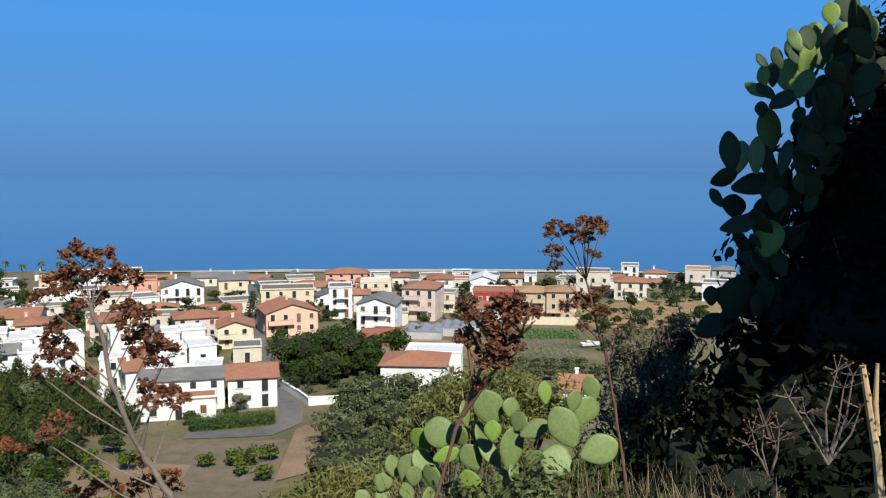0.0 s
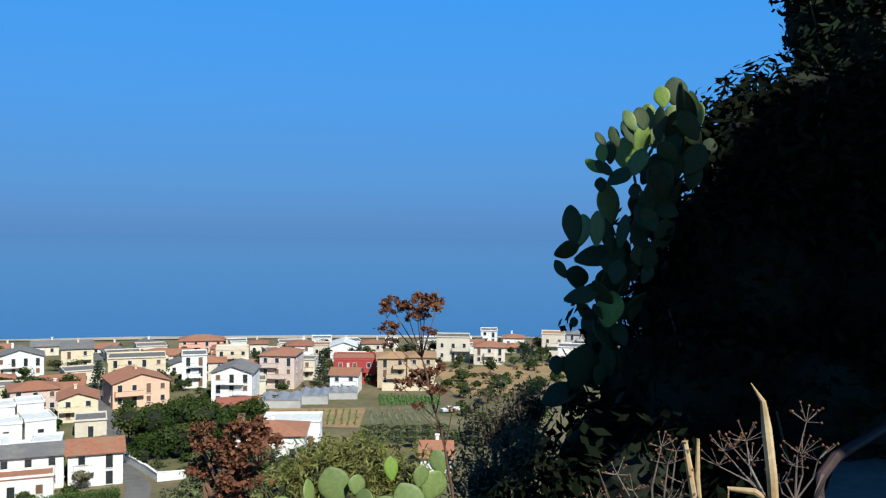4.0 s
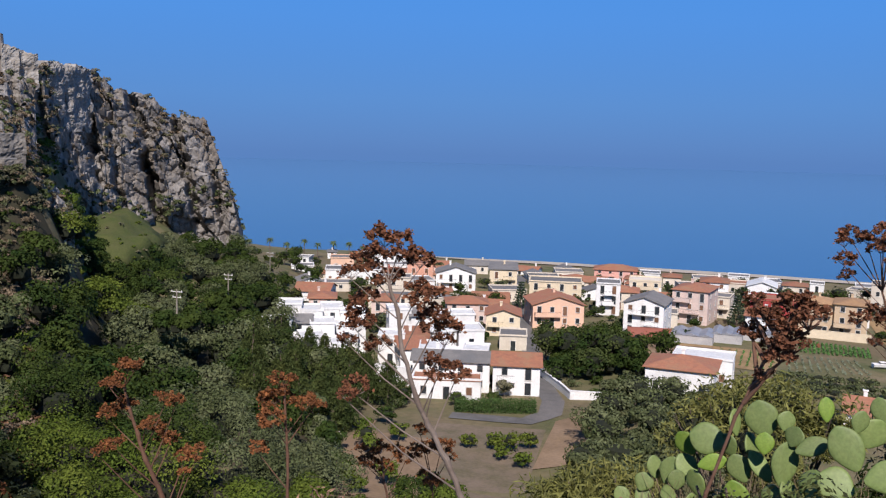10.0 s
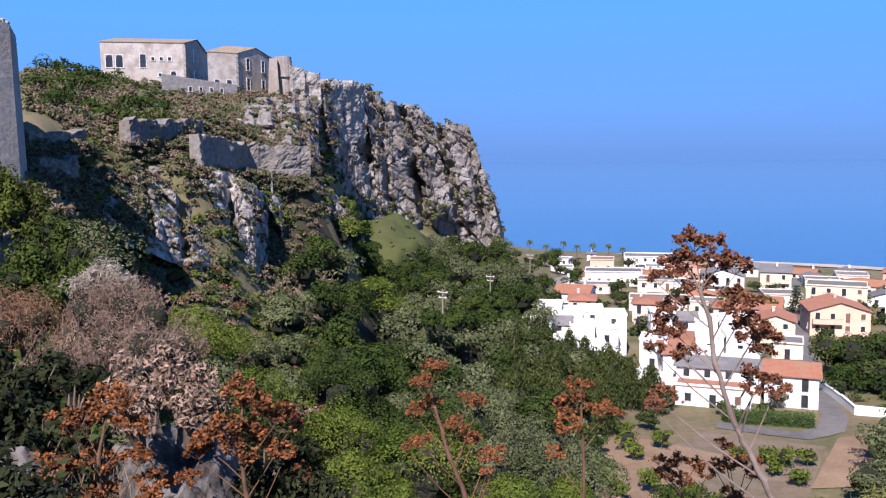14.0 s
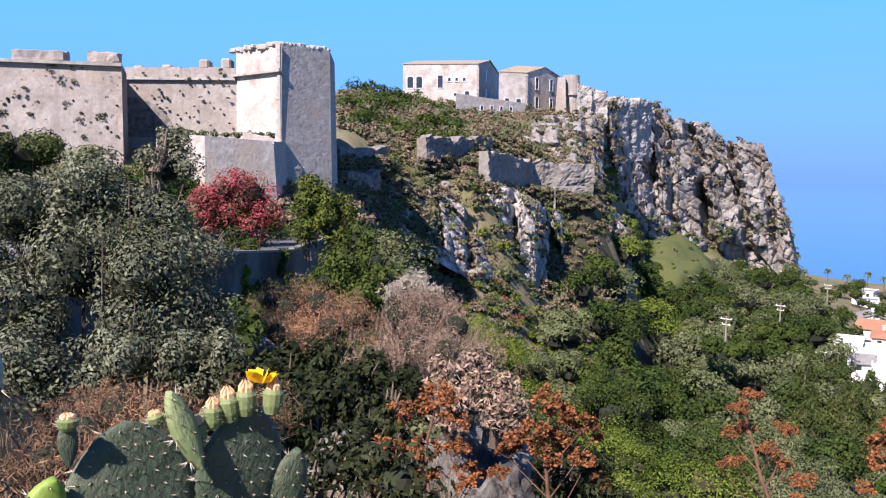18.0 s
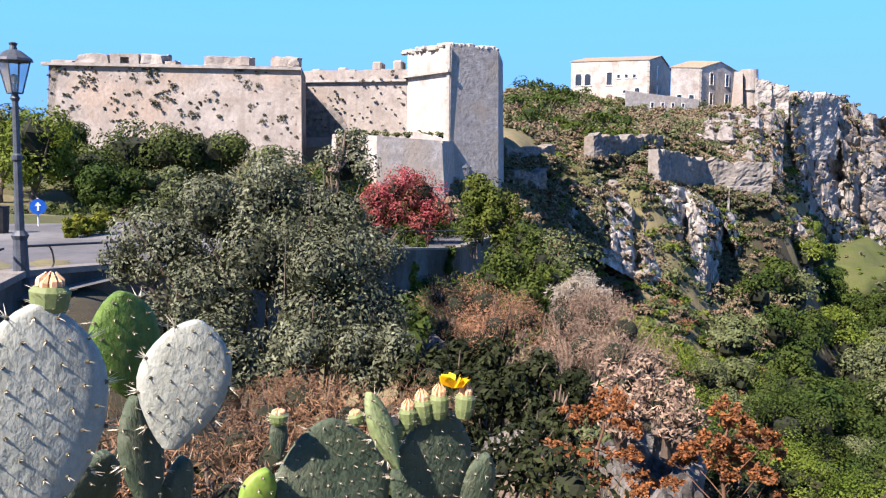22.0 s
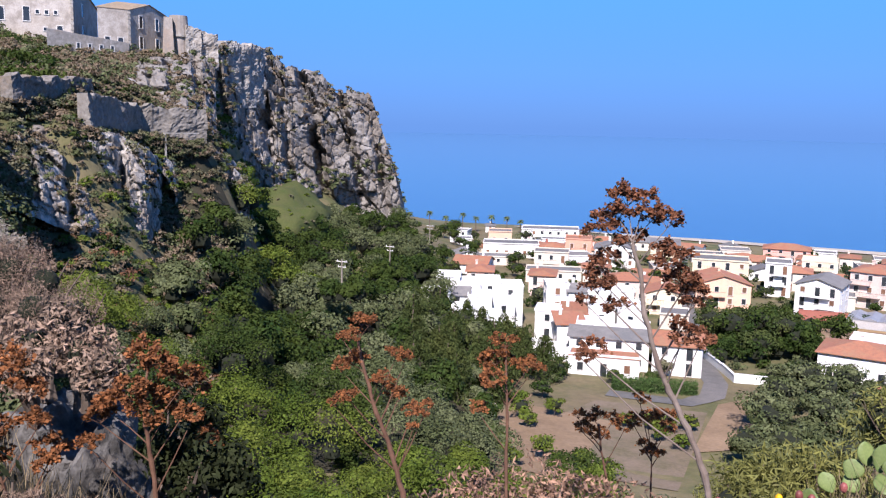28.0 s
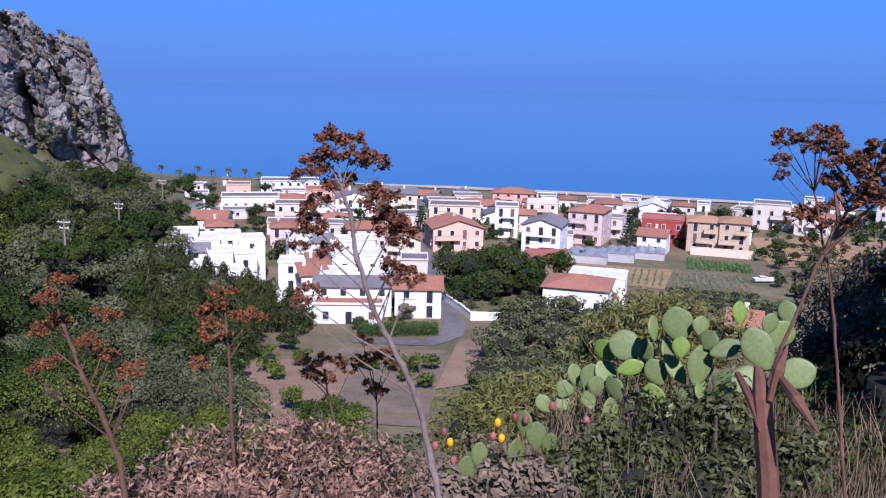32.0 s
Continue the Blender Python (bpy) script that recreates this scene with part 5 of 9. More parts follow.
part("turf", bm, mat("green_turf", (0.05, 0.072, 0.015), (0.08, 0.088, 0.026), 0.35, 0.95, 1.0, 2.0, c=(0.075, 0.08, 0.028)), hill)
hill.children[0].data.polygons.foreach_set("use_smooth", np.full(len(hill.children[0].data.polygons), True))
scrub_side(150, 60, "grey", "tufts of dry grass on the knoll", 36, 41.5, 0.3, 0.8, hill.children[0])
scrub_side(151, 40, "lime", "green bushes on the knoll", 36, 41.5, 0.4, 1.2, hill.children[0])

# scrub heaped against the terrace walls and low growth among the houses
rng_t = random.Random(31)
for sp, lab in (("brown", "dry brown scrub against the terrace walls"), ("grey", "grey-green scrub against the terrace walls"), ("olive", "olive-green scrub against the terrace walls")):
    spots = []
    for az0, az1, d0, d1, e0, e1 in ((54.8, 49.8, 110, 128.5, 0.9, 1.1), (50.4, 47.2, 115.5, 134.8, -0.7, -1.0), (47.3, 43.2, 134.4, 139.6, -1.0, -1.4), (60.4, 56.6, 89.5, 102.6, 0.8, 0.8)):
        for _ in range(30):
            k = rng_t.random()
            p = sight(az0 + (az1 - az0) * k, e0 + (e1 - e0) * k - rng_t.uniform(0, 1.0), d0 + (d1 - d0) * k)
            spots.append((p.x, p.y, p.z, rng_t.uniform(0.6, 1.5)))
    thicket("scrub", lab, sp, spots, 190, 0.16, 7, 0.75, 60, "scrub")


def built_up(a, r, x, y):
    p = Vector((x, y))
    return (any((p - Vector(u).lerp(Vector(v), k / 6)).length < 4 for u, v in zip(STREET, STREET[1:]) for k in range(7)) or (-44 < x < -10 and y < 118)
            or (-10 < x < 34 and 165 < y < 214) or any((p - o.location.xy).length < 5 for o in HOUSES))


HOUSES = [o for o in scene.objects if o.name.startswith("house")]
scrub(41, 170, 3, 30.5, 122, 250, "oak", "dark evergreen shrubs among the houses", 1.0, 2.4, 260, 0.24, built_up, 3.2)
scrub(42, 120, 3, 30.5, 122, 250, "olive", "grey-green shrubs among the houses", 0.9, 2.0, 240, 0.22, built_up, 3.2)
thicket("grove", "dark trees crowded beside the lane", "oak", [(x, y, ground_z(x, y) + 2.2, rng_t.uniform(2.0, 3.4)) for x, y in scatter(51, 22, 4.2, 10.2, 146, 172, 3.2)], 700, 0.26, 9, 0.9, 71)
thicket("grove", "grey-green olives crowded in the grove", "olive", [(x, y, ground_z(x, y) + 1.9, rng_t.uniform(1.6, 2.6)) for x, y in scatter(52, 46, -6.5, 6.6, 92, 142, 3.6)], 800, 0.2, 9, 0.85, 72)
scrub(43, 110, -17, 8, 172, 300, "oak", "dark shrubs in the gardens", 0.8, 1.9, 220, 0.22, built_up, 3.4)
scrub(44, 60, -17, 4, 196, 260, "brown", "dry brown weeds on the open ground", 0.7, 1.6, 200, 0.2, built_up, 3.0)

# plants rooted in the bastion's masonry
spots = []
rng_b = random.Random(8)
WL, WC = Vector(pol(88.8, 78)), Vector(pol(73.5, 74))
WOUT = Vector((-(WC - WL).y, (WC - WL).x)).normalized()
WOUT = -WOUT if WOUT.dot(WL) > 0 else WOUT
for _ in range(64):
    s0, z0 = rng_b.random(), 53.0 - 6.8 * rng_b.random() ** 1.3
    for _ in range(rng_b.choice((1, 1, 2, 3, 5, 8))):
        s, z = s0 + rng_b.gauss(0, 0.02), min(53.0, z0 + rng_b.gauss(0, 0.5))
        if 0.02 < s < 0.98:
            p = WL.lerp(WC, s) + WOUT * (1.7 - 0.153 * (z - 43.5))
            spots.append((p.x, p.y, z, 0.08 + 0.42 * rng_b.random() ** 3))
for _ in range(40):
    p = Vector(pol(72.9, 85.6)).lerp(Vector(pol(66.9, 82.6)), rng_b.random())
    spots.append((p.x, p.y, rng_b.uniform(49, 54.4), rng_b.uniform(0.1, 0.24)))
thicket("wall_plants", "small plants rooted in the bastion masonry", "wallweed", spots, 70, 0.085, 4, 0.8, 9, "plants", 0)
spots = [(*(Vector(pol(71, 74)).lerp(Vector(pol(64.5, 74)), k / 9)), 48.0, rng_b.uniform(0.4, 0.8)) for k in range(10)]
thicket("wall_plants", "dry plants along the outwork's top", "olive", spots, 160, 0.1, 5, 0.6, 10, "plants")


# ---- single trees ----
def tree(x, y, h, r, species, label, kind="round", size=0.3, n=700, name="tree", group="", z=None, variant=0):
    """A tree: tapered trunk with limbs under a crown of leaves."""
    z = ground_z(x, y) if z is None else z
    ob = tagged(new(name), label, "bush" if "bush" in name else "tree", group)
    ob.matrix_world = pose(x, y, z - 0.1, 0, 0, (x * 37 + y * 91) % 360)
    rng = np.random.default_rng(int(abs(x * 17 + y * 29)) + variant)
    th = h * (0.42 if kind == "round" else 0.9)
    bm = bmesh.new()
    k = max(0.05, h * 0.02)
    tube(bm, [(0, 0, 0), (0.1 * r, 0, th * 0.5), (0, 0.08 * r, th)], [k * 1.3, k, k * 0.5], 7)
    part("trunk", bm, BARK, ob)
    if kind == "round":
        for i in range(4):
            bm = bmesh.new()
            a = i * 1.6 + 0.4
            tube(bm, [(0, 0.05 * r, th * (0.6 + 0.1 * i)), (0.35 * r * math.cos(a), 0.35 * r * math.sin(a), th + 0.1 * h), (0.6 * r * math.cos(a), 0.6 * r * math.sin(a), th + 0.25 * h)],
                 [k * 0.5, k * 0.35, k * 0.12], 5)
            part("limb", bm, BARK, ob)
        p, d = cloud(rng, n, 1.0, 13, 1.0)
        p = p * np.array((r, r, (h - th * 0.55) / 2)) + np.array((0, 0, (h + th * 0.55) / 2))
        v, f = leaves(rng, p, size, 0.5, face=d)
    elif kind == "tier":
        q = []
        tiers = max(6, int(h / 0.8))
        for i in range(tiers):
            zz = h * (0.12 + 0.86 * i / tiers)
            rr = r * (1 - 0.82 * i / tiers)
            for j in range(9):
                a = j * 0.7 + i * 1.3
                m = max(4, n // (tiers * 9))
                s = np.sqrt(rng.uniform(0.02, 1, m))
                q.append(np.stack([s * rr * math.cos(a) + rng.normal(0, 0.08, m), s * rr * math.sin(a) + rng.normal(0, 0.08, m),
                                   zz + 0.12 * s * rr + rng.normal(0, 0.06, m)], 1))
        v, f = leaves(rng, np.concatenate(q), size)
    else:
        p = cloud(rng, n, 1.0, 14, 1.0, 0.3, 0.5)[0] * np.array((r, r, h * 0.55)) + np.array((0, 0, h * 0.52))
        v, f = leaves(rng, p, size, 0.25, 0.9)
    crown = child("crown", mesh_of("crown", v, f, FOLIAGE[species]), ob)
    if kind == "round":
        # dark blob in the crown's middle imitates its inner shade
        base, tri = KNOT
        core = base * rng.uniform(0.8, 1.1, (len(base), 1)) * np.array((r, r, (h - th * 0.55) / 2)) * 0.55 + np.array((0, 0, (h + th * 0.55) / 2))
        child("inner_growth", mesh_of("inner_growth", core, tri, CROWN_SHADE), crown)
    return ob


for x, y, h, r in ((-11, 227, 8.5, 2.6), (5, 224, 8.2, 2.6), (-49.5, 224, 8.0, 2.4), (70, 266, 6.5, 2.6), (66, 288, 6.0, 1.6)):
    tree(x, y, h, r, "cypress", "dark tiered conifer beside the houses", "tier", 0.34, 900, "conifer", "village conifers")
for x, y, h, r in ((34, 276, 6.5, 3.8), (76, 268, 5.5, 3.4), (-61, 217, 5, 3.2), (-66, 217, 4.6, 3.0), (-56, 222, 4.8, 3.0), (-71, 224, 4.4, 3.0), (-81, 228, 4.5, 3.2),
                   (-100, 232, 5, 3.4), (-92, 214, 4.5, 3.0), (-110, 222, 5, 3.4), (-35, 228, 4.5, 2.0), (18, 226, 3, 2.4), (-5.7, 197, 2.6, 2.2), (42, 226, 3.6, 3), (50, 214, 4.2, 3.6),
                   (58, 208, 4.0, 4), (-130, 250, 6, 3.8), (-140, 262, 6, 4), (-120, 246, 5, 3.4), (-146, 280, 6, 4), (-134, 290, 5, 3.4), (-155, 300, 5, 3.6), (-60, 196, 3.5, 2.0), (-46, 172, 3.2, 1.8)):
    tree(x, y, h, r, "oak", "rounded evergreen tree between the houses", "round", 0.34, 520, "tree", "village trees")
for i, (x, y, h, r) in enumerate(((-30, 160, 6.5, 3.4), (-25.5, 156, 7, 3.6), (-21.5, 160, 7.2, 3.8), (-17.4, 159, 6.5, 3.4), (-13.5, 164, 6, 3.2), (-9, 167, 6, 2.8), (-26, 167, 6, 3.4),
                                  (-19, 168, 6, 3.2), (-14, 155, 5.5, 3.0), (-20, 150, 5, 3))):
    tree(x, y, h * 1.25, r * 1.25, "oak" if i % 3 else "pine", "tall dark tree beside the lane", "round", 0.3, 1300, "tree", "dark trees by the lane")
for x, y, h, r in ((-12.3, 106, 5, 3.2), (-13, 120, 5, 3.2), (-10.9, 132, 5, 3.4), (-5.6, 132, 5, 3.4), (-2.7, 121, 4.6, 3.2), (-3.4, 108, 4.6, 3.2), (-9.4, 98, 4.6, 3.2), (-7, 113, 5, 3.4),
                   (-8, 124, 5, 3.2), (-14, 112, 4.6, 2.8), (-10, 90, 4.6, 3.0), (-4, 98, 4.6, 3.0), (-13, 96, 4.4, 2.6), (1, 114, 4, 2.6)):
    tree(x, y, h * 1.2, r * 1.25, "olive", "grey-green olive tree of the grove", "round", 0.26, 1400, "olive_tree", "olive grove")
for i in range(22):
    x, y = 11 + (i % 8) * 2.7 + (i // 8) * 0.7, 151 + (i // 8) * 5.5
    tree(x, y, 2.4, 2.0, "olive", "low dark vine-like shrub in a row", "round", 0.24, 260, "orchard_tree", "orchard rows")
for x, y, s in ((-26, 104, 1.0), (-23.6, 104, 1.1), (-21.5, 106, 1.0), (-20.6, 98, 0.9), (-36.6, 82.5, 1.0), (-32.4, 83.8, 1.2), (-27.8, 83.2, 1.0), (-25, 83, 0.9), (-40.5, 97, 1.1),
                (-37.5, 101, 1.1), (-38.5, 94, 0.9), (-23.9, 100, 0.9), (-29.5, 80.5, 0.9), (-33.8, 79, 0.8), (-28.8, 103, 0.8)):
    tree(x, y, 2.7 * s, 1.6 * s, "lime", "young citrus tree in the field", "round", 0.2, 420, "citrus_tree", "citrus trees in the field")
for x, y, h, r in ((-46, 118, 7.5, 3.2), (-49, 96, 7.5, 3.4), (-56, 122, 8.5, 3.6), (-63, 122, 8.5, 3.8), (-63, 108, 8.0, 3.8), (-57, 98, 7.5, 3.4), (-67, 116, 8.5, 3.6), (-70, 126, 8.0, 3.6), (-54.5, 113, 7.5, 3.2), (-52, 118, 7, 3.0), (-58, 108, 7.5, 3.4), (-50.7, 105, 6.5, 2.8), (-49, 111, 6.8, 2.8), (-54, 103, 6.5, 3.0), (-60, 116, 7.5, 3.2), (-46, 103, 5, 2.2), (-52, 124, 8, 3.2), (-57, 129, 8, 3.2), (-62, 131, 8.5, 3.4), (-66.5, 134, 8, 3.2), (-72, 134, 8, 3.4), (-49.5, 119, 7, 2.8)):
    tree(x, y, h, r, "pine", "bushy pine tree at the edge of the valley", "cone", 0.3, 2600, "pine_tree", "pines at the valley edge")
for x, y, h, r, sp in ((-31.5, 132.5, 3.2, 1.7, "grey"), (-37, 124, 2.4, 2.0, "oak"), (-45, 122, 3.2, 2.2, "oak"), (-42.5, 109, 2.8, 2.0, "oak"), (-44, 103.5, 2.4, 1.8, "lime"), (-49, 127, 3, 2, "olive")):
    tree(x, y, h, r, sp, "garden shrub beside the white houses", "round", 0.22, 500, "garden_bush", "garden shrubs")

for k in range(20):
    a, d = 22.8 + 0.36 * k, 133 + (k * 37) % 17
    tree(*pol(a, d), 5.4 + (k * 13) % 5 * 0.5, 2.7 + (k * 7) % 4 * 0.25, ("pine", "oak", "olive")[k % 3], "dark tree before the white terraces", "round", 0.28, 900, "tree", "trees before the terraces")

PALM = mat("palm_fronds", (0.06, 0.09, 0.03), (0.09, 0.11, 0.04), 1.0, 0.8, island=0.3)


def palm(x, y, h):
    ob = tagged(new("palm_tree"), "tall thin palm tree near the shore", "palm", "palms near the shore")
    ob.matrix_world = pose(x, y, ground_z(x, y), 0, 0, (x * 53) % 360)
    bm = bmesh.new()
    tube(bm, [(0, 0, -0.3), (0.1, 0, h * 0.5), (0, 0, h)], [0.22, 0.17, 0.15], 7)
    part("trunk", bm, BARK, ob)
    bm = bmesh.new()
    for i in range(16):
        a, up = i * 2.4, 0.9 - 0.11 * i
        d = Vector((math.cos(a), math.sin(a), 0))
        s = Vector((-d.y, d.x, 0))
        old = None
        for k in range(6):
            t = k / 5
            p = Vector((0, 0, h)) + d * (1.9 * t) + Vector((0, 0, 1.5 * up * t - 1.4 * t * t))
            w = 0.34 * math.sin(math.pi * min(1, t + 0.12)) + 0.02
            now = (bm.verts.new(p + s * w - Vector((0, 0, w * 0.5))), bm.verts.new(p), bm.verts.new(p - s * w - Vector((0, 0, w * 0.5))))
            if old:
                bm.faces.new((old[0], old[1], now[1], now[0]))
                bm.faces.new((old[1], old[2], now[2], now[1]))
            old = now
    part("fronds", bm, PALM, ob)


for x, y, h in ((-165, 297, 6), (-161, 303, 5), (-157, 310, 7), (-152, 312, 6), (-148, 318, 6.5), (-170, 290, 5), (-143, 322, 6), (-137, 322, 5)):
    palm(x, y, h)

# smaller houses and trees that fill the village
TAKEN = [o.location.xy for o in scene.objects if o.name.startswith("house")]
rng_v = random.Random(77)
made = 0
for _ in range(900):
    va, vd = rng_v.uniform(-17, 27), rng_v.uniform(205, 322)
    vp = Vector(pol(va, vd))
    near_lane = any((vp - Vector(q)).length < 7 for q in STREET) or (36 < vp.x < 80 and vp.y < 272) or (-24 < vp.x < 33 and vp.y < 212)
    if near_lane or any((vp - q).length < 11.0 for q in TAKEN) or vd > 338 - abs(va) * 0.5 + 10:
        continue
    TAKEN.append(vp)
    style = rng_v.choice((("flat", "white", "slate", "small white flat-roofed house in the village"), ("hip", "cream", "tile", "small cream house with a tile roof"),
                          ("gable_x", "white", "tile", "white house with a red tile roof"), ("flat", "cream", "slate", "small cream flat-roofed house in the village"),
                          ("hip", "blush", "tile", "pale pink house with a tile roof"), ("gable_y", "white", "slate", "white house with a grey gable roof")))
    st = rng_v.choice((1, 2)) if vd < 255 else 1
    house(vp.x, vp.y, round(bare(*vp), 1), rng_v.uniform(6, 10), rng_v.uniform(7, 10), (1.1 if vd < 270 else 0.6) + 2.4 * st + rng_v.uniform(-0.2, 0.3), va + rng_v.uniform(-14, 14), style[0], style[1], style[2], st, style[3], st > 1)
    made += 1
    if made > 56:
        break
made = 0
for _ in range(900):
    va, vd = rng_v.uniform(-17, 30), rng_v.uniform(172, 325)
    vp = Vector(pol(va, vd))
    if any((vp - q).length < 6.8 for q in TAKEN) or any((vp - Vector(a).lerp(Vector(b), k / 6)).length < 5 for a, b in zip(STREET, STREET[1:]) for k in range(7)) or (-8 < vp.x < 32 and vp.y < 212):
        continue
    TAKEN.append(vp)
    th = rng_v.uniform(2.6, 5.5)
    tree(vp.x, vp.y, th, th * rng_v.uniform(0.5, 0.75), rng_v.choice(("oak", "oak", "olive", "pine")), "small garden tree between the houses", "round", 0.3, 320, "tree", "garden trees")
    made += 1
    if made > 100:
        break

# hedge, walls and garden details round the white houses
HEDGE = mat("clipped_hedge", (0.045, 0.09, 0.02), (0.075, 0.13, 0.028), 2.0, 0.8, island=0.35, trans=0.15)
rng_h = np.random.default_rng(3)
p = np.stack([rng_h.uniform(0, 1, 9000), rng_h.uniform(-1.2, 1.2, 9000), rng_h.uniform(0, 2.0, 9000)], 1)
A, B = np.array((-36.2, 120.8)), np.array((-24.8, 125.2))
q = A + (B - A) * p[:, :1]
nrm = np.array((-(B - A)[1], (B - A)[0])) / np.linalg.norm(B - A)
q = q + nrm * p[:, 1:2]
v, f = leaves(rng_h, np.column_stack([q, p[:, 2] + 6.9]), 0.13)
tagged(new("hedge", mesh_of("hedge", v, f, HEDGE)), "clipped bright green garden hedge", "hedge")
low_wall("white rendered garden wall along the lane", [(-29.7, 151), (-24.4, 141.5), (-21.3, 135.5), (-15.6, 136.5)], 1.3)
low_wall("red-brown terrace wall below the white gabled house", [(-18.6, 195), (-9.2, 196.5)], 2.2, 0.5, WALL["brick"])
low_wall("yellow rendered garden wall before the apartments", [(19.5, 214.5), (34, 212.5)], 1.9, 0.3, WALL["yellow"])
low_wall("long white rendered boundary wall", [(-56, 134.5), (-46, 133)], 3.0)
low_wall("low stone wall beside the field path", [(-37.8, 76), (-41.5, 88), (-44.8, 99)], 0.7, 0.4, CASTLE_GREY)

GLASSHOUSE = mat("grey_sheeting", (0.3, 0.31, 0.33), (0.22, 0.23, 0.25), 0.5, 0.4, 0.1)
for x, y, w, d, h in ((-4.5, 197, 9, 9, 1.9), (2.8, 201, 6.5, 9, 2.1), (9.5, 206, 7, 7, 1.7)):
    gh = tagged(new("greenhouse"), "low grey sheet-covered greenhouse", "greenhouse", "greenhouses")
    gh.matrix_world = pose(x, y, ground_z(x, y), 0, 0, -4)
    bm = bmesh.new()
    box(bm, 0, 0, h / 2, w, d, h)
    part("wall", bm, WALL["grey"], gh)
    bm = bmesh.new()
    for i in range(3):
        cx = -w / 2 + w * (i + 0.5) / 3
        pts = [(-w / 6, h), (0, h + 0.5), (w / 6, h), (w / 6, h - 0.06), (-w / 6, h - 0.06)]
        a = [bm.verts.new((cx + u, -d / 2 - 0.1, zz)) for u, zz in pts]
        b = [bm.verts.new((cx + u, d / 2 + 0.1, zz)) for u, zz in pts]
        for k in range(5):
            bm.faces.new((a[k], a[(k + 1) % 5], b[(k + 1) % 5], b[k]))
        bm.faces.new(a)
        bm.faces.new(b[::-1])
    part("sheeting", bm, GLASSHOUSE, gh)


def crop_rows(label, a, b, c, d, rows, material, size=0.2, n=90):
    """Planted rows between the plan corners a-b (front) and d-c (back)."""
    rng = np.random.default_rng(rows)
    a, b, c, d = (np.array(k, dtype=float) for k in (a, b, c, d))
    V = []
    for i in range(rows):
        k = (i + 0.5) / rows
        p0, p1 = a + (b - a) * k, d + (c - d) * k
        t = rng.uniform(0, 1, (n, 1))
        q = p0 + (p1 - p0) * t + rng.normal(0, 0.12, (n, 2))
        z = np.array([ground_z(*xy) for xy in q])[:, None] + rng.uniform(0.1, 0.5, (n, 1))
        V.append(leaves(rng, np.hstack([q, z]), size)[0])
    v = np.concatenate(V)
    tagged(new("crop_rows", mesh_of("crop_rows", v, np.arange(len(v)).reshape(-1, 4), material)), label, "crops", kind="stuff")


crop_rows("rows of grey-green vegetables in an allotment", (13, 171), (28.5, 174), (27.5, 189), (14, 188), 11, CROPS)
crop_rows("rows of green vegetables in an allotment", (0, 172), (11, 171), (12.5, 188), (1, 189), 8, GARDEN)
crop_rows("dense bright green vegetable bed", (17, 193), (31, 193), (32, 203), (18, 208), 16, GARDEN, 0.3, 120)

WOODPOLE = mat("weathered_pole", (0.28, 0.25, 0.2), (0.2, 0.17, 0.13), 3.0, 0.9)
for az, el, d in ((29.05, -6.6, 225), (31.7, -8.0, 165), (34.9, -9.0, 128)):
    t = sight(az, el, d)
    po = tagged(new("utility_pole"), "pale concrete utility pole with a crossarm", "pole", "utility poles")
    po.location = (t.x, t.y, t.z)
    bm = bmesh.new()
    tube(bm, [(0, 0, -5.5), (0, 0, 0.3)], [0.17, 0.1], 7)
    part("post", bm, WOODPOLE, po)
    for k in range(2):
        bm = bmesh.new()
        box(bm, 0, 0, -0.1 - 0.8 * k, 1.9 - 0.5 * k, 0.1, 0.12)
        for sx in (-0.8, 0, 0.8):
            box(bm, sx * (1 - 0.25 * k), 0, 0.05 - 0.8 * k, 0.08, 0.08, 0.2)
        part("crossarm", bm, FRAME, po)


# ---- the road, its parapet and street furniture ----
EDGE = [(9.5, 12.0), (5.0, 6.6), (2.62, 3.6), (1.05, 1.2), (0.75, -0.6), (0.35, -2.0), (-1.2, -3.2), (-6.0, -2.6), (-15.6, -0.75), (-27, 7.4), (-40.6, 20.0), (-52, 29)]
EDGE_Z = [43.3, 43.3, 43.3, 43.3, 43.3, 43.3, 43.3, 43.25, 43.1, 42.2, 40.7, 40.4]


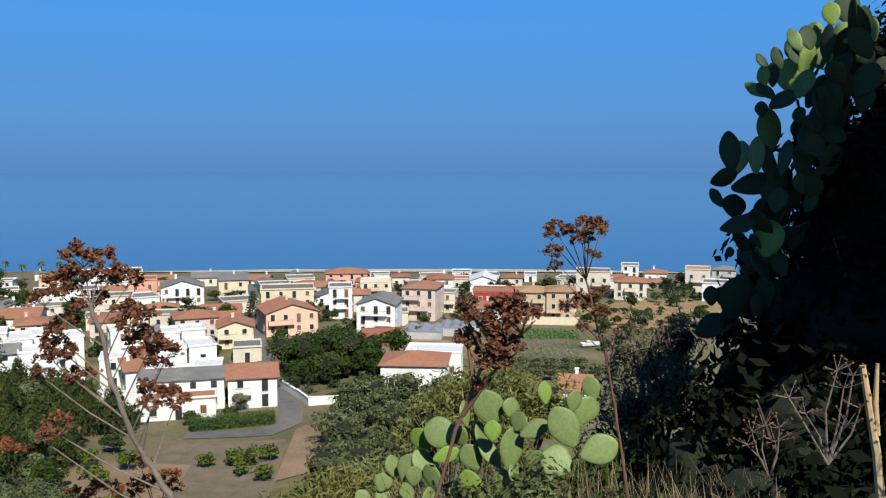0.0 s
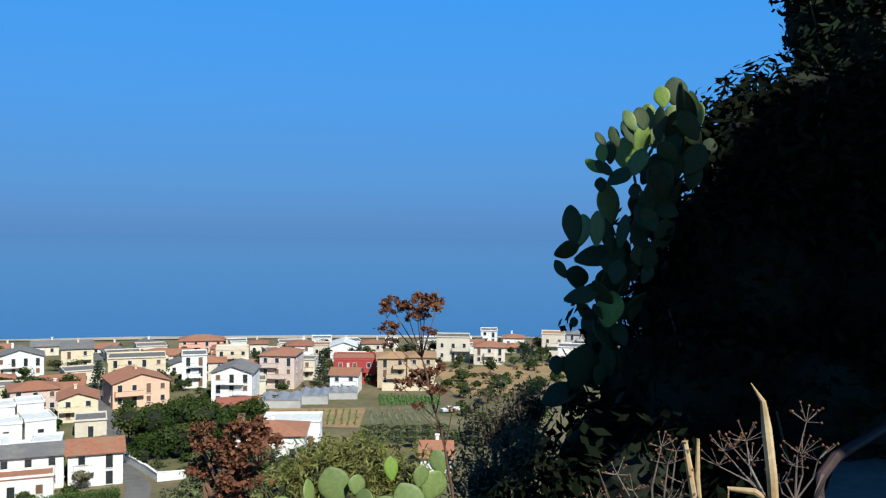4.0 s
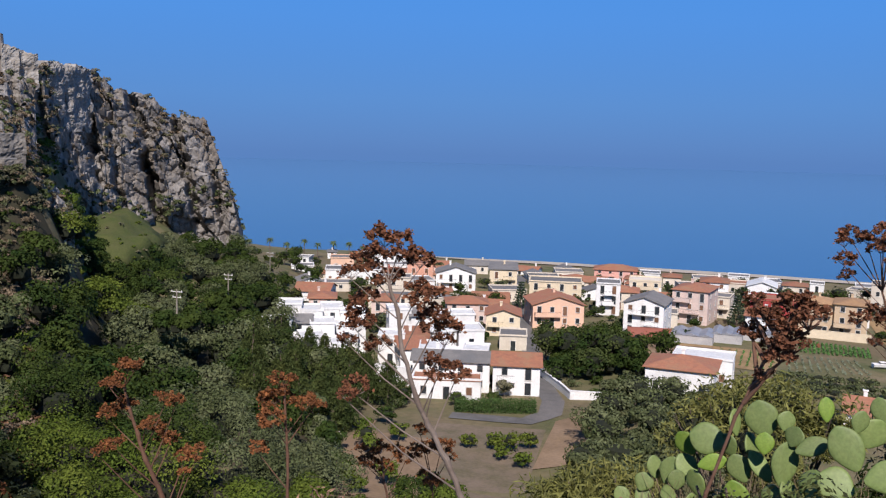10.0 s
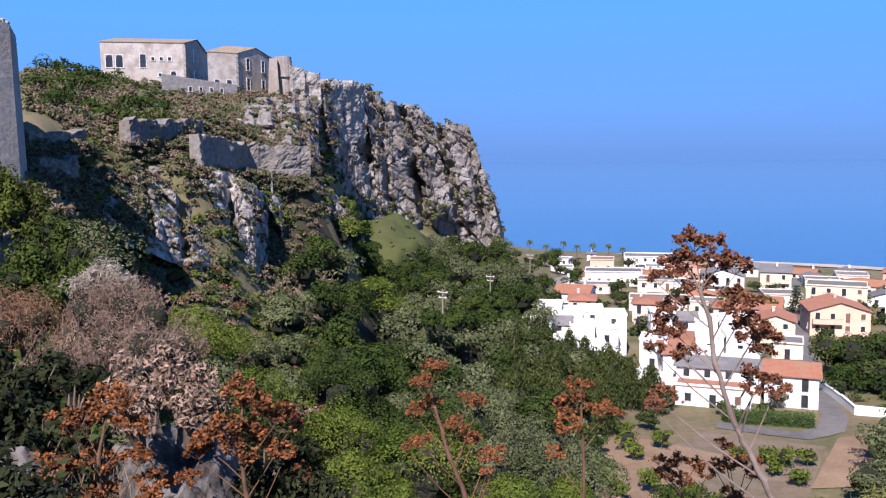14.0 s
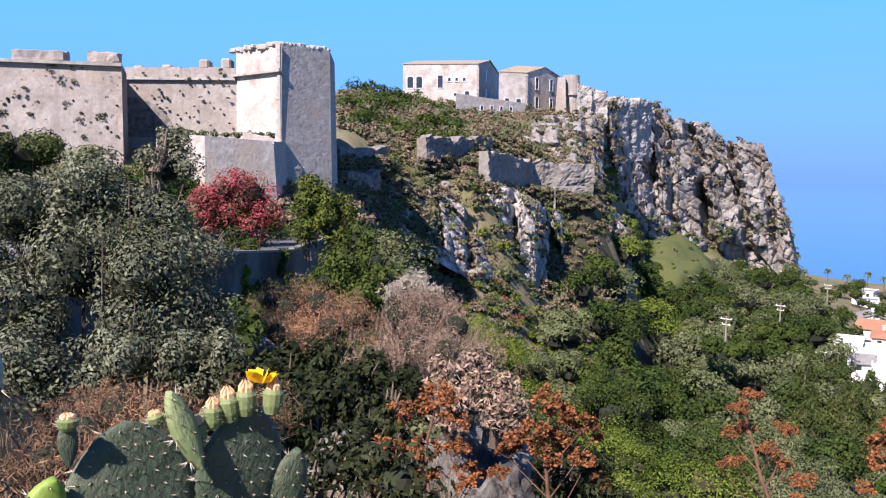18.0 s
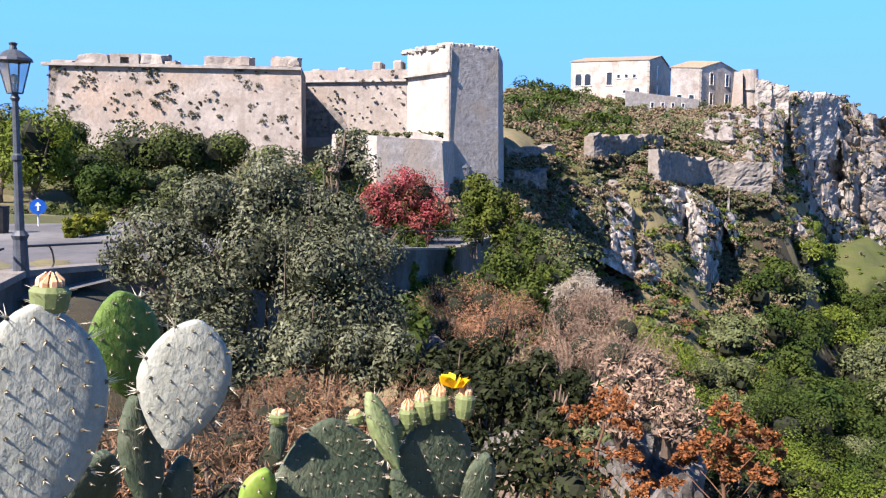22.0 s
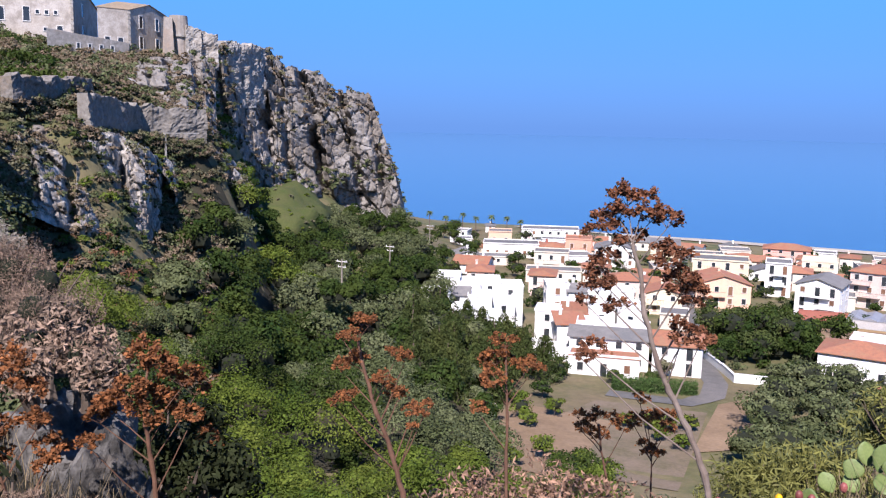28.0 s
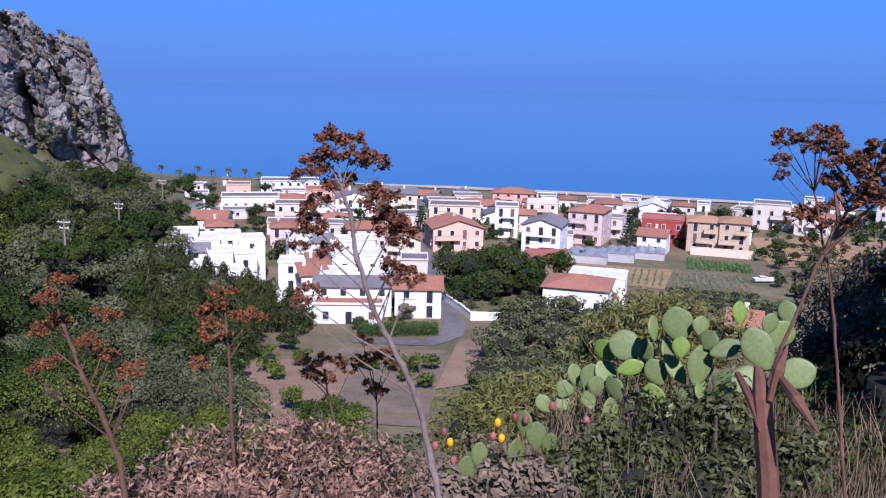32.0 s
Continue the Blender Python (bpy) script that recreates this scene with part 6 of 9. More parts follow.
def build_road():
    """The carriageway on the inner side of the parapet."""
    verts, faces = [], []
    n = 0
    for i in range(len(EDGE)):
        a, b = Vector(EDGE[max(i - 1, 0)]), Vector(EDGE[min(i + 1, len(EDGE) - 1)])
        d = (b - a).normalized()
        s = Vector((-d.y, d.x))
        for w in (0.05, 1.2, 4.0, 7.0):
            p = Vector(EDGE[i]) + s * w
            verts.append((p.x, p.y, EDGE_Z[i] + 0.2 - 0.01 * w))
    for i in range(len(EDGE) - 1):
        for j in range(3):
            k = i * 4 + j
            faces.append((k, k + 1, k + 5, k + 4))
    tagged(new("road", mesh_of("road", verts, faces, ASPHALT, False)), "pale worn asphalt road along the parapet", "road", kind="structure")
    wall = tagged(new("parapet"), "grey concrete parapet and retaining wall of the road", "parapet", kind="structure")
    body, cap = bmesh.new(), bmesh.new()
    for i in range(len(EDGE) - 1):
        a, b = Vector((*EDGE[i], EDGE_Z[i])), Vector((*EDGE[i + 1], EDGE_Z[i + 1]))
        k = max(1, int((b - a).length / 1.6))
        for j in range(k):
            p, q = a.lerp(b, j / k), a.lerp(b, (j + 1) / k)
            d = (q - p).to_2d().normalized()
            side = Vector((-d.y, d.x, 0))
            for bm, half, low, high in ((body, 0.21, -2.95, 0.25), (cap, 0.25, 0.25, 0.35)):
                vs = [bm.verts.new(e + side * sgn * half + Vector((0, 0, z))) for e in (p, q) for z in (low, high) for sgn in (-1, 1)]
                for f in ((0, 1, 3, 2), (4, 6, 7, 5), (0, 2, 6, 4), (1, 5, 7, 3), (2, 3, 7, 6), (0, 4, 5, 1)):
                    bm.faces.new([vs[n] for n in f])
    part("retaining_wall", body, CONCRETE, wall)
    part("coping", cap, mat("worn_coping", (0.24, 0.22, 0.19), (0.15, 0.135, 0.115), 2.0, 0.95, 0.4, 14.0), wall)


build_road()

RUST_IRON = mat("rusty_brown_iron", (0.075, 0.045, 0.04), (0.045, 0.03, 0.028), 12.0, 0.6, 0.3, 40.0, metal=0.2)


def railing(label, a, b, za, zb, hoops, material):
    """A hooped iron handrail on the parapet from a to b: tube rail, curled hoops and posts."""
    ob = tagged(new("railing"), label, "railing", "parapet railings")
    A, B = Vector((*a, za)), Vector((*b, zb))
    bm = bmesh.new()
    tube(bm, [A + Vector((0, 0, 0.62)), B + Vector((0, 0, 0.62))], [0.022, 0.022], 8)
    part("handrail", bm, material, ob)
    d = (B - A).normalized()
    for i in range(hoops):
        c = A.lerp(B, (i + 0.5) / hoops)
        bm = bmesh.new()
        pts = []
        for k in range(13):
            t = math.pi * k / 12
            pts.append(c + d * (0.17 * math.sin(t) * (1 if k < 7 else 0.7)) + Vector((0, 0, 0.31 + 0.31 * math.cos(t))))
        tube(bm, pts, [0.016] * 13, 6)
        part("scroll", bm, material, ob)


railing("brown iron handrail with a curved end on the parapet", (3.3, 4.4), (6.5, 8.5), 43.36, 43.36, 4, RUST_IRON)
railing("dark iron handrail with scrolls on the parapet", (-9.5, -2.0), (-15.4, -0.85), 43.3, 43.2, 4, METAL)
railing("dark iron handrail with scrolls on the parapet", (-15.7, -0.7), (-26, 6.6), 43.2, 42.5, 7, METAL)
railing("dark iron handrail with scrolls on the parapet", (-33, 12.9), (-45, 23.4), 41.95, 40.95, 9, METAL)
hoop = tagged(new("railing_end"), "bent brown iron tube at the end of the handrail", "railing")
bm = bmesh.new()
tube(bm, [(2.51, 3.73, 43.6), (2.5, 3.74, 43.7), (2.5, 3.79, 43.79), (2.55, 3.86, 43.87), (2.7, 3.97, 43.935), (2.95, 4.13, 43.965), (3.3, 4.4, 43.98)], [0.027] * 7, 10)
part("tube", bm, RUST_IRON, hoop)

LAMPGLASS = mat("frosted_lamp_glass", (0.75, 0.74, 0.7), (0.6, 0.6, 0.58), 3.0, 0.25)


lamp_bsdf = LAMPGLASS.node_tree.nodes["Principled BSDF"]
lamp_bsdf.inputs["Transmission Weight"].default_value = 0.92
lamp_bsdf.inputs["IOR"].default_value = 1.05
LAMPIRON = mat("blue_grey_painted_iron", (0.085, 0.1, 0.115), (0.055, 0.062, 0.07), 8.0, 0.5, 0.1, metal=0.2)


def street_lamp(x, y, z, h):
    """A cast-iron lamp post with a square glazed lantern."""
    ob = tagged(new("street_lamp"), "dark iron street lamp with a glazed lantern", "street lamp", "street lamps")
    ob.matrix_world = pose(x, y, z, 0, 0, 25)
    bm = bmesh.new()
    tube(bm, [(0, 0, 0), (0, 0, 0.12), (0, 0, 0.14), (0, 0, 0.75), (0, 0, 0.82), (0, 0, 0.9)], [0.2, 0.2, 0.13, 0.11, 0.14, 0.08], 10)
    part("base", bm, LAMPIRON, ob)
    bm = bmesh.new()
    tube(bm, [(0, 0, 0.88), (0, 0, 2.0), (0, 0, 2.03), (0, 0, 2.1), (0, 0, 2.13), (0, 0, h - 0.85), (0, 0, h - 0.8), (0, 0, h - 0.74)], [0.075, 0.065, 0.09, 0.09, 0.06, 0.05, 0.08, 0.05], 10)
    part("post", bm, LAMPIRON, ob)
    lan = bmesh.new()
    t0, t1 = h - 0.72, h - 0.22
    for i in range(4):
        a = math.pi / 4 + i * math.pi / 2
        b = a + math.pi / 2
        p0, p1 = (0.12 * math.cos(a), 0.12 * math.sin(a), t0), (0.25 * math.cos(a), 0.25 * math.sin(a), t1)
        q1 = (0.25 * math.cos(b), 0.25 * math.sin(b), t1)
        q0 = (0.12 * math.cos(b), 0.12 * math.sin(b), t0)
        tube(lan, [p0, p1], [0.012, 0.012], 5)
        tube(lan, [p1, q1], [0.018, 0.018], 5)
        tube(lan, [p0, q0], [0.012, 0.012], 5)
    lantern = part("lantern_frame", lan, LAMPIRON, ob)
    for i in range(4):
        a = math.pi / 4 + i * math.pi / 2
        b = a + math.pi / 2
        bm = bmesh.new()
        vs = [bm.verts.new(v) for v in ((0.115 * math.cos(a), 0.115 * math.sin(a), t0), (0.115 * math.cos(b), 0.115 * math.sin(b), t0),
                                        (0.24 * math.cos(b), 0.24 * math.sin(b), t1), (0.24 * math.cos(a), 0.24 * math.sin(a), t1))]
        bm.faces.new(vs)
        part("pane", bm, LAMPGLASS, lantern)
    bm = bmesh.new()
    tube(bm, [(0, 0, t1), (0, 0, t1 + 0.04), (0, 0, t1 + 0.16), (0, 0, t1 + 0.18), (0, 0, t1 + 0.24), (0, 0, t1 + 0.28), (0, 0, t1 + 0.3)], [0.29, 0.28, 0.12, 0.06, 0.05, 0.07, 0.02], 12)
    part("cap", bm, LAMPIRON, ob)
    bm = bmesh.new()
    tube(bm, [(0, 0, t0), (0, 0, t0 + 0.14), (0, 0, t0 + 0.16), (0, 0, t0 + 0.26), (0, 0, t0 + 0.3)], [0.03, 0.03, 0.05, 0.06, 0.02], 10)
    part("bulb", bm, FRAME, ob, "white lamp bulb in a holder")


street_lamp(-15.5, -0.6, 43.2, 3.8)
street_lamp(*pol(63.0, 50.4), 41.2, 4.25)

# road sign, bin and kerb by the far bend
SIGNBLUE = mat("sign_blue", (0.01, 0.12, 0.5), (0.01, 0.1, 0.42), 3.0, 0.4)
SIGNWHITE = mat("sign_white", (0.85, 0.85, 0.85), (0.8, 0.8, 0.8), 3.0, 0.4)
sg = tagged(new("road_sign"), "round blue road sign with a white arrow on a post", "road sign")
c = sight(89.96, -2.2, 33)
gz = 43.05
sg.matrix_world = look((c.x, c.y, c.z), (0, 0, c.z))
bm = bmesh.new()
bmesh.ops.create_cone(bm, cap_ends=True, segments=24, radius1=0.27, radius2=0.27, depth=0.03)
part("disc", bm, SIGNBLUE, sg)
bm = bmesh.new()
box(bm, 0, -0.04, -0.02, 0.06, 0.2, 0.012)
vs = [bm.verts.new(v) for v in ((-0.11, 0.03, -0.022), (0.11, 0.03, -0.022), (0.0, 0.17, -0.022))]
bm.faces.new(vs)
part("arrow", bm, SIGNWHITE, sg)
bm = bmesh.new()
tube(bm, [(0, 0.3, 0.05), (0, -(c.z - gz) - 0.6, 0.05)], [0.03, 0.03], 6)
part("post", bm, FRAME, sg)
bn = tagged(new("litter_bin"), "dark round litter bin beside the road", "bin")
bp = sight(92.07, -3.1, 30)
bn.location = (bp.x, bp.y, 43.06)
bm = bmesh.new()
tube(bm, [(0, 0, 0), (0, 0, 0.1), (0, 0, 0.8), (0, 0, 0.84)], [0.2, 0.22, 0.26, 0.28], 12)
part("body", bm, METAL, bn)
low_wall("low pale kerb round a planted island", [pol(88.6, 30), pol(86.5, 27), pol(84.5, 30)], 0.18, 0.25, CONCRETE, "kerb")

TURFBUSH = [(88.4, -3.45, 27.5, 0.4), (87.8, -3.3, 28, 0.45), (87.2, -3.25, 28.5, 0.45), (86.6, -3.2, 29, 0.45)]

# trees and shrubs by the fort
for az, d, h, r, sp, lab in ((89.6, 52, 6.6, 2.7, "lime", "light green weeping tree beside the road"), (91.5, 55, 6.5, 2.8, "olive", "grey-green tree beside the road"),
                             (86.6, 55, 4.4, 2.5, "pine", "dark spreading tree below the bastion"), (84.0, 58, 4.8, 2.8, "pine", "dark spreading tree below the bastion"), (81.5, 57, 4.8, 2.9, "pine", "dark spreading tree below the bastion"),
                             (79.0, 58, 4.4, 2.7, "pine", "dark spreading tree below the bastion"), (88.2, 60, 4.6, 2.4, "pine", "dark spreading tree below the bastion"), (85.3, 50, 3.4, 2.2, "oak", "low dark tree below the bastion"),
                             (76.0, 56, 4.0, 2.6, "olive", "grey-green tree below the bastion"), (72.5, 56, 3.8, 2.4, "oak", "dark tree below the bastion"), (82.0, 50, 3.2, 2.3, "olive", "low grey-green tree below the bastion")):
    tree(*pol(az, d), h + 0.9, r, sp, lab, "round", 0.12, 5200, "tree", "trees below the bastion", ground_z(*pol(az, d)) - 1.0)


def bush(label, species, spots, n, size, seed, stems=True, category="bush", name="bush", aspect=0.45, core=0.33):
    """A leafy shrub: several lobes of leaves on woody stems that start from one root. spots: (x, y, z, radius)."""
    ob = tagged(new(name), label, category)
    rng = np.random.default_rng(seed)
    x0 = sum(s[0] for s in spots) / len(spots)
    y0 = sum(s[1] for s in spots) / len(spots)
    z0 = ground_z(x0, y0)
    V = []
    tot = sum(s[3] ** 2 for s in spots)
    for x, y, z, r in spots:
        p, d = cloud(rng, int(n * r * r / tot), r, 16, 0.95, 0.45)
        V.append(leaves(rng, p + np.array((x, y, z)), size, aspect, face=d if aspect > 0.3 else None)[0])
    v = np.concatenate(V)
    child("foliage", mesh_of("foliage", v, np.arange(len(v)).reshape(-1, 4), FOLIAGE[species]), ob)
    if stems:
        bm = bmesh.new()
        rr = random.Random(seed)
        for x, y, z, r in spots:
            for k in range(5):
                e = Vector((x, y, z)) + Vector((rr.uniform(-1, 1), rr.uniform(-1, 1), rr.uniform(-0.2, 0.8))) * r * 0.75
                s = Vector((x + 0.3 * (x0 - x) + rr.uniform(-0.2, 0.2) * r, y + 0.3 * (y0 - y) + rr.uniform(-0.2, 0.2) * r, max(z0 - 0.1, z - 1.5 * r)))
                m = s.lerp(e, 0.5) + Vector((rr.uniform(-0.1, 0.1), rr.uniform(-0.1, 0.1), 0)) * r
                tube(bm, [s, m, e], [0.03 + 0.008 * r, 0.02, 0.006], 5)
        tagged(part("woody_frame", bm, BARK, ob), kind="stuff")
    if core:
        # dark balls in the lobes imitate the shrub's inner shade
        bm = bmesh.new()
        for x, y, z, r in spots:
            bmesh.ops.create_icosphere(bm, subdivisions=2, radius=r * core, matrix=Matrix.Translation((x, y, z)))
        tagged(part("inner_growth", bm, CROWN_SHADE, ob, "dark balls for the shade inside"), kind="stuff")
    return ob


def at_eye(az, el, d, r):
    p = sight(az, el, d)
    return (p.x, p.y, p.z, r)


bush("low green clipped bush on the island kerb", "yellow", [at_eye(*q) for q in TURFBUSH], 5000, 0.06, 37, False)
FOLIAGE["silver"] = mat("grey_green_leaves", (0.14, 0.148, 0.09), (0.06, 0.068, 0.034), 1.5, 0.6, island=0.6, trans=0.1, spec=0.2)
# near-black leaves for masses that stand in for shade on the bank
FOLIAGE["gloom"] = mat("shade_dark_small_leaves", (0.015, 0.021, 0.008), (0.03, 0.036, 0.013), 1.5, 0.7, island=0.45, trans=0.1, spec=0.1)
bush("large grey-green evergreen shrub below the parapet", "silver",
     [at_eye(84.5, -4.2, 11.5, 0.75), at_eye(81.5, -2.4, 11.8, 0.85), at_eye(78, -1.2, 12, 0.85), at_eye(79, -5.5, 11.2, 1.0), at_eye(74.5, -2.2, 12, 0.8), at_eye(73, 0.6, 12.4, 0.5),
      at_eye(72.6, 2.4, 12.6, 0.3), at_eye(75, -6.5, 11, 1.0), at_eye(72, -5.0, 12, 0.6), at_eye(82, -7.5, 10.8, 0.7), at_eye(76.5, -9.5, 10.6, 0.8), at_eye(71.5, -9.0, 11, 0.6), at_eye(87, -5.2, 11.8, 0.4),
      at_eye(73, -12, 9.5, 0.5), at_eye(78, -12, 9.5, 0.6), at_eye(85, -9, 10.5, 0.5), at_eye(70.5, -12, 9.5, 0.5), at_eye(82, -11.5, 9.5, 0.6)],
     82000, 0.031, 41, core=0.36)
patch("verge", "shaded green verge below the bastion", mat("shaded_lawn", (0.06, 0.07, 0.02), (0.09, 0.085, 0.035), 0.5, 0.98, 0.6, 4.0), [pol(97, 34), pol(97, 66), pol(76, 66), pol(79, 38)], 0.06)


def forecourt():
    """The open asphalt below the bastion, level with the road behind the parapet."""
    verts, faces, n = [], [], 24
    corner = [Vector(pol(a, d)) for a, d in ((104, 12.5), (104, 35.5), (78, 35.5), (79, 22), (90.5, 15.4))]
    inner = [corner[0].lerp(corner[4], 2 * k / n) if k <= n // 2 else corner[4].lerp(corner[3], 2 * k / n - 1) for k in range(n + 1)]
    outer = [corner[1].lerp(corner[2], k / n) for k in range(n + 1)]
    for a, b in zip(inner, outer):
        for k in range(n + 1):
            p = a.lerp(b, k / n)
            verts.append((p.x, p.y, max(bare(p.x, p.y) + 0.08, 43.06)))
    for i in range(n):
        for j in range(n):
            k = i * (n + 1) + j
            faces.append((k, k + 1, k + n + 2, k + n + 1))
    tagged(new("road", mesh_of("road", verts, faces, mat("pale_worn_asphalt", (0.12, 0.118, 0.115), (0.085, 0.084, 0.082), 0.5, 0.95, 0.3, 20.0, c=(0.2, 0.195, 0.185)), True)), "worn asphalt forecourt below the bastion", "road", kind="structure")


forecourt()
bush("dark hedge of oleander along the road", "pine", [at_eye(84 + 1.6 * k, -3.1 - 0.15 * (k % 3), 44 + k % 4, 1.35) for k in range(8)], 9000, 0.13, 40)
bush("bougainvillea in red flower behind the railing", "magenta",
     [at_eye(69.0, -1.7, 50, 1.3), at_eye(67.6, -1.1, 50, 1.6), at_eye(65.8, -1.4, 50, 1.6), at_eye(64.9, -2.4, 50, 1.4), at_eye(67.8, -2.9, 50, 1.5), at_eye(66.0, -3.4, 50, 1.5), at_eye(69.2, -3.2, 50, 1.2)], 13000, 0.085, 42, False)
bush("dark green leaves among the red flowers", "oak", [at_eye(68.4, -2.6, 50.4, 1.3), at_eye(66.6, -2.2, 50.4, 1.4), at_eye(65.0, -3.2, 50.4, 1.3), at_eye(67.2, -4.0, 49.8, 1.3)], 5000, 0.09, 38, False)
FOLIAGE["laurel"] = mat("laurel_leaves", (0.045, 0.066, 0.011), (0.085, 0.1, 0.016), 0.6, 0.7, island=0.4, trans=0.12, spec=0.1)
bush("rounded green shrub at the end of the railing", "laurel",
     [at_eye(62.0, -0.9, 45, 1.2), at_eye(61.0, -2.0, 45, 1.4), at_eye(62.6, -2.4, 45, 1.3), at_eye(61.2, -3.5, 44, 1.3), at_eye(62.8, -3.8, 44, 1.0), at_eye(60.0, -2.6, 45, 1.0)], 7500, 0.11, 43)
bush("dark shady shrub on the bank", "oak",
     [at_eye(59.4, -4.6, 44, 1.5), at_eye(58.2, -5.8, 43, 1.5), at_eye(60.2, -6.2, 42, 1.6), at_eye(57.4, -7.2, 41, 1.4), at_eye(61.4, -7.2, 41, 1.4), at_eye(59, -8, 40, 1.5), at_eye(63.2, -7.6, 41, 1.1)], 9000, 0.11, 44)
bush("dark green shrubs behind the bougainvillea", "oak",
     [at_eye(70.5, -3.2, 49, 1.6), at_eye(71.5, -1.6, 52, 1.6), at_eye(70.2, -1.0, 54, 1.2)], 4200, 0.12, 45)
bush("dark leafy shrubs hanging over the retaining wall", "oak",
     [at_eye(66.4, -8.4, 36, 0.75), at_eye(63.2, -8.2, 36, 0.75), at_eye(66.2, -5.0, 43.5, 0.7), at_eye(68.0, -5.2, 43.5, 0.8), at_eye(70.0, -5.0, 43.5, 0.8), at_eye(64.4, -5.4, 43.5, 0.6), at_eye(64.6, -6.2, 43, 0.9), at_eye(69.4, -6.2, 42, 1.2), at_eye(70.8, -6.8, 41, 1.2), at_eye(68.2, -7.6, 40, 1.0), at_eye(65.6, -8.0, 39, 1.1), at_eye(63.4, -8.4, 38, 1.1), at_eye(67, -8.8, 37, 1.0), at_eye(72, -5.2, 44, 0.9)], 13000, 0.09, 39)
bush("sprawling green shrub under the parapet", "yellow",
     [at_eye(67.2, -6.6, 38, 0.7), at_eye(66.8, -7.6, 38, 0.6)], 2200, 0.1, 46)

FOLIAGE["russet"] = mat("russet_dry_leaves", (0.36, 0.185, 0.108), (0.22, 0.135, 0.085), 1.2, 0.9, island=0.5, trans=0.12, spec=0.05)
FOLIAGE["chestnut"] = mat("dark_dry_twigs", (0.24, 0.135, 0.075), (0.12, 0.075, 0.047), 1.2, 0.9, island=0.5, spec=0.05)
FOLIAGE["mauve"] = mat("bleached_dry_twigs", (0.3, 0.205, 0.145), (0.17, 0.125, 0.092), 1.2, 0.9, island=0.5, spec=0.05)
FOLIAGE["ash"] = mat("pale_wormwood", (0.36, 0.32, 0.25), (0.25, 0.21, 0.17), 1.5, 0.9, island=0.35)
bush("dry russet shrub on the bank below the parapet", "russet",
     [at_eye(65.2, -8.6, 13.5, 0.55), at_eye(63.5, -8.4, 13.5, 0.6), at_eye(66.2, -10.3, 12.6, 0.5), at_eye(62.8, -10.2, 12.5, 0.6), at_eye(60.8, -9.6, 13, 0.55), at_eye(64.3, -11, 12, 0.5), at_eye(58.9, -10.6, 12.4, 0.5), at_eye(66.5, -8.2, 13.8, 0.4)], 24000, 0.027, 47, aspect=0.12)
bush("bleached dead shrub on the edge of the bank", "mauve",
     [at_eye(58.2, -9.3, 12, 0.55), at_eye(56.0, -9.2, 12, 0.55), at_eye(54.2, -10.0, 11.6, 0.5), at_eye(57.2, -11.2, 11, 0.5), at_eye(55, -11.6, 10.6, 0.5), at_eye(60, -12, 10.5, 0.5), at_eye(52.8, -12, 10, 0.4)], 24000, 0.027, 48, aspect=0.11)
bush("pale wormwood shrub with upright stems", "ash",
     [at_eye(57.4, -7.4, 12.4, 0.34), at_eye(56.2, -7.8, 12.4, 0.32), at_eye(58.4, -8.2, 12.2, 0.3)], 5200, 0.04, 49, aspect=0.12)
bush("dry brown grass and twigs on the bank", "chestnut",
     [at_eye(78.5, -14.5, 6.5, 0.45), at_eye(75.5, -16.0, 6.0, 0.45), at_eye(81, -15.5, 6, 0.4), at_eye(73, -17.5, 5.2, 0.4), at_eye(84, -17, 5, 0.4), at_eye(70, -15.5, 7, 0.45)], 18000, 0.032, 50, aspect=0.08)
bush("low shrub darkened for the shaded rocks", "gloom",
     [at_eye(66.5, -12.4, 9.5, 0.4), at_eye(64.0, -12.8, 9.2, 0.4), at_eye(61.2, -13.0, 9, 0.35), at_eye(68.5, -13.5, 8.6, 0.45), at_eye(66, -15, 8, 0.4), at_eye(63.5, -14.6, 8.2, 0.35)], 8000, 0.045, 51)
bush("straw-coloured dry flower heads on the rock", "mauve",
     [at_eye(54.2, -12.6, 7.6, 0.26), at_eye(55.6, -13.6, 7.2, 0.3), at_eye(53.2, -14.4, 7.0, 0.3), at_eye(56.5, -15.2, 6.6, 0.28), at_eye(52.2, -15.6, 6.4, 0.22)], 5200, 0.03, 52, aspect=0.3)
# added dark brush takes the place of a slope in shade
bush("near-black brush standing in for the shaded slope", "gloom",
     [at_eye(48.4, -21, 5.6, 0.3), at_eye(47.0, -19.5, 6.2, 0.3), at_eye(46, -22.5, 5.2, 0.32), at_eye(66.5, -18.5, 7.2, 0.3)], 5000, 0.03, 53, aspect=0.4)
bush("straw-coloured dry grass tufts on the bank", "mauve",
     [at_eye(61.5, -23.5, 4.6, 0.2), at_eye(58.4, -23.2, 4.7, 0.22), at_eye(55.6, -24.5, 4.4, 0.2), at_eye(64, -23.5, 4.4, 0.22)], 12000, 0.03, 55, aspect=0.07)


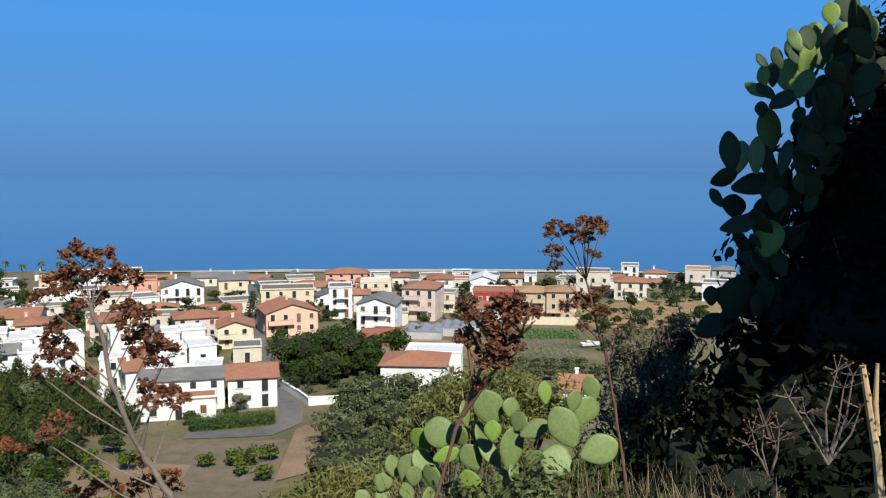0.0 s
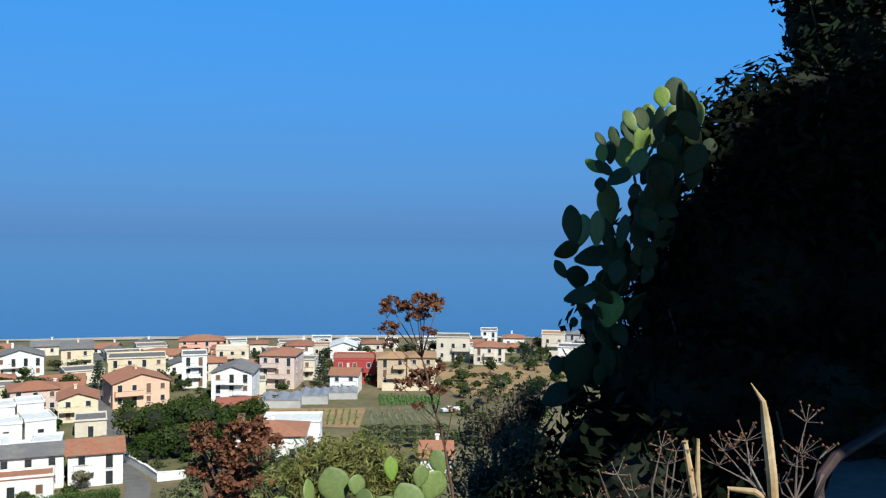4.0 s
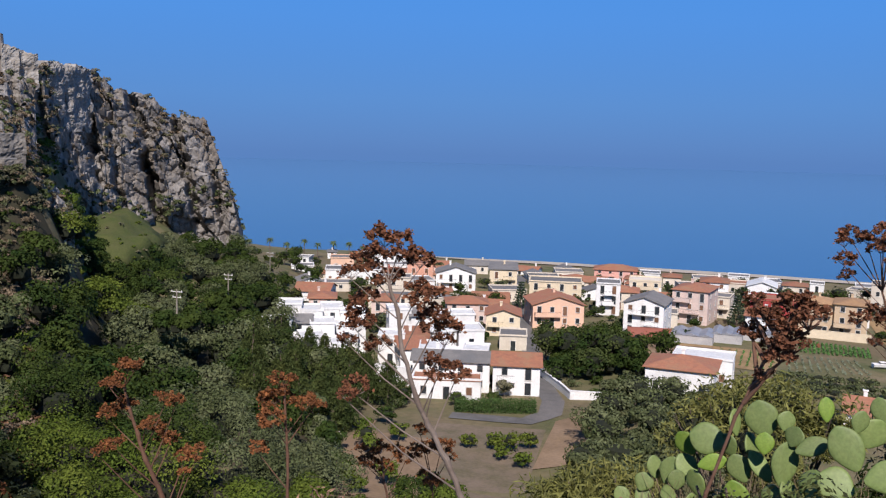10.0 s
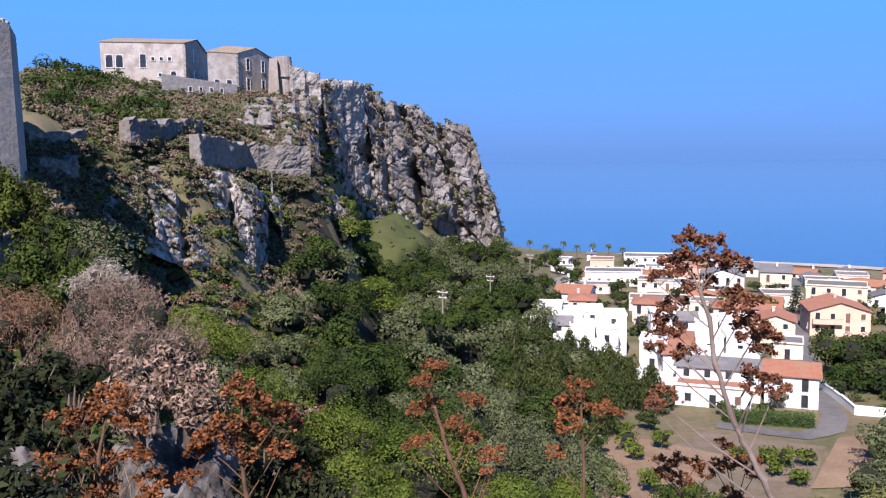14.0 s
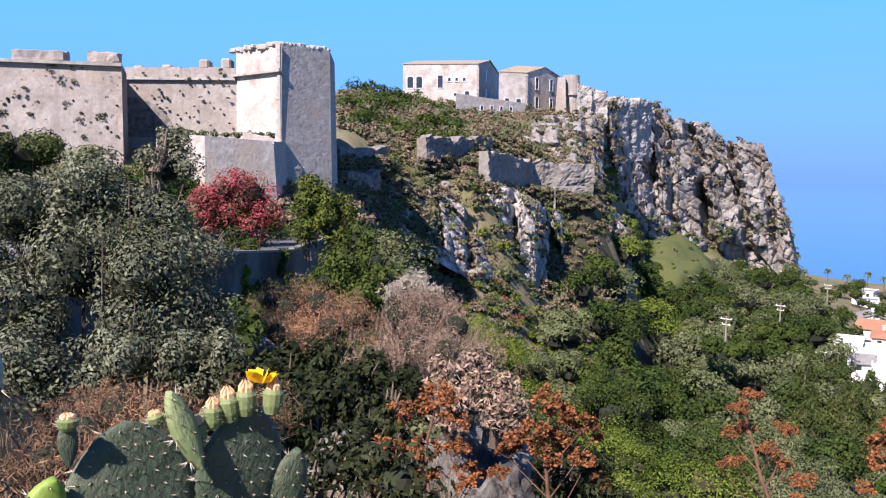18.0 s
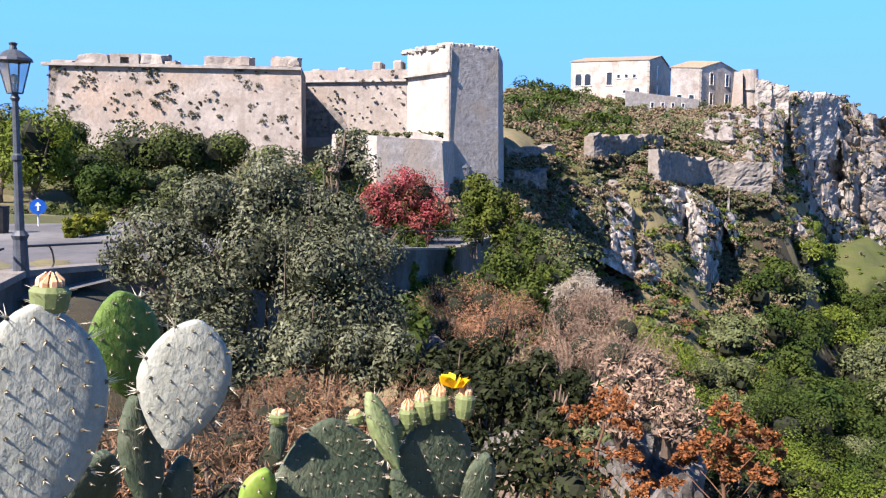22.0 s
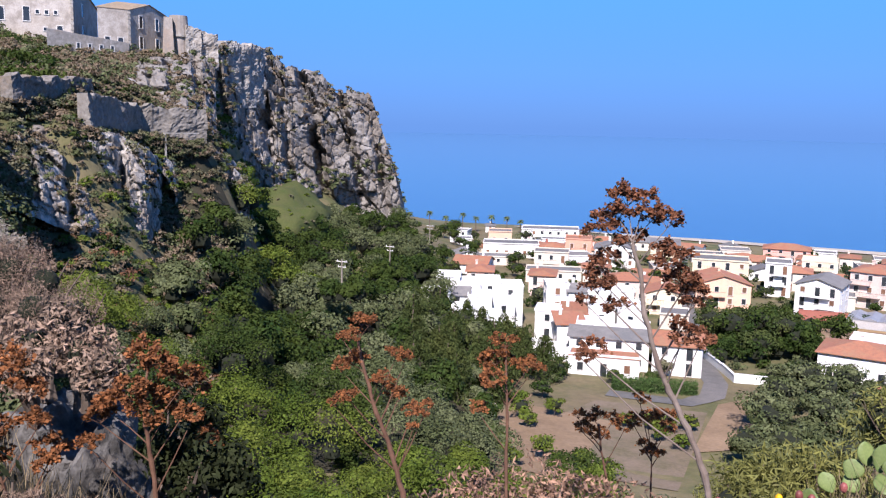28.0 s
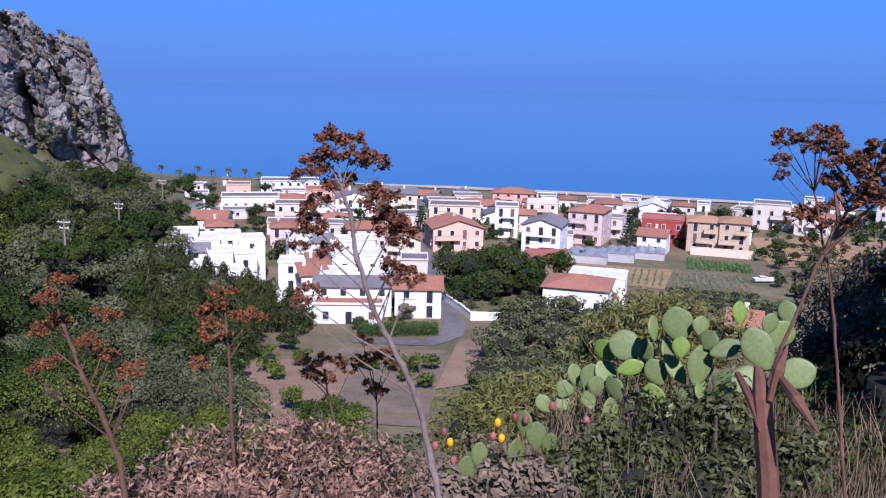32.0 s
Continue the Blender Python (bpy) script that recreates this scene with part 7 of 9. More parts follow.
def boulder(label, p, size, seed, material=None):
    """A weathered rock with facets and cracks."""
    bm = bmesh.new()
    bmesh.ops.create_icosphere(bm, subdivisions=5, radius=1.0)
    for v in bm.verts:
        d = v.co.normalized()
        k = 1 + 0.4 * noise.noise(d * 1.2 + Vector((seed, 0, 0))) + 0.16 * fbm(d * 2.6 + Vector((0, seed, 0)), 5) - 0.1 * abs(noise.noise(d * 5.0 + Vector((0, 0, seed))))
        v.co = Vector((d.x * size[0], d.y * size[1], d.z * size[2])) * k
    bmesh.ops.translate(bm, verts=bm.verts, vec=p)
    return tagged(part("boulder", bm, material or ROCKNEAR), label, "rock")


ROCKNEAR = mat("lichened_limestone", (0.17, 0.16, 0.148), (0.045, 0.042, 0.038), 2.6, 0.95, 1.0, 5.0, c=(0.2, 0.15, 0.11), contrast=(0.4, 0.58), detail=10.0)
boulder("jagged pale limestone outcrop on the bank", sight(53.6, -20.2, 7.4), (0.36, 0.46, 0.62), 2.0)
boulder("jagged pale limestone outcrop on the bank", sight(52.4, -23.0, 6.6), (0.26, 0.34, 0.5), 4.0)
boulder("cracked limestone block under the dry flowers", sight(55.4, -20.0, 7.8), (0.36, 0.36, 0.42), 5.0)
# added dark leaves take the place of a shadowed rock hollow
bush("near-black leaf mass standing in for shaded rock", "gloom",
     [at_eye(62.6, -13.6, 8.6, 0.26), at_eye(64.6, -14.0, 8.4, 0.28), at_eye(66.4, -16.4, 7.4, 0.3), at_eye(58.6, -13.8, 8.8, 0.24), at_eye(60.8, -15.6, 7.8, 0.26), at_eye(59.6, -17.4, 7.4, 0.22), at_eye(62.2, -17.2, 7.2, 0.26)], 10000, 0.035, 54)
boulder("shaded limestone outcrop under the shrubs", sight(60.4, -20.8, 7.6), (0.42, 0.5, 0.4), 6.0)
boulder("shaded limestone outcrop under the shrubs", sight(63.4, -20.5, 6.8), (0.4, 0.4, 0.45), 9.0)
boulder("pale rock in the bank", sight(66.8, -12.0, 12.0), (0.28, 0.28, 0.28), 12.0)

# ---- the shaded bank, the tree beside the road and an added shade crown ----
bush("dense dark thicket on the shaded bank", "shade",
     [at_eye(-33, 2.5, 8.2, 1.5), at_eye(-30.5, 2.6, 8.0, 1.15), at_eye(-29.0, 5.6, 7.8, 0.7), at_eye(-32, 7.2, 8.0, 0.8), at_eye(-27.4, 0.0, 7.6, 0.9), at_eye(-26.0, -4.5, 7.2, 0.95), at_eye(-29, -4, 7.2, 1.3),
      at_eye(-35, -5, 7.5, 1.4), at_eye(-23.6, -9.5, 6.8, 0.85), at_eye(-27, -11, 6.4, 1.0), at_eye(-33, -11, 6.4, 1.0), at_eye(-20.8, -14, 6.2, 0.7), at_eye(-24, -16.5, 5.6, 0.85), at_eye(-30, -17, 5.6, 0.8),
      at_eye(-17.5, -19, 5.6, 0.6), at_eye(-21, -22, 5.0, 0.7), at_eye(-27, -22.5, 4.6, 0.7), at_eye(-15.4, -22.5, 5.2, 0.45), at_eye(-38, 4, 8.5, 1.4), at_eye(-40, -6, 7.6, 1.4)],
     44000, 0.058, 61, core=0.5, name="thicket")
# leaf tone lowered to hold the shade on these crowns
FOLIAGE["dusk"] = mat("shade_dark_evergreen_leaves", (0.012, 0.02, 0.008), (0.018, 0.027, 0.011), 0.8, 0.8, island=0.4, spec=0.1)
bush("evergreen tree beside the road, leaves darkened for shade", "dusk",
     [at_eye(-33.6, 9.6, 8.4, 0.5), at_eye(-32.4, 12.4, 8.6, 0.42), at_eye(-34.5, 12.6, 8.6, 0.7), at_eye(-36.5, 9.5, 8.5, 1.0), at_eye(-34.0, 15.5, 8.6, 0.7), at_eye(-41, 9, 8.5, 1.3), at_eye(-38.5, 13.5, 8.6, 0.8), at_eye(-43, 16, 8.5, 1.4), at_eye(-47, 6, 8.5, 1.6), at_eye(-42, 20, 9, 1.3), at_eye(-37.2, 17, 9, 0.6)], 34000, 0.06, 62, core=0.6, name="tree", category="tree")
# out-of-view crown, lobes set along the sun's direction to shade the bank
bush("unseen evergreen crown added to shade the bank", "dusk",
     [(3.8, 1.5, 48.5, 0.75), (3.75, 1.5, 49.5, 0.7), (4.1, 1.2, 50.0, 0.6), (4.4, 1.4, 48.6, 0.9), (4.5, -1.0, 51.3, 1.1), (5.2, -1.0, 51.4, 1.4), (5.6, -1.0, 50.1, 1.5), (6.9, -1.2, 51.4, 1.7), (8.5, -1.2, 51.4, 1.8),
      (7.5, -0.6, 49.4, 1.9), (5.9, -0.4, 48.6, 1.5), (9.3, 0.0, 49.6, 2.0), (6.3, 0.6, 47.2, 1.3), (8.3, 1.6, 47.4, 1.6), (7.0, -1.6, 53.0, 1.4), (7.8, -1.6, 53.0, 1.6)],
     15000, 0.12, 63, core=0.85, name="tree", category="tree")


# ---- prickly pears and dried stalks close by ----
PADGREEN = mat("prickly_pear_skin", (0.155, 0.215, 0.06), (0.2, 0.25, 0.08), 1.5, 0.55, 0.05, 8.0, c=(0.24, 0.26, 0.1), vary=0.22, trans=0.1, coords="object", spec=0.4)
PADYOUNG = mat("young_pad_skin", (0.18, 0.29, 0.04), (0.25, 0.34, 0.06), 1.5, 0.5, 0.05, 8.0, vary=0.15, trans=0.25, coords="object", spec=0.4)
PADGREY = mat("waxy_grey_pad_skin", (0.36, 0.375, 0.315), (0.31, 0.33, 0.27), 3.0, 0.6, 0.3, 7.0, c=(0.3, 0.3, 0.235), vary=0.08, trans=0.05, coords="object", spec=0.45)
# skin of the shadowed pads, their shade put into the tone
PADDARK = mat("shaded_pad_skin", (0.042, 0.066, 0.036), (0.07, 0.092, 0.05), 4.0, 0.6, 0.5, 8.0, c=(0.1, 0.11, 0.065), vary=0.1, coords="object", spec=0.4)
SPINE = mat("pale_spines", (0.6, 0.55, 0.42), (0.45, 0.4, 0.3), 20.0, 0.6)
AREOLE = mat("brown_areoles", (0.12, 0.1, 0.06), (0.08, 0.07, 0.04), 20.0, 0.9)
BUDSKIN = mat("spiny_fruit_skin", (0.13, 0.17, 0.06), (0.18, 0.21, 0.085), 20.0, 0.6, 0.3, 60.0)
FRUIT = mat("orange_bud_tips", (0.78, 0.48, 0.27), (0.66, 0.34, 0.16), 30.0, 0.6, coords="object")
REDFRUIT = mat("red_cactus_fruit", (0.24, 0.06, 0.055), (0.3, 0.12, 0.09), 12.0, 0.5, vary=0.3, coords="object")
PETAL = mat("yellow_petals", (0.9, 0.6, 0.01), (0.85, 0.45, 0.01), 20.0, 0.5, trans=0.3)
STALK = mat("dry_grey_stalk", (0.24, 0.19, 0.155), (0.15, 0.11, 0.085), 10.0, 0.85, 0.3, 50.0)
STALKRED = mat("dry_red_brown_stalk", (0.17, 0.09, 0.055), (0.11, 0.055, 0.033), 10.0, 0.85, 0.3, 50.0)
STALKPALE = mat("broken_pale_cane", (0.55, 0.42, 0.24), (0.4, 0.24, 0.1), 8.0, 0.8, 0.2, 40.0)
HEADRUST = mat("rusty_dry_umbels", (0.28, 0.105, 0.034), (0.15, 0.06, 0.023), 30.0, 0.9, island=0.45, trans=0.15)
HEADBROWN = mat("dark_brown_dry_umbels", (0.13, 0.05, 0.024), (0.2, 0.08, 0.037), 30.0, 0.9, island=0.5, trans=0.1)


def pad_mesh(name, material, rows=17, sides=20):
    """A prickly pear pad one metre long and wide, narrow at its foot, with rounded rims."""
    bm = bmesh.new()
    rings = []
    for i in range(rows):
        t = (1 - math.cos(math.pi * i / (rows - 1))) / 2
        w = 0.5 * max(0.0, math.sin(math.pi * min(1, 0.03 + 0.97 * t) ** 1.2)) ** 0.6 if 0 < i < rows - 1 else (0.09 if i == 0 else 0.02)
        th = 0.075 * (0.55 + 0.45 * math.sin(math.pi * (0.1 + 0.85 * t)))
        if i == rows - 1:
            th *= 0.5
        z = t
        rings.append([bm.verts.new((w * math.cos(a) * (1 + 0.02 * math.sin(5 * a + i)), th * math.sin(a) * (abs(math.sin(a)) ** -0.25 if abs(math.sin(a)) > 0.1 else 1), z))
                      for a in (2 * math.pi * k / sides for k in range(sides))])
    for a, b in zip(rings, rings[1:]):
        for k in range(sides):
            bm.faces.new((a[k], a[(k + 1) % sides], b[(k + 1) % sides], b[k]))
    bm.faces.new(rings[0][::-1])
    bm.faces.new(rings[-1])
    bmesh.ops.recalc_face_normals(bm, faces=bm.faces)
    me = bpy.data.meshes.new(name)
    bm.to_mesh(me)
    bm.free()
    me.polygons.foreach_set("use_smooth", np.full(len(me.polygons), True))
    me.materials.append(material)
    return me


PADS = {"green": pad_mesh("pad", PADGREEN), "young": pad_mesh("pad", PADYOUNG), "grey": pad_mesh("pad", PADGREY), "dark": pad_mesh("pad", PADDARK),
        "spring": pad_mesh("pad", mat("deep_spring_pad_skin", (0.07, 0.15, 0.018), (0.13, 0.22, 0.03), 3.0, 0.5, 0.5, 8.0, trans=0.15, coords="object", spec=0.4)),
        "pale": pad_mesh("pad", mat("pale_green_pad_skin", (0.22, 0.28, 0.11), (0.27, 0.32, 0.15), 3.0, 0.6, 0.4, 8.0, trans=0.1, coords="object")),
        # darkened copy of the pad, shade of the bank put into its skin
        "shade": pad_mesh("pad", mat("deep_shade_pad_skin", (0.035, 0.055, 0.022), (0.05, 0.07, 0.028), 1.5, 0.6, 0.05, 6.0, vary=0.2, coords="object", spec=0.2))}


def pad_frame(base, tip, width, twist, toward):
    """The pose and size of a pad from its foot to its tip; twist: degrees it is turned away from facing `toward`."""
    base, tip = Vector(base), Vector(tip)
    z = (tip - base).normalized()
    y = (Vector(toward) - base)
    y = (y - z * y.dot(z)).normalized()
    y = Matrix.Rotation(radians(twist), 3, z) @ y
    x = y.cross(z)
    ln = (tip - base).length
    m = Matrix((x, y, z)).transposed().to_4x4()
    m.translation = base
    return m, ln


def cactus(label):
    return tagged(new("prickly_pear_cactus"), label, "cactus", "prickly pears")


def pad(parent, skin, base, tip, width, twist=0.0, spiny=False, toward=(0, -0.3, 45)):
    """One pad of a cactus, with areoles and spines where it stands close."""
    m, ln = pad_frame(base, tip, width, twist, toward)
    ob = child("pad", PADS[skin], parent)
    shape = m @ Matrix.Diagonal((width, 0.2 * max(0.6, min(1.0, width / 0.2)) if not spiny else 0.24, ln, 1))
    ob.matrix_local = shape
    if not spiny:
        return ob
    rng = random.Random(int(ln * 1e4))
    me, dots = bmesh.new(), bmesh.new()
    step = 0.029
    rows = int(ln / step)
    for i in range(1, rows + 1):
        t = i / (rows + 0.6)
        w = 0.5 * math.sin(math.pi * (0.04 + 0.96 * t) ** 1.12) ** 0.56 * width
        k = max(1, int(2 * w / step))
        for j in range(k + 1):
            u = (-w + 2 * w * (j + 0.5 * (i % 2)) / (k + 0.5)) * 0.97
            if abs(u) > w:
                continue
            edge = abs(u) / max(w, 1e-4)
            for side in (1, -1):
                th = 0.24 * 0.075 * (0.55 + 0.45 * math.sin(math.pi * (0.1 + 0.85 * t))) * max(0.02, 1 - edge ** 2) ** 0.375 * side
                p = m @ Vector((u, th, t * ln))
                out = (m.to_3x3() @ Vector((u * 1.2 * edge, side * 0.12 * (1.2 - edge), (t - 0.5) * 0.1 * edge))).normalized()
                bmesh.ops.create_cone(dots, cap_ends=True, segments=5, radius1=0.0036, radius2=0.0018, depth=0.004, matrix=Matrix.Translation(p) @ out.to_track_quat("Z", "Y").to_matrix().to_4x4())
                for q in range(2 if edge < 0.85 else 3):
                    d = (out + Vector((rng.uniform(-1, 1), rng.uniform(-1, 1), rng.uniform(-0.9, 0.7))) * 0.55).normalized()
                    l = rng.uniform(0.006, 0.013) * (2.1 if edge > 0.85 or t > 0.93 else 1)
                    s = d.orthogonal().normalized() * 0.0011
                    s2 = d.cross(s)
                    a = [me.verts.new(p + s), me.verts.new(p - s * 0.5 + s2 * 0.87), me.verts.new(p - s * 0.5 - s2 * 0.87)]
                    e = me.verts.new(p + d * l)
                    for n in range(3):
                        me.faces.new((a[n], a[(n + 1) % 3], e))
    inv = shape.inverted()
    for name, b, mt in (("spine_cover", me, SPINE), ("areole_cover", dots, AREOLE)):
        sp = tagged(part(name, b, mt, ob), kind="stuff")
        sp.matrix_parent_inverse = inv
    return ob


def bud(parent, base, tip, width, flower=False, skin="young"):
    """A young fruit with a flower bud on a pad's rim."""
    width *= 1.35
    tip = tuple(a + (b - a) * 0.82 for a, b in zip(base, tip))
    m, ln = pad_frame(base, tip, width, 0, (0, -0.6, 45))
    bm = bmesh.new()
    tube(bm, [m @ Vector((0, 0, ln * t)) for t in (0, 0.25, 0.6, 0.72)], [width * 0.32, width * 0.45, width * 0.5, width * 0.38], 12)
    fr = part("young_fruit", bm, BUDSKIN, parent, "small green spiny fruit")
    bm = bmesh.new()
    for k in range(9):
        a = k * 2.4
        r = width * 0.3
        p = m @ Vector((r * 0.8 * math.cos(a), r * 0.8 * math.sin(a), ln * (0.62 + 0.06 * (k % 3))))
        q = m @ Vector((r * 0.35 * math.cos(a), r * 0.35 * math.sin(a), ln * (0.98 if k % 2 else 1.05)))
        tube(bm, [p, p.lerp(q, 0.5) + (m.to_3x3() @ Vector((math.cos(a), math.sin(a), 0))) * r * 0.25, q], [width * 0.11, width * 0.1, width * 0.02], 5)
    tagged(part("bud_tip", bm, FRUIT, fr, "pale orange folded bud"), kind="stuff")
    sp = bmesh.new()
    rng = random.Random(int(base[0] * 1e4))
    for k in range(40):
        a, t = rng.uniform(0, 6.28), rng.uniform(0.05, 0.7)
        d = m.to_3x3() @ Vector((math.cos(a), math.sin(a), 0.3))
        p = m @ Vector((math.cos(a) * width * 0.45, math.sin(a) * width * 0.45, ln * t))
        tube(sp, [p, p + d * rng.uniform(0.004, 0.009)], [0.0006, 0.0002], 3)
    tagged(part("spine_cover", sp, SPINE, fr), kind="stuff")
    if flower:
        bm = bmesh.new()
        c = m @ Vector((width * 0.6, 0, ln * 0.85))
        for k in range(10):
            a = k * 0.63
            d = (m.to_3x3() @ Vector((math.cos(a), math.sin(a) * 0.7, 0.7))).normalized()
            s = d.orthogonal().normalized() * width * 0.32
            v = [bm.verts.new(c), bm.verts.new(c + d * width * 0.6 + s), bm.verts.new(c + d * width * 0.95), bm.verts.new(c + d * width * 0.6 - s)]
            bm.faces.new(v)
        part("flower", bm, PETAL, fr, "open yellow flower")


HEADS = []
for hs in range(5):
    hr = np.random.default_rng(70 + hs)
    rays = hr.normal(size=(13, 3))
    rays[:, 2] = np.abs(rays[:, 2]) * 0.7 - 0.1
    rays /= np.linalg.norm(rays, axis=1)[:, None]
    rays *= hr.uniform(0.6, 1.0, (13, 1))
    j = hr.integers(0, 13, 420)
    c = rays[j] + hr.normal(0, 0.13, (420, 3))
    u = hr.normal(size=(420, 3))
    u /= np.linalg.norm(u, axis=1)[:, None]
    w = np.cross(u, hr.normal(size=(420, 3)))
    w /= np.linalg.norm(w, axis=1)[:, None]
    k = hr.uniform(0.09, 0.17, (420, 1))
    ring = [c + k * (u * math.cos(a) + w * math.sin(a) * 0.75) for a in (math.pi / 2 * q for q in range(4))]
    HEADS.append(np.stack(ring, 1).reshape(-1, 3))
HEADMESH = {}
for hk, hm in (("rust", HEADRUST), ("brown", HEADBROWN)):
    HEADMESH[hk] = [mesh_of("umbel", v, np.arange(len(v)).reshape(-1, 4), hm) for v in HEADS]


def fennel(label, stem, radii, heads, tone="rust", bark=None):
    """A dried giant fennel: a stem through points, and umbels (place, radius, where along the stem its branch leaves)."""
    ob = tagged(new("dry_fennel_stalk"), label, "dry plant", "dried fennel stalks")
    stem = [Vector(p) for p in stem]
    pts = []
    for a, b in zip(stem, stem[1:]):
        pts += [a.lerp(b, k / 4) for k in range(4)]
    pts.append(stem[-1])
    radii = (radii[0] * 0.72, radii[1] * 0.72)
    rad = [radii[0] + (radii[1] - radii[0]) * i / (len(pts) - 1) for i in range(len(pts))]
    rng = random.Random(int(stem[0].x * 1e4))
    pts = [p + Vector((rng.uniform(-1, 1), rng.uniform(-1, 1), 0)) * r * 0.35 for p, r in zip(pts, rad)]
    bm = bmesh.new()
    tube(bm, pts, [r * (1.25 if i % 4 == 0 else 1.0) for i, r in enumerate(rad)], 9)
    part("stem", bm, bark or STALK, ob)
    for n, (p, r, s) in enumerate(heads):
        p = Vector(p)
        i = min(len(pts) - 1, int(s * (len(pts) - 1)))
        a, rb = pts[i], max(rad[i] * 0.35, 0.0022)
        br = bmesh.new()
        mid = a.lerp(p, 0.5) + Vector((0, 0, -0.06)) * (p - a).length
        foot = p - Vector((0, 0, r * 0.5))
        tube(br, [a, mid, foot], [rb, rb * 0.8, rb * 0.5], 6)
        branch = part("branch", br, bark or STALK, ob)
        ry = bmesh.new()
        for q in range(9):
            ang = q * 0.7 + n
            tube(ry, [foot, foot + Vector((math.cos(ang) * r * 0.6, math.sin(ang) * r * 0.6, r * rng.uniform(0.3, 0.7)))], [rb * 0.35, rb * 0.2], 4)
        tagged(part("umbel_frame", ry, bark or STALK, branch), kind="stuff")
        h = tagged(child("umbel", HEADMESH[tone][(n * 2 + len(heads)) % 5], branch), kind="stuff")
        h.matrix_local = pose(*p, rng.uniform(-25, 25), rng.uniform(-25, 25), rng.uniform(0, 360)) @ Matrix.Diagonal((r, r, r * 0.8, 1))
    return ob


def dry_stick(label, pts, radii, material, name="dry_stalk"):
    ob = tagged(new(name), label, "dry plant", "broken dry stalks")
    bm = bmesh.new()
    tube(bm, pts, radii, 8)
    part("stem", bm, material, ob)
    return ob


def twiggy(label, base, tips, r, material, seed):
    """A bare dead umbel skeleton: thin forking twigs with small seed knots."""
    ob = tagged(new("dead_twigs"), label, "dry plant", "bare dead twigs")
    rng = random.Random(seed)
    bm, kn = bmesh.new(), bmesh.new()
    base = Vector(base)
    for t in tips:
        t = Vector(t)
        m = base.lerp(t, 0.55) + Vector((rng.uniform(-1, 1), rng.uniform(-1, 1), 0)) * 0.02
        tube(bm, [base, m, t], [r, r * 0.7, r * 0.4], 5)
        for k in range(9):
            a = k * 0.8
            e = t + Vector((math.cos(a) * rng.uniform(0.02, 0.05), math.sin(a) * rng.uniform(0.02, 0.05), rng.uniform(0.0, 0.045)))
            tube(bm, [t, e], [r * 0.3, r * 0.2], 3)
            bmesh.ops.create_icosphere(kn, subdivisions=1, radius=0.0038, matrix=Matrix.Translation(e))
    part("twig_frame", bm, material, ob)
    tagged(part("seed_head", kn, HEADBROWN, ob), kind="stuff")


def cactus_fruit(parent, p, material):
    """A ripe fruit or an open flower on a pad's rim."""
    bm = bmesh.new()
    bmesh.ops.create_icosphere(bm, subdivisions=2, radius=0.017, matrix=Matrix.Translation(p) @ Matrix.Diagonal((1, 1, 1.4, 1)))
    part("fruit" if material is REDFRUIT else "flower", bm, material, parent)


left = cactus("grey-green spiny prickly pear cactus with orange buds beside the parapet")
pad(left, "grey", (-1.102, -0.624, 44.712), (-1.102, -0.612, 44.977), 0.166, -8, True)
pad(left, "spring", (-1.473, -0.470, 44.759), (-1.475, -0.485, 44.936), 0.125, 15, True)
pad(left, "grey", (-1.387, -0.425, 44.692), (-1.379, -0.377, 44.896), 0.145, -6, True)
pad(left, "dark", (-1.421, -0.452, 44.579), (-1.423, -0.473, 44.773), 0.078, 20, True)
pad(left, "dark", (-1.660, -0.050, 44.270), (-1.720, -0.045, 44.605), 0.285, 18, True)
pad(left, "dark", (-1.700, 0.150, 44.300), (-1.690, 0.215, 44.605), 0.200, 22, True)
pad(left, "pale", (-1.650, 0.080, 44.500), (-1.660, 0.020, 44.670), 0.056, 20, True)
pad(left, "young", (-1.660, -0.240, 44.430), (-1.650, -0.200, 44.540), 0.074, 10, True)
pad(left, "dark", (-1.670, -0.170, 44.550), (-1.670, -0.170, 44.640), 0.039, 10, False)
pad(left, "dark", (-1.720, 0.260, 44.270), (-1.680, 0.320, 44.490), 0.095, 20, True)
pad(left, "dark", (-1.470, -0.420, 44.520), (-1.460, -0.390, 44.650), 0.068, 40, True)
pad(left, "dark", (-1.480, -0.570, 44.540), (-1.480, -0.510, 44.670), 0.107, 30, True)
pad(left, "green", (-1.230, -0.660, 44.660), (-1.230, -0.690, 44.770), 0.098, 20, True)
bud(left, (-1.112, -0.601, 44.958), (-1.111, -0.596, 45.021), 0.036, False)
bud(left, (-1.680, 0.120, 44.570), (-1.680, 0.120, 44.650), 0.031, False)
bud(left, (-1.680, 0.160, 44.580), (-1.680, 0.150, 44.670), 0.034, False)
bud(left, (-1.670, 0.190, 44.590), (-1.670, 0.190, 44.680), 0.034, False)
bud(left, (-1.650, 0.240, 44.590), (-1.650, 0.250, 44.680), 0.034, True)
bud(left, (-1.680, 0.090, 44.540), (-1.680, 0.080, 44.620), 0.031, False)
bud(left, (-1.670, -0.000, 44.600), (-1.670, -0.010, 44.640), 0.026, False)
bud(left, (-1.670, -0.170, 44.620), (-1.670, -0.170, 44.660), 0.030, False)
right = cactus("pale green prickly pear cactus with broad smooth pads on the slope")
pad(right, "green", (0.300, 5.090, 43.440), (0.250, 5.110, 43.650), 0.191, 0)
pad(right, "green", (0.090, 5.200, 43.340), (-0.120, 5.230, 43.370), 0.195, 0)
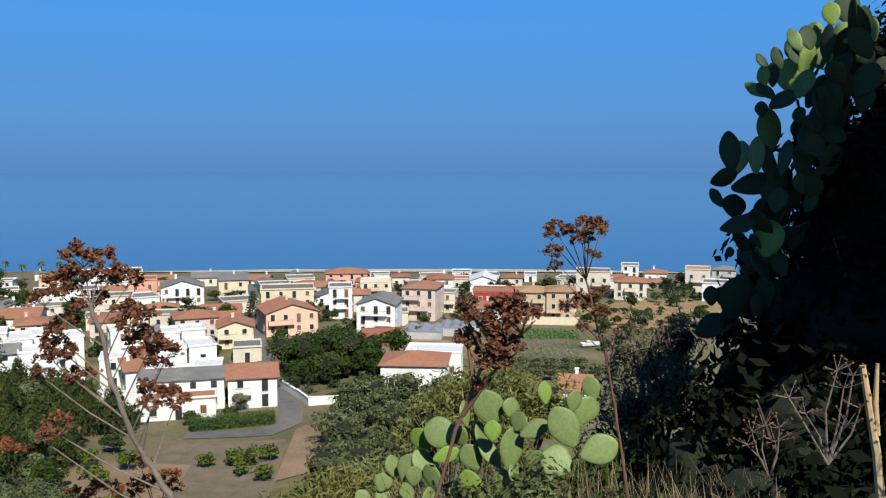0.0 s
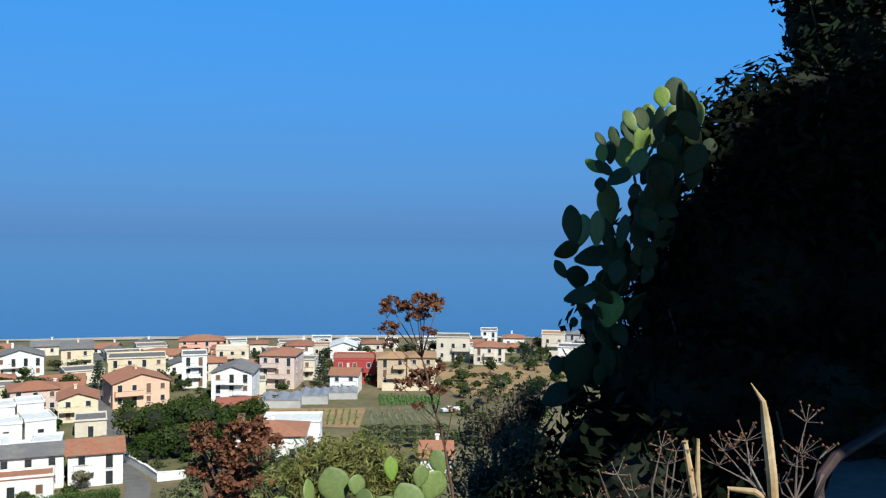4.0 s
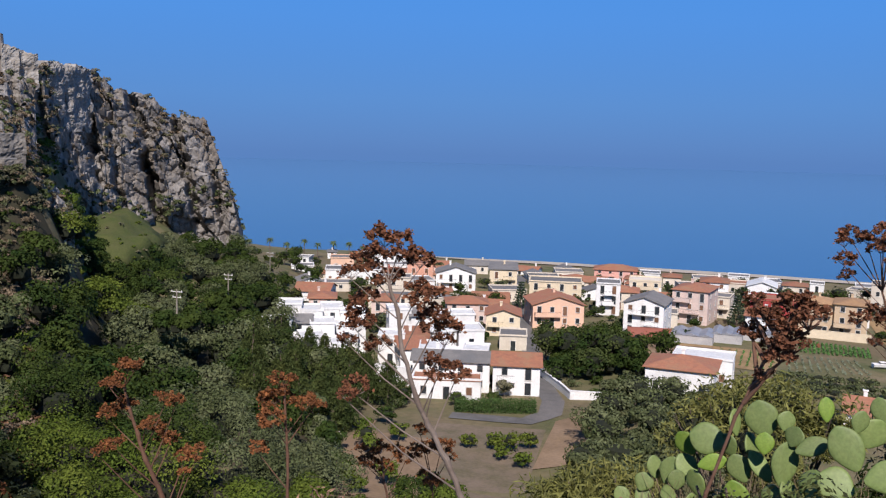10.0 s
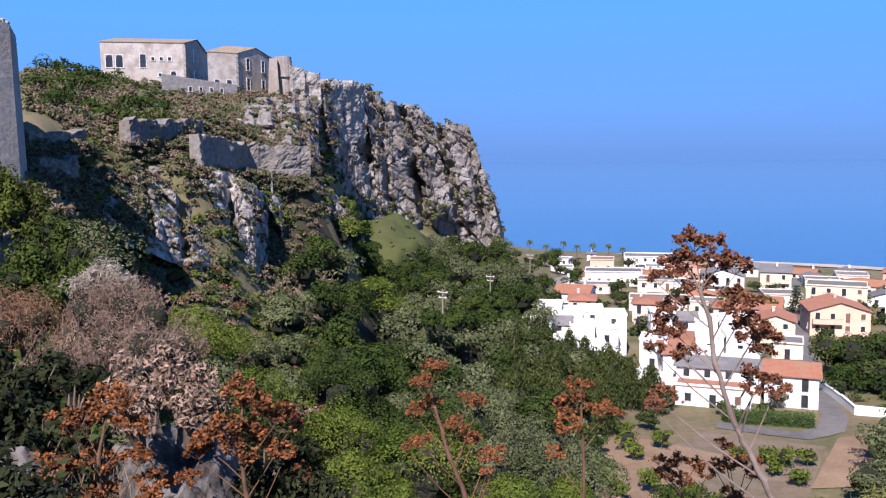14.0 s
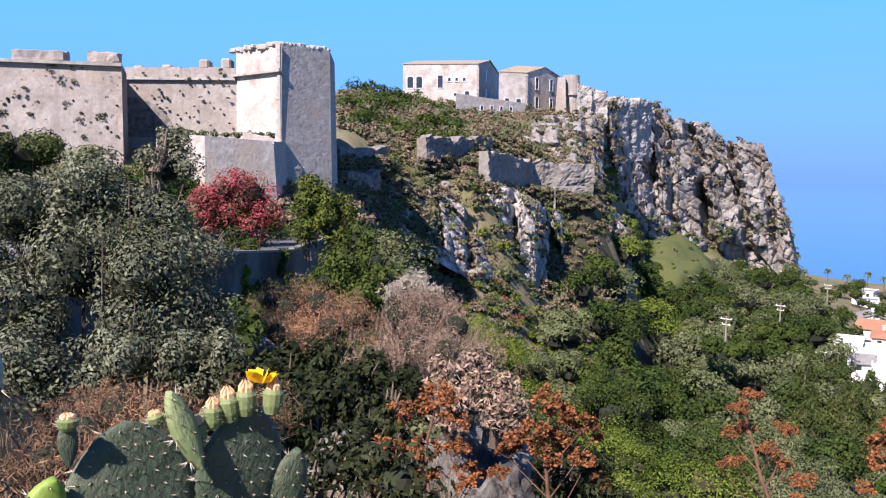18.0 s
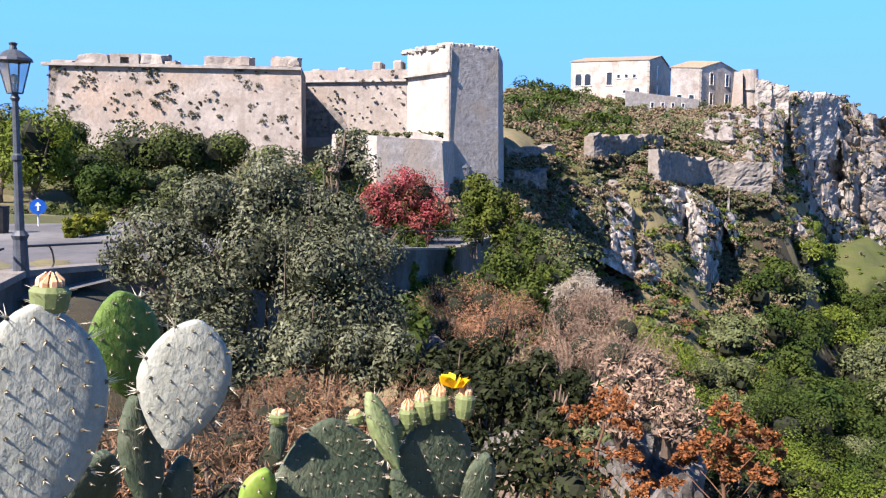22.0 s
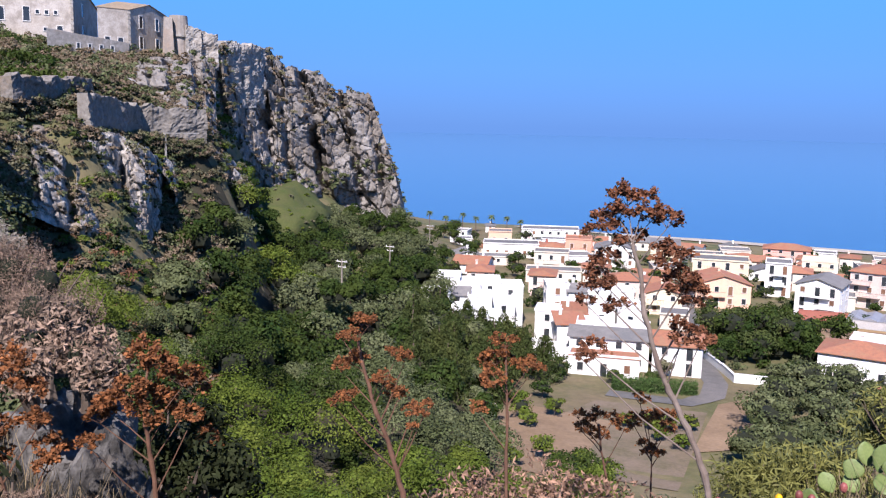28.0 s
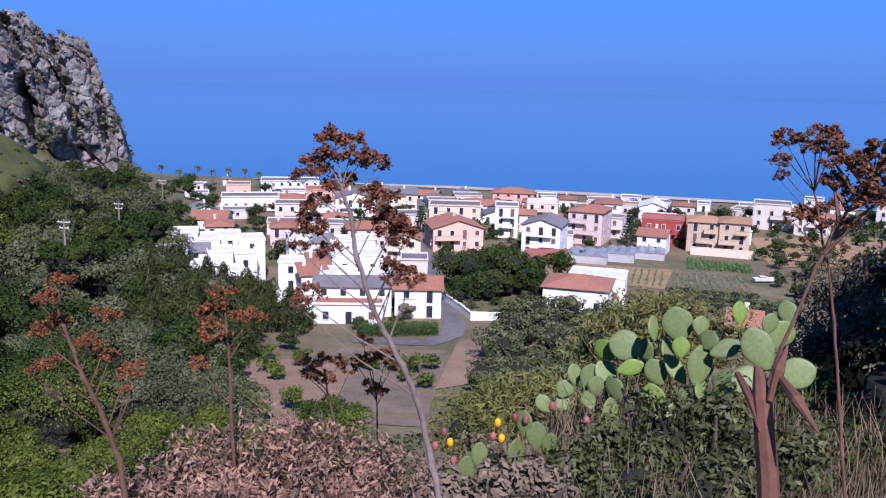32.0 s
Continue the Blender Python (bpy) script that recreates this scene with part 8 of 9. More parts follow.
pad(right, "young", (-0.090, 5.310, 43.220), (-0.190, 5.330, 43.340), 0.136, -25)
pad(right, "green", (-0.310, 5.410, 43.000), (-0.340, 5.430, 43.140), 0.102, 20)
pad(right, "green", (-0.250, 5.310, 43.010), (-0.200, 5.330, 43.180), 0.134, -10)
pad(right, "green", (-0.070, 5.310, 43.060), (-0.180, 5.330, 43.200), 0.141, 20)
pad(right, "green", (-0.410, 5.400, 42.910), (-0.360, 5.430, 43.020), 0.125, 0)
pad(right, "green", (-0.180, 5.260, 43.000), (-0.180, 5.280, 43.120), 0.114, 10)
pad(right, "green", (-0.490, 5.500, 42.760), (-0.560, 5.520, 42.870), 0.108, 0)
pad(right, "green", (-0.430, 5.400, 42.840), (-0.350, 5.430, 42.900), 0.116, 0)
pad(right, "green", (-0.270, 5.210, 42.970), (-0.180, 5.230, 42.980), 0.157, -40)
pad(right, "green", (0.140, 5.000, 43.460), (0.120, 5.020, 43.610), 0.125, 60)
pad(right, "young", (0.290, 4.940, 43.390), (0.290, 4.960, 43.510), 0.106, 0)
pad(right, "green", (0.380, 4.880, 43.240), (0.410, 4.900, 43.490), 0.145, 15)
pad(right, "green", (0.440, 4.820, 43.460), (0.600, 4.820, 43.540), 0.106, -10)
pad(right, "green", (0.720, 4.630, 43.460), (0.610, 4.670, 43.670), 0.176, 0)
pad(right, "green", (0.730, 4.470, 43.460), (0.920, 4.450, 43.540), 0.163, 0)
pad(right, "young", (0.580, 4.800, 43.650), (0.570, 4.820, 43.780), 0.085, 15)
pad(right, "green", (0.420, 4.880, 43.470), (0.450, 4.890, 43.580), 0.121, -30)
pad(right, "green", (0.390, 5.030, 43.510), (0.410, 5.050, 43.620), 0.106, 20)
pad(right, "green", (0.210, 5.100, 43.160), (0.130, 5.120, 43.310), 0.137, -5)
pad(right, "green", (0.340, 5.040, 43.200), (0.220, 5.070, 43.360), 0.106, 20)
pad(right, "young", (0.200, 5.000, 42.970), (0.130, 5.020, 43.190), 0.154, -10)
pad(right, "young", (-0.060, 5.160, 43.200), (0.100, 5.170, 43.260), 0.103, 10)
pad(right, "green", (0.340, 4.930, 43.080), (0.350, 4.950, 43.220), 0.122, -20)
pad(right, "green", (0.700, 4.580, 43.350), (0.540, 4.630, 43.420), 0.186, 10)
pad(right, "green", (0.520, 4.760, 43.200), (0.550, 4.780, 43.390), 0.178, -30)
pad(right, "green", (0.730, 4.830, 43.600), (0.760, 4.840, 43.720), 0.097, 25)
pad(right, "green", (0.910, 5.100, 43.590), (0.870, 5.130, 43.730), 0.113, -10)
pad(right, "green", (0.810, 5.020, 43.470), (0.880, 5.030, 43.630), 0.179, 30)
pad(right, "green", (0.140, 5.200, 43.280), (0.060, 5.230, 43.390), 0.136, -35)
pad(right, "green", (0.260, 5.140, 43.260), (0.210, 5.170, 43.440), 0.147, 60)
pad(right, "green", (-0.030, 5.210, 42.990), (-0.100, 5.230, 43.150), 0.133, -40)
pad(right, "green", (0.450, 4.870, 43.140), (0.400, 4.900, 43.280), 0.136, 50)
pad(right, "green", (0.460, 4.820, 43.040), (0.470, 4.840, 43.240), 0.159, -35)
pad(right, "green", (0.320, 4.990, 42.890), (0.270, 5.010, 43.090), 0.134, 30)
pad(right, "green", (0.040, 5.110, 42.910), (0.070, 5.120, 43.050), 0.095, -30)
pad(right, "green", (0.460, 4.770, 42.830), (0.440, 4.770, 43.140), 0.154, 30)
pad(right, "green", (0.200, 5.000, 42.740), (0.180, 5.000, 43.040), 0.152, 30)
pad(right, "green", (0.590, 4.700, 42.950), (0.570, 4.700, 43.240), 0.144, 30)
pad(right, "green", (-0.070, 5.210, 42.750), (-0.090, 5.210, 43.010), 0.139, 30)
bank = cactus("tall prickly pear cactus leaning out of the shaded bank")
pad(bank, "young", (2.74, 6.23, 45.97), (2.73, 6.28, 46.14), 0.125, 0)
pad(bank, "young", (2.92, 6.41, 46.01), (2.94, 6.43, 46.17), 0.098, 35)
pad(bank, "green", (2.69, 6.08, 45.85), (2.83, 6.06, 45.93), 0.202, -30)
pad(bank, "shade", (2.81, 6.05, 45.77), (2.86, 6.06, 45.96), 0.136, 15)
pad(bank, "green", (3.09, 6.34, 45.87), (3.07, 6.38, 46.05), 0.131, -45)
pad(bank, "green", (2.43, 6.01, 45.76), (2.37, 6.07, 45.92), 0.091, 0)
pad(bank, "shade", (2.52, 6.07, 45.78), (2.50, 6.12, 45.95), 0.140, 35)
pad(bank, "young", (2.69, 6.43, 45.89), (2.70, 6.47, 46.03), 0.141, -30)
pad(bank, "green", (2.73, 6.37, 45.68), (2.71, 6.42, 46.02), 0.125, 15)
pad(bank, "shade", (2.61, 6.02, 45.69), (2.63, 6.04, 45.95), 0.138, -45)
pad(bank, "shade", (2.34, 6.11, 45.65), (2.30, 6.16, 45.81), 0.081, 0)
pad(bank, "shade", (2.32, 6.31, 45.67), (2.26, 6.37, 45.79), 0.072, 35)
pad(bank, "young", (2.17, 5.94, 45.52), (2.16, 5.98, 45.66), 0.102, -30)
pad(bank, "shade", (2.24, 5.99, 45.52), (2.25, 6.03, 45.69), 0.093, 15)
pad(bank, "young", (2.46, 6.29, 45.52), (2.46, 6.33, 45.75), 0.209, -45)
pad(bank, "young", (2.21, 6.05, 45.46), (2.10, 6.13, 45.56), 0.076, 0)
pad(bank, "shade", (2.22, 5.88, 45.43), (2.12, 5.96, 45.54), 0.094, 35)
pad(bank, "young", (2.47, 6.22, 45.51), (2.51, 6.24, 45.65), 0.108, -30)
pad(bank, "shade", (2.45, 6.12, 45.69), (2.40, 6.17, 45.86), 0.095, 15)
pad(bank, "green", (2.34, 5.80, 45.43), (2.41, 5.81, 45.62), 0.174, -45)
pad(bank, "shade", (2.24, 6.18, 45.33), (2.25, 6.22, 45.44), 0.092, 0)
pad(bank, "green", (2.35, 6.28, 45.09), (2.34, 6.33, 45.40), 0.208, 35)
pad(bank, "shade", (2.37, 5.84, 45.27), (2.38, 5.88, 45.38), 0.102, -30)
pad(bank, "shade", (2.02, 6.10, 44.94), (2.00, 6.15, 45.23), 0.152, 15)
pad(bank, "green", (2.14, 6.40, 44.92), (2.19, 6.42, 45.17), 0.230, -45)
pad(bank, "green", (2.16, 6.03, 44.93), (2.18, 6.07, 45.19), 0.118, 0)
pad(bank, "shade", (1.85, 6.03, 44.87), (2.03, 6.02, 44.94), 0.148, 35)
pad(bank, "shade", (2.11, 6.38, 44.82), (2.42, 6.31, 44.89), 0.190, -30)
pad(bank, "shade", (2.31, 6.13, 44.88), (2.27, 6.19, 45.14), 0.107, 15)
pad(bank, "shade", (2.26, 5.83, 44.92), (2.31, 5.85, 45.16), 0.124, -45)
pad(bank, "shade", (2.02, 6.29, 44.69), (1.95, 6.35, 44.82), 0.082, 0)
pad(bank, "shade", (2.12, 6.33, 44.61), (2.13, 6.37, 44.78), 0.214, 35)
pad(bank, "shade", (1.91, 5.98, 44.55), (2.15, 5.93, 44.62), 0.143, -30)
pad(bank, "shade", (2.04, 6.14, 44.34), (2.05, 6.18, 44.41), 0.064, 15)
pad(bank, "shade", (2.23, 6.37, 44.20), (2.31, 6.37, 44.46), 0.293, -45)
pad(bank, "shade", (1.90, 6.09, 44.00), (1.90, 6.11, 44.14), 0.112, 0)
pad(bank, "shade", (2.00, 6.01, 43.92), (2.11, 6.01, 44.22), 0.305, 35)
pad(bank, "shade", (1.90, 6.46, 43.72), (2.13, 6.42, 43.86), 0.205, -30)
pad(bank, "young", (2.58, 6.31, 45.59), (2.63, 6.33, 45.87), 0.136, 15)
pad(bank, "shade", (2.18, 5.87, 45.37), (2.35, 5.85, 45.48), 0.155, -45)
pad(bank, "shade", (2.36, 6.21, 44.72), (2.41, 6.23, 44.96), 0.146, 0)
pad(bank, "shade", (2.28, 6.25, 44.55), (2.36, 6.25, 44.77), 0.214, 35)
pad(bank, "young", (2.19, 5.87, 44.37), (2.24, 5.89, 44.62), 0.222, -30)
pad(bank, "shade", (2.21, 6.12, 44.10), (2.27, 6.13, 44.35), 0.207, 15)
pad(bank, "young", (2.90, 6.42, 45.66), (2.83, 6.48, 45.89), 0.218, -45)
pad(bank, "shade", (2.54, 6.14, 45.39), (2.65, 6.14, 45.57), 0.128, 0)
# more pads in the shade-dark copy fill out the bank's silhouette
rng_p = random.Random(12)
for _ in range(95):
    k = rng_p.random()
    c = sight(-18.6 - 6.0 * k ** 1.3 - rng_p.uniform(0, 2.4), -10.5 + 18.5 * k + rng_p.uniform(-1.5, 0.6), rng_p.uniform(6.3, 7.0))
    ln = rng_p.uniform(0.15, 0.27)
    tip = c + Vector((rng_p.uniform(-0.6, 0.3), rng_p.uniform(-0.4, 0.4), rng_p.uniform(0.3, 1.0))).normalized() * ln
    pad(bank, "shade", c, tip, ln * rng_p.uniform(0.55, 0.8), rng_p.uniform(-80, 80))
small = cactus("low prickly pear cactus with red fruit and yellow flowers")
pad(small, "green", (-0.760, 3.760, 43.020), (-0.760, 3.760, 43.180), 0.102, 10)
pad(small, "green", (-0.830, 3.750, 42.970), (-0.830, 3.750, 43.120), 0.096, -20)
pad(small, "green", (-0.440, 3.800, 43.230), (-0.440, 3.800, 43.370), 0.102, 10)
pad(small, "green", (-0.500, 3.800, 43.290), (-0.500, 3.800, 43.420), 0.089, -25)
pad(small, "green", (-0.630, 3.780, 42.940), (-0.630, 3.780, 43.130), 0.116, 20)
pad(small, "green", (-0.710, 3.770, 43.120), (-0.700, 3.770, 43.250), 0.082, 0)
pad(small, "green", (-0.530, 3.790, 43.110), (-0.530, 3.790, 43.280), 0.102, 30)
pad(small, "green", (-0.370, 3.800, 43.180), (-0.370, 3.800, 43.320), 0.089, -10)
pad(small, "green", (-0.920, 3.730, 42.900), (-0.920, 3.740, 43.060), 0.089, 15)
pad(small, "green", (-0.260, 3.810, 43.150), (-0.260, 3.810, 43.290), 0.082, 25)
cactus_fruit(small, (-0.870, 3.730, 43.300), REDFRUIT)
cactus_fruit(small, (-0.840, 3.730, 43.250), PETAL)
cactus_fruit(small, (-0.620, 3.760, 43.360), PETAL)
cactus_fruit(small, (-0.600, 3.770, 43.280), PETAL)
cactus_fruit(small, (-0.490, 3.780, 43.380), REDFRUIT)
cactus_fruit(small, (-0.540, 3.770, 43.390), REDFRUIT)
cactus_fruit(small, (-0.640, 3.760, 43.290), REDFRUIT)
cactus_fruit(small, (-0.370, 3.780, 43.460), REDFRUIT)
cactus_fruit(small, (-0.210, 3.790, 43.400), REDFRUIT)
cactus_fruit(small, (-0.820, 3.730, 43.160), REDFRUIT)
cactus_fruit(small, (-0.910, 3.720, 43.230), REDFRUIT)
fennel("tall dried fennel stalk with dark rusty seed heads", [(-0.570, 2.170, 43.690), (-0.610, 2.170, 43.860), (-0.650, 2.160, 44.040), (-0.700, 2.150, 44.160), (-0.750, 2.130, 44.260), (-0.780, 2.120, 44.330), (-0.820, 2.110, 44.460), (-0.840, 2.110, 44.580), (-0.860, 2.100, 44.650)], (0.0135, 0.0067), [((-0.890, 2.140, 44.770), 0.050, 1.00), ((-0.840, 2.120, 44.770), 0.036, 1.00), ((-0.940, 2.120, 44.700), 0.050, 0.93), ((-0.950, 2.050, 44.680), 0.036, 0.85), ((-0.820, 2.110, 44.730), 0.045, 1.00), ((-0.770, 2.090, 44.720), 0.043, 0.92), ((-0.870, 2.130, 44.660), 0.045, 0.98), ((-0.910, 2.130, 44.730), 0.041, 1.00), ((-0.940, 2.110, 44.590), 0.048, 0.76), ((-0.750, 2.090, 44.620), 0.052, 0.77), ((-0.780, 2.100, 44.640), 0.038, 0.83), ((-0.950, 2.100, 44.530), 0.045, 0.68), ((-0.720, 2.090, 44.570), 0.052, 0.71), ((-0.710, 2.180, 44.520), 0.043, 0.64), ((-0.700, 2.100, 44.510), 0.033, 0.64), ((-0.900, 2.130, 44.470), 0.041, 0.68), ((-0.970, 2.080, 44.490), 0.029, 0.61), ((-0.710, 2.100, 44.440), 0.043, 0.59), ((-0.690, 2.180, 44.400), 0.041, 0.49), ((-0.720, 2.090, 44.410), 0.031, 0.56), ((-0.950, 2.100, 44.350), 0.041, 0.38), ((-0.960, 2.050, 44.340), 0.026, 0.31), ((-0.940, 2.120, 44.550), 0.036, 0.73), ((-0.730, 2.090, 44.540), 0.036, 0.69)], "brown", STALK)
fennel("dried fennel stalk with rust-red seed heads", [(-1.560, 2.160, 43.520), (-1.570, 2.160, 43.630), (-1.580, 2.150, 43.780), (-1.610, 2.130, 43.920), (-1.650, 2.100, 44.050), (-1.670, 2.090, 44.130), (-1.690, 2.080, 44.210), (-1.700, 2.070, 44.280)], (0.0138, 0.0052), [((-1.680, 2.060, 44.350), 0.040, 1.00), ((-1.650, 2.050, 44.350), 0.030, 1.00), ((-1.690, 2.010, 44.310), 0.036, 0.92), ((-1.760, 2.080, 44.280), 0.025, 0.85), ((-1.740, 2.100, 44.210), 0.043, 0.79), ((-1.760, 2.070, 44.190), 0.033, 0.64), ((-1.710, 2.100, 44.210), 0.030, 0.83), ((-1.600, 2.130, 44.240), 0.033, 0.64), ((-1.590, 2.170, 44.220), 0.028, 0.56), ((-1.640, 2.130, 44.150), 0.036, 0.63), ((-1.630, 2.170, 44.100), 0.038, 0.54), ((-1.600, 2.160, 44.110), 0.025, 0.51), ((-1.700, 2.020, 44.120), 0.030, 0.48), ((-1.730, 1.990, 44.100), 0.030, 0.39), ((-1.580, 2.200, 44.040), 0.033, 0.41), ((-1.510, 2.160, 44.070), 0.035, 0.36), ((-1.540, 2.140, 44.010), 0.023, 0.36), ((-1.620, 2.060, 44.170), 0.023, 0.67)], "rust", STALKRED)
fennel("dried fennel stalk with rust-red seed heads", [(-1.350, 2.500, 43.330), (-1.360, 2.500, 43.480), (-1.370, 2.490, 43.810), (-1.370, 2.490, 43.970), (-1.380, 2.490, 44.120), (-1.380, 2.480, 44.200)], (0.0093, 0.0046), [((-1.390, 2.490, 44.230), 0.045, 1.00), ((-1.420, 2.490, 44.170), 0.055, 0.78), ((-1.450, 2.490, 44.150), 0.039, 0.72), ((-1.390, 2.420, 44.110), 0.052, 0.66), ((-1.320, 2.580, 44.140), 0.045, 0.68), ((-1.310, 2.500, 44.150), 0.029, 0.71), ((-1.470, 2.470, 43.990), 0.036, 0.46), ((-1.390, 2.530, 44.160), 0.036, 0.86)], "rust", STALKRED)
fennel("thin dried fennel stalk with brown seed heads", [(-1.060, 2.770, 43.370), (-1.070, 2.770, 43.540), (-1.100, 2.760, 43.730), (-1.120, 2.750, 43.830), (-1.130, 2.750, 43.910)], (0.0068, 0.0039), [((-1.160, 2.800, 43.920), 0.040, 0.97), ((-1.190, 2.770, 43.880), 0.044, 0.69), ((-1.140, 2.810, 43.850), 0.037, 0.77), ((-1.100, 2.810, 43.920), 0.031, 0.83), ((-1.190, 2.700, 43.950), 0.028, 0.76), ((-1.040, 2.750, 43.920), 0.034, 0.62)], "rust", STALKRED)
fennel("thin dried fennel stalk with brown seed heads", [(-0.940, 2.810, 43.280), (-0.940, 2.810, 43.470), (-0.950, 2.810, 43.730), (-0.950, 2.800, 43.810)], (0.0059, 0.0029), [((-0.970, 2.840, 43.810), 0.040, 0.95), ((-0.970, 2.770, 43.860), 0.028, 0.94), ((-0.920, 2.760, 43.840), 0.028, 0.85), ((-1.020, 2.790, 43.940), 0.037, 1.00), ((-0.960, 2.760, 43.960), 0.040, 1.00), ((-0.910, 2.760, 43.980), 0.044, 1.00), ((-1.000, 2.800, 44.010), 0.034, 1.00), ((-0.920, 2.880, 43.900), 0.031, 1.00)], "rust", STALKRED)
fennel("dried fennel stalk with flat brown seed heads", [(0.690, 2.790, 43.440), (0.660, 2.800, 43.610), (0.610, 2.810, 43.940), (0.570, 2.820, 44.200), (0.540, 2.830, 44.370), (0.510, 2.830, 44.460), (0.480, 2.840, 44.590), (0.470, 2.840, 44.620)], (0.0078, 0.0039), [((0.390, 2.900, 44.780), 0.049, 1.00), ((0.360, 2.880, 44.760), 0.029, 1.00), ((0.430, 2.910, 44.770), 0.029, 1.00), ((0.470, 2.780, 44.800), 0.049, 1.00), ((0.470, 2.890, 44.800), 0.029, 1.00), ((0.520, 2.870, 44.790), 0.029, 1.00), ((0.450, 2.790, 44.760), 0.039, 1.00), ((0.480, 2.860, 44.750), 0.024, 1.00), ((0.360, 2.870, 44.710), 0.037, 0.85), ((0.370, 2.860, 44.660), 0.027, 0.80), ((0.480, 2.780, 44.710), 0.027, 1.00), ((0.470, 2.900, 44.540), 0.044, 0.75), ((0.520, 2.860, 44.570), 0.039, 0.78), ((0.410, 2.810, 44.540), 0.034, 0.66), ((0.490, 2.840, 44.520), 0.037, 0.75), ((0.520, 2.770, 44.520), 0.029, 0.71), ((0.460, 2.830, 44.460), 0.024, 0.58), ((0.560, 2.770, 44.460), 0.017, 0.57)], "brown", STALKRED)
fennel("close dried fennel stalk bending across the view", [(0.000, 0.670, 44.530), (-0.010, 0.670, 44.580), (-0.020, 0.680, 44.630), (-0.020, 0.680, 44.670), (-0.010, 0.670, 44.720), (0.010, 0.670, 44.790), (0.030, 0.670, 44.840), (0.040, 0.660, 44.860)], (0.0028, 0.0015), [((0.020, 0.680, 44.890), 0.009, 1.00), ((0.020, 0.680, 44.880), 0.011, 0.96), ((0.030, 0.670, 44.880), 0.011, 1.00), ((0.020, 0.680, 44.860), 0.012, 0.87), ((0.020, 0.680, 44.860), 0.009, 0.83), ((0.050, 0.680, 44.880), 0.017, 1.00), ((0.050, 0.670, 44.890), 0.015, 1.00), ((0.040, 0.680, 44.850), 0.015, 0.92), ((0.050, 0.650, 44.860), 0.016, 0.86), ((0.040, 0.670, 44.870), 0.013, 1.00), ((0.030, 0.660, 44.830), 0.008, 0.78), ((0.060, 0.650, 44.880), 0.017, 0.89), ((0.040, 0.650, 44.850), 0.013, 0.81)], "brown", STALKRED)
fennel("dried fennel on the rock with rust-red seed heads", [(-4.450, 2.760, 42.580), (-4.460, 2.740, 42.890), (-4.490, 2.710, 43.120), (-4.490, 2.710, 43.310), (-4.460, 2.740, 43.500)], (0.0255, 0.0109), [((-4.500, 2.820, 43.610), 0.123, 1.00), ((-4.610, 2.700, 43.500), 0.123, 0.81), ((-4.510, 2.520, 43.590), 0.085, 0.73), ((-4.290, 2.780, 43.510), 0.104, 0.67), ((-4.640, 2.550, 43.280), 0.123, 0.39), ((-4.610, 2.440, 43.230), 0.095, 0.22), ((-4.510, 2.730, 43.280), 0.104, 0.67), ((-4.280, 2.820, 43.320), 0.104, 0.34), ((-4.340, 2.950, 43.110), 0.114, 0.12), ((-4.560, 2.730, 43.070), 0.123, 0.40), ((-4.610, 2.510, 43.050), 0.114, 0.13), ((-4.590, 2.400, 42.980), 0.095, 0.00), ((-4.320, 2.750, 43.650), 0.085, 0.94), ((-4.280, 2.880, 43.050), 0.085, 0.08)], "rust", STALKRED)
fennel("dried fennel with rust-red seed heads", [(-4.000, 3.420, 42.550), (-4.030, 3.390, 42.940), (-4.050, 3.370, 43.170), (-4.050, 3.370, 43.390), (-4.040, 3.390, 43.500)], (0.0222, 0.0111), [((-4.030, 3.370, 43.610), 0.116, 1.00), ((-4.040, 3.480, 43.500), 0.125, 0.75), ((-3.830, 3.450, 43.490), 0.135, 0.48), ((-3.830, 3.550, 43.390), 0.096, 0.28), ((-4.020, 3.240, 43.460), 0.096, 0.64), ((-4.210, 3.250, 43.320), 0.116, 0.40), ((-4.250, 3.220, 43.240), 0.096, 0.26), ((-4.030, 3.430, 43.350), 0.116, 0.58), ((-4.010, 3.330, 43.260), 0.116, 0.54), ((-3.820, 3.500, 43.240), 0.096, 0.18), ((-3.830, 3.670, 43.040), 0.087, 0.00), ((-4.180, 3.090, 43.130), 0.077, 0.12), ((-4.030, 3.540, 43.260), 0.096, 0.40)], "rust", STALKRED)
dry_stick("broken pale cane with a splintered top", [(1.160, 1.880, 44.210), (1.160, 1.880, 44.360), (1.150, 1.880, 44.480), (1.140, 1.890, 44.590), (1.130, 1.890, 44.650), (1.110, 1.910, 44.690)], [0.013, 0.0125, 0.0125, 0.012, 0.007, 0.001], STALKPALE)
dry_stick("broken pale cane with a splintered top", [(1.210, 2.310, 44.030), (1.190, 2.320, 44.210), (1.170, 2.330, 44.330), (1.150, 2.340, 44.450)], [0.013, 0.0125, 0.012, 0.008], STALKPALE)
dry_stick("thin snapped pale cane", [(1.190, 2.320, 44.260), (1.180, 2.320, 44.350), (1.180, 2.320, 44.460)], [0.008, 0.008, 0.005], STALKPALE)
dry_stick("bent dry leaf sheath on a cane", [(1.150, 1.890, 44.420), (1.120, 1.900, 44.440), (1.070, 1.930, 44.440), (1.070, 1.930, 44.410)], [0.006, 0.008, 0.006, 0.002], STALKPALE)
twiggy("bare dead fennel twigs", (1.080, 2.370, 44.160), [(1.090, 2.360, 44.430), (1.110, 2.360, 44.380), (1.130, 2.350, 44.420), (0.980, 2.410, 44.340), (1.020, 2.390, 44.300), (1.150, 2.340, 44.330), (1.120, 2.350, 44.280)], 0.004, STALK, 1)
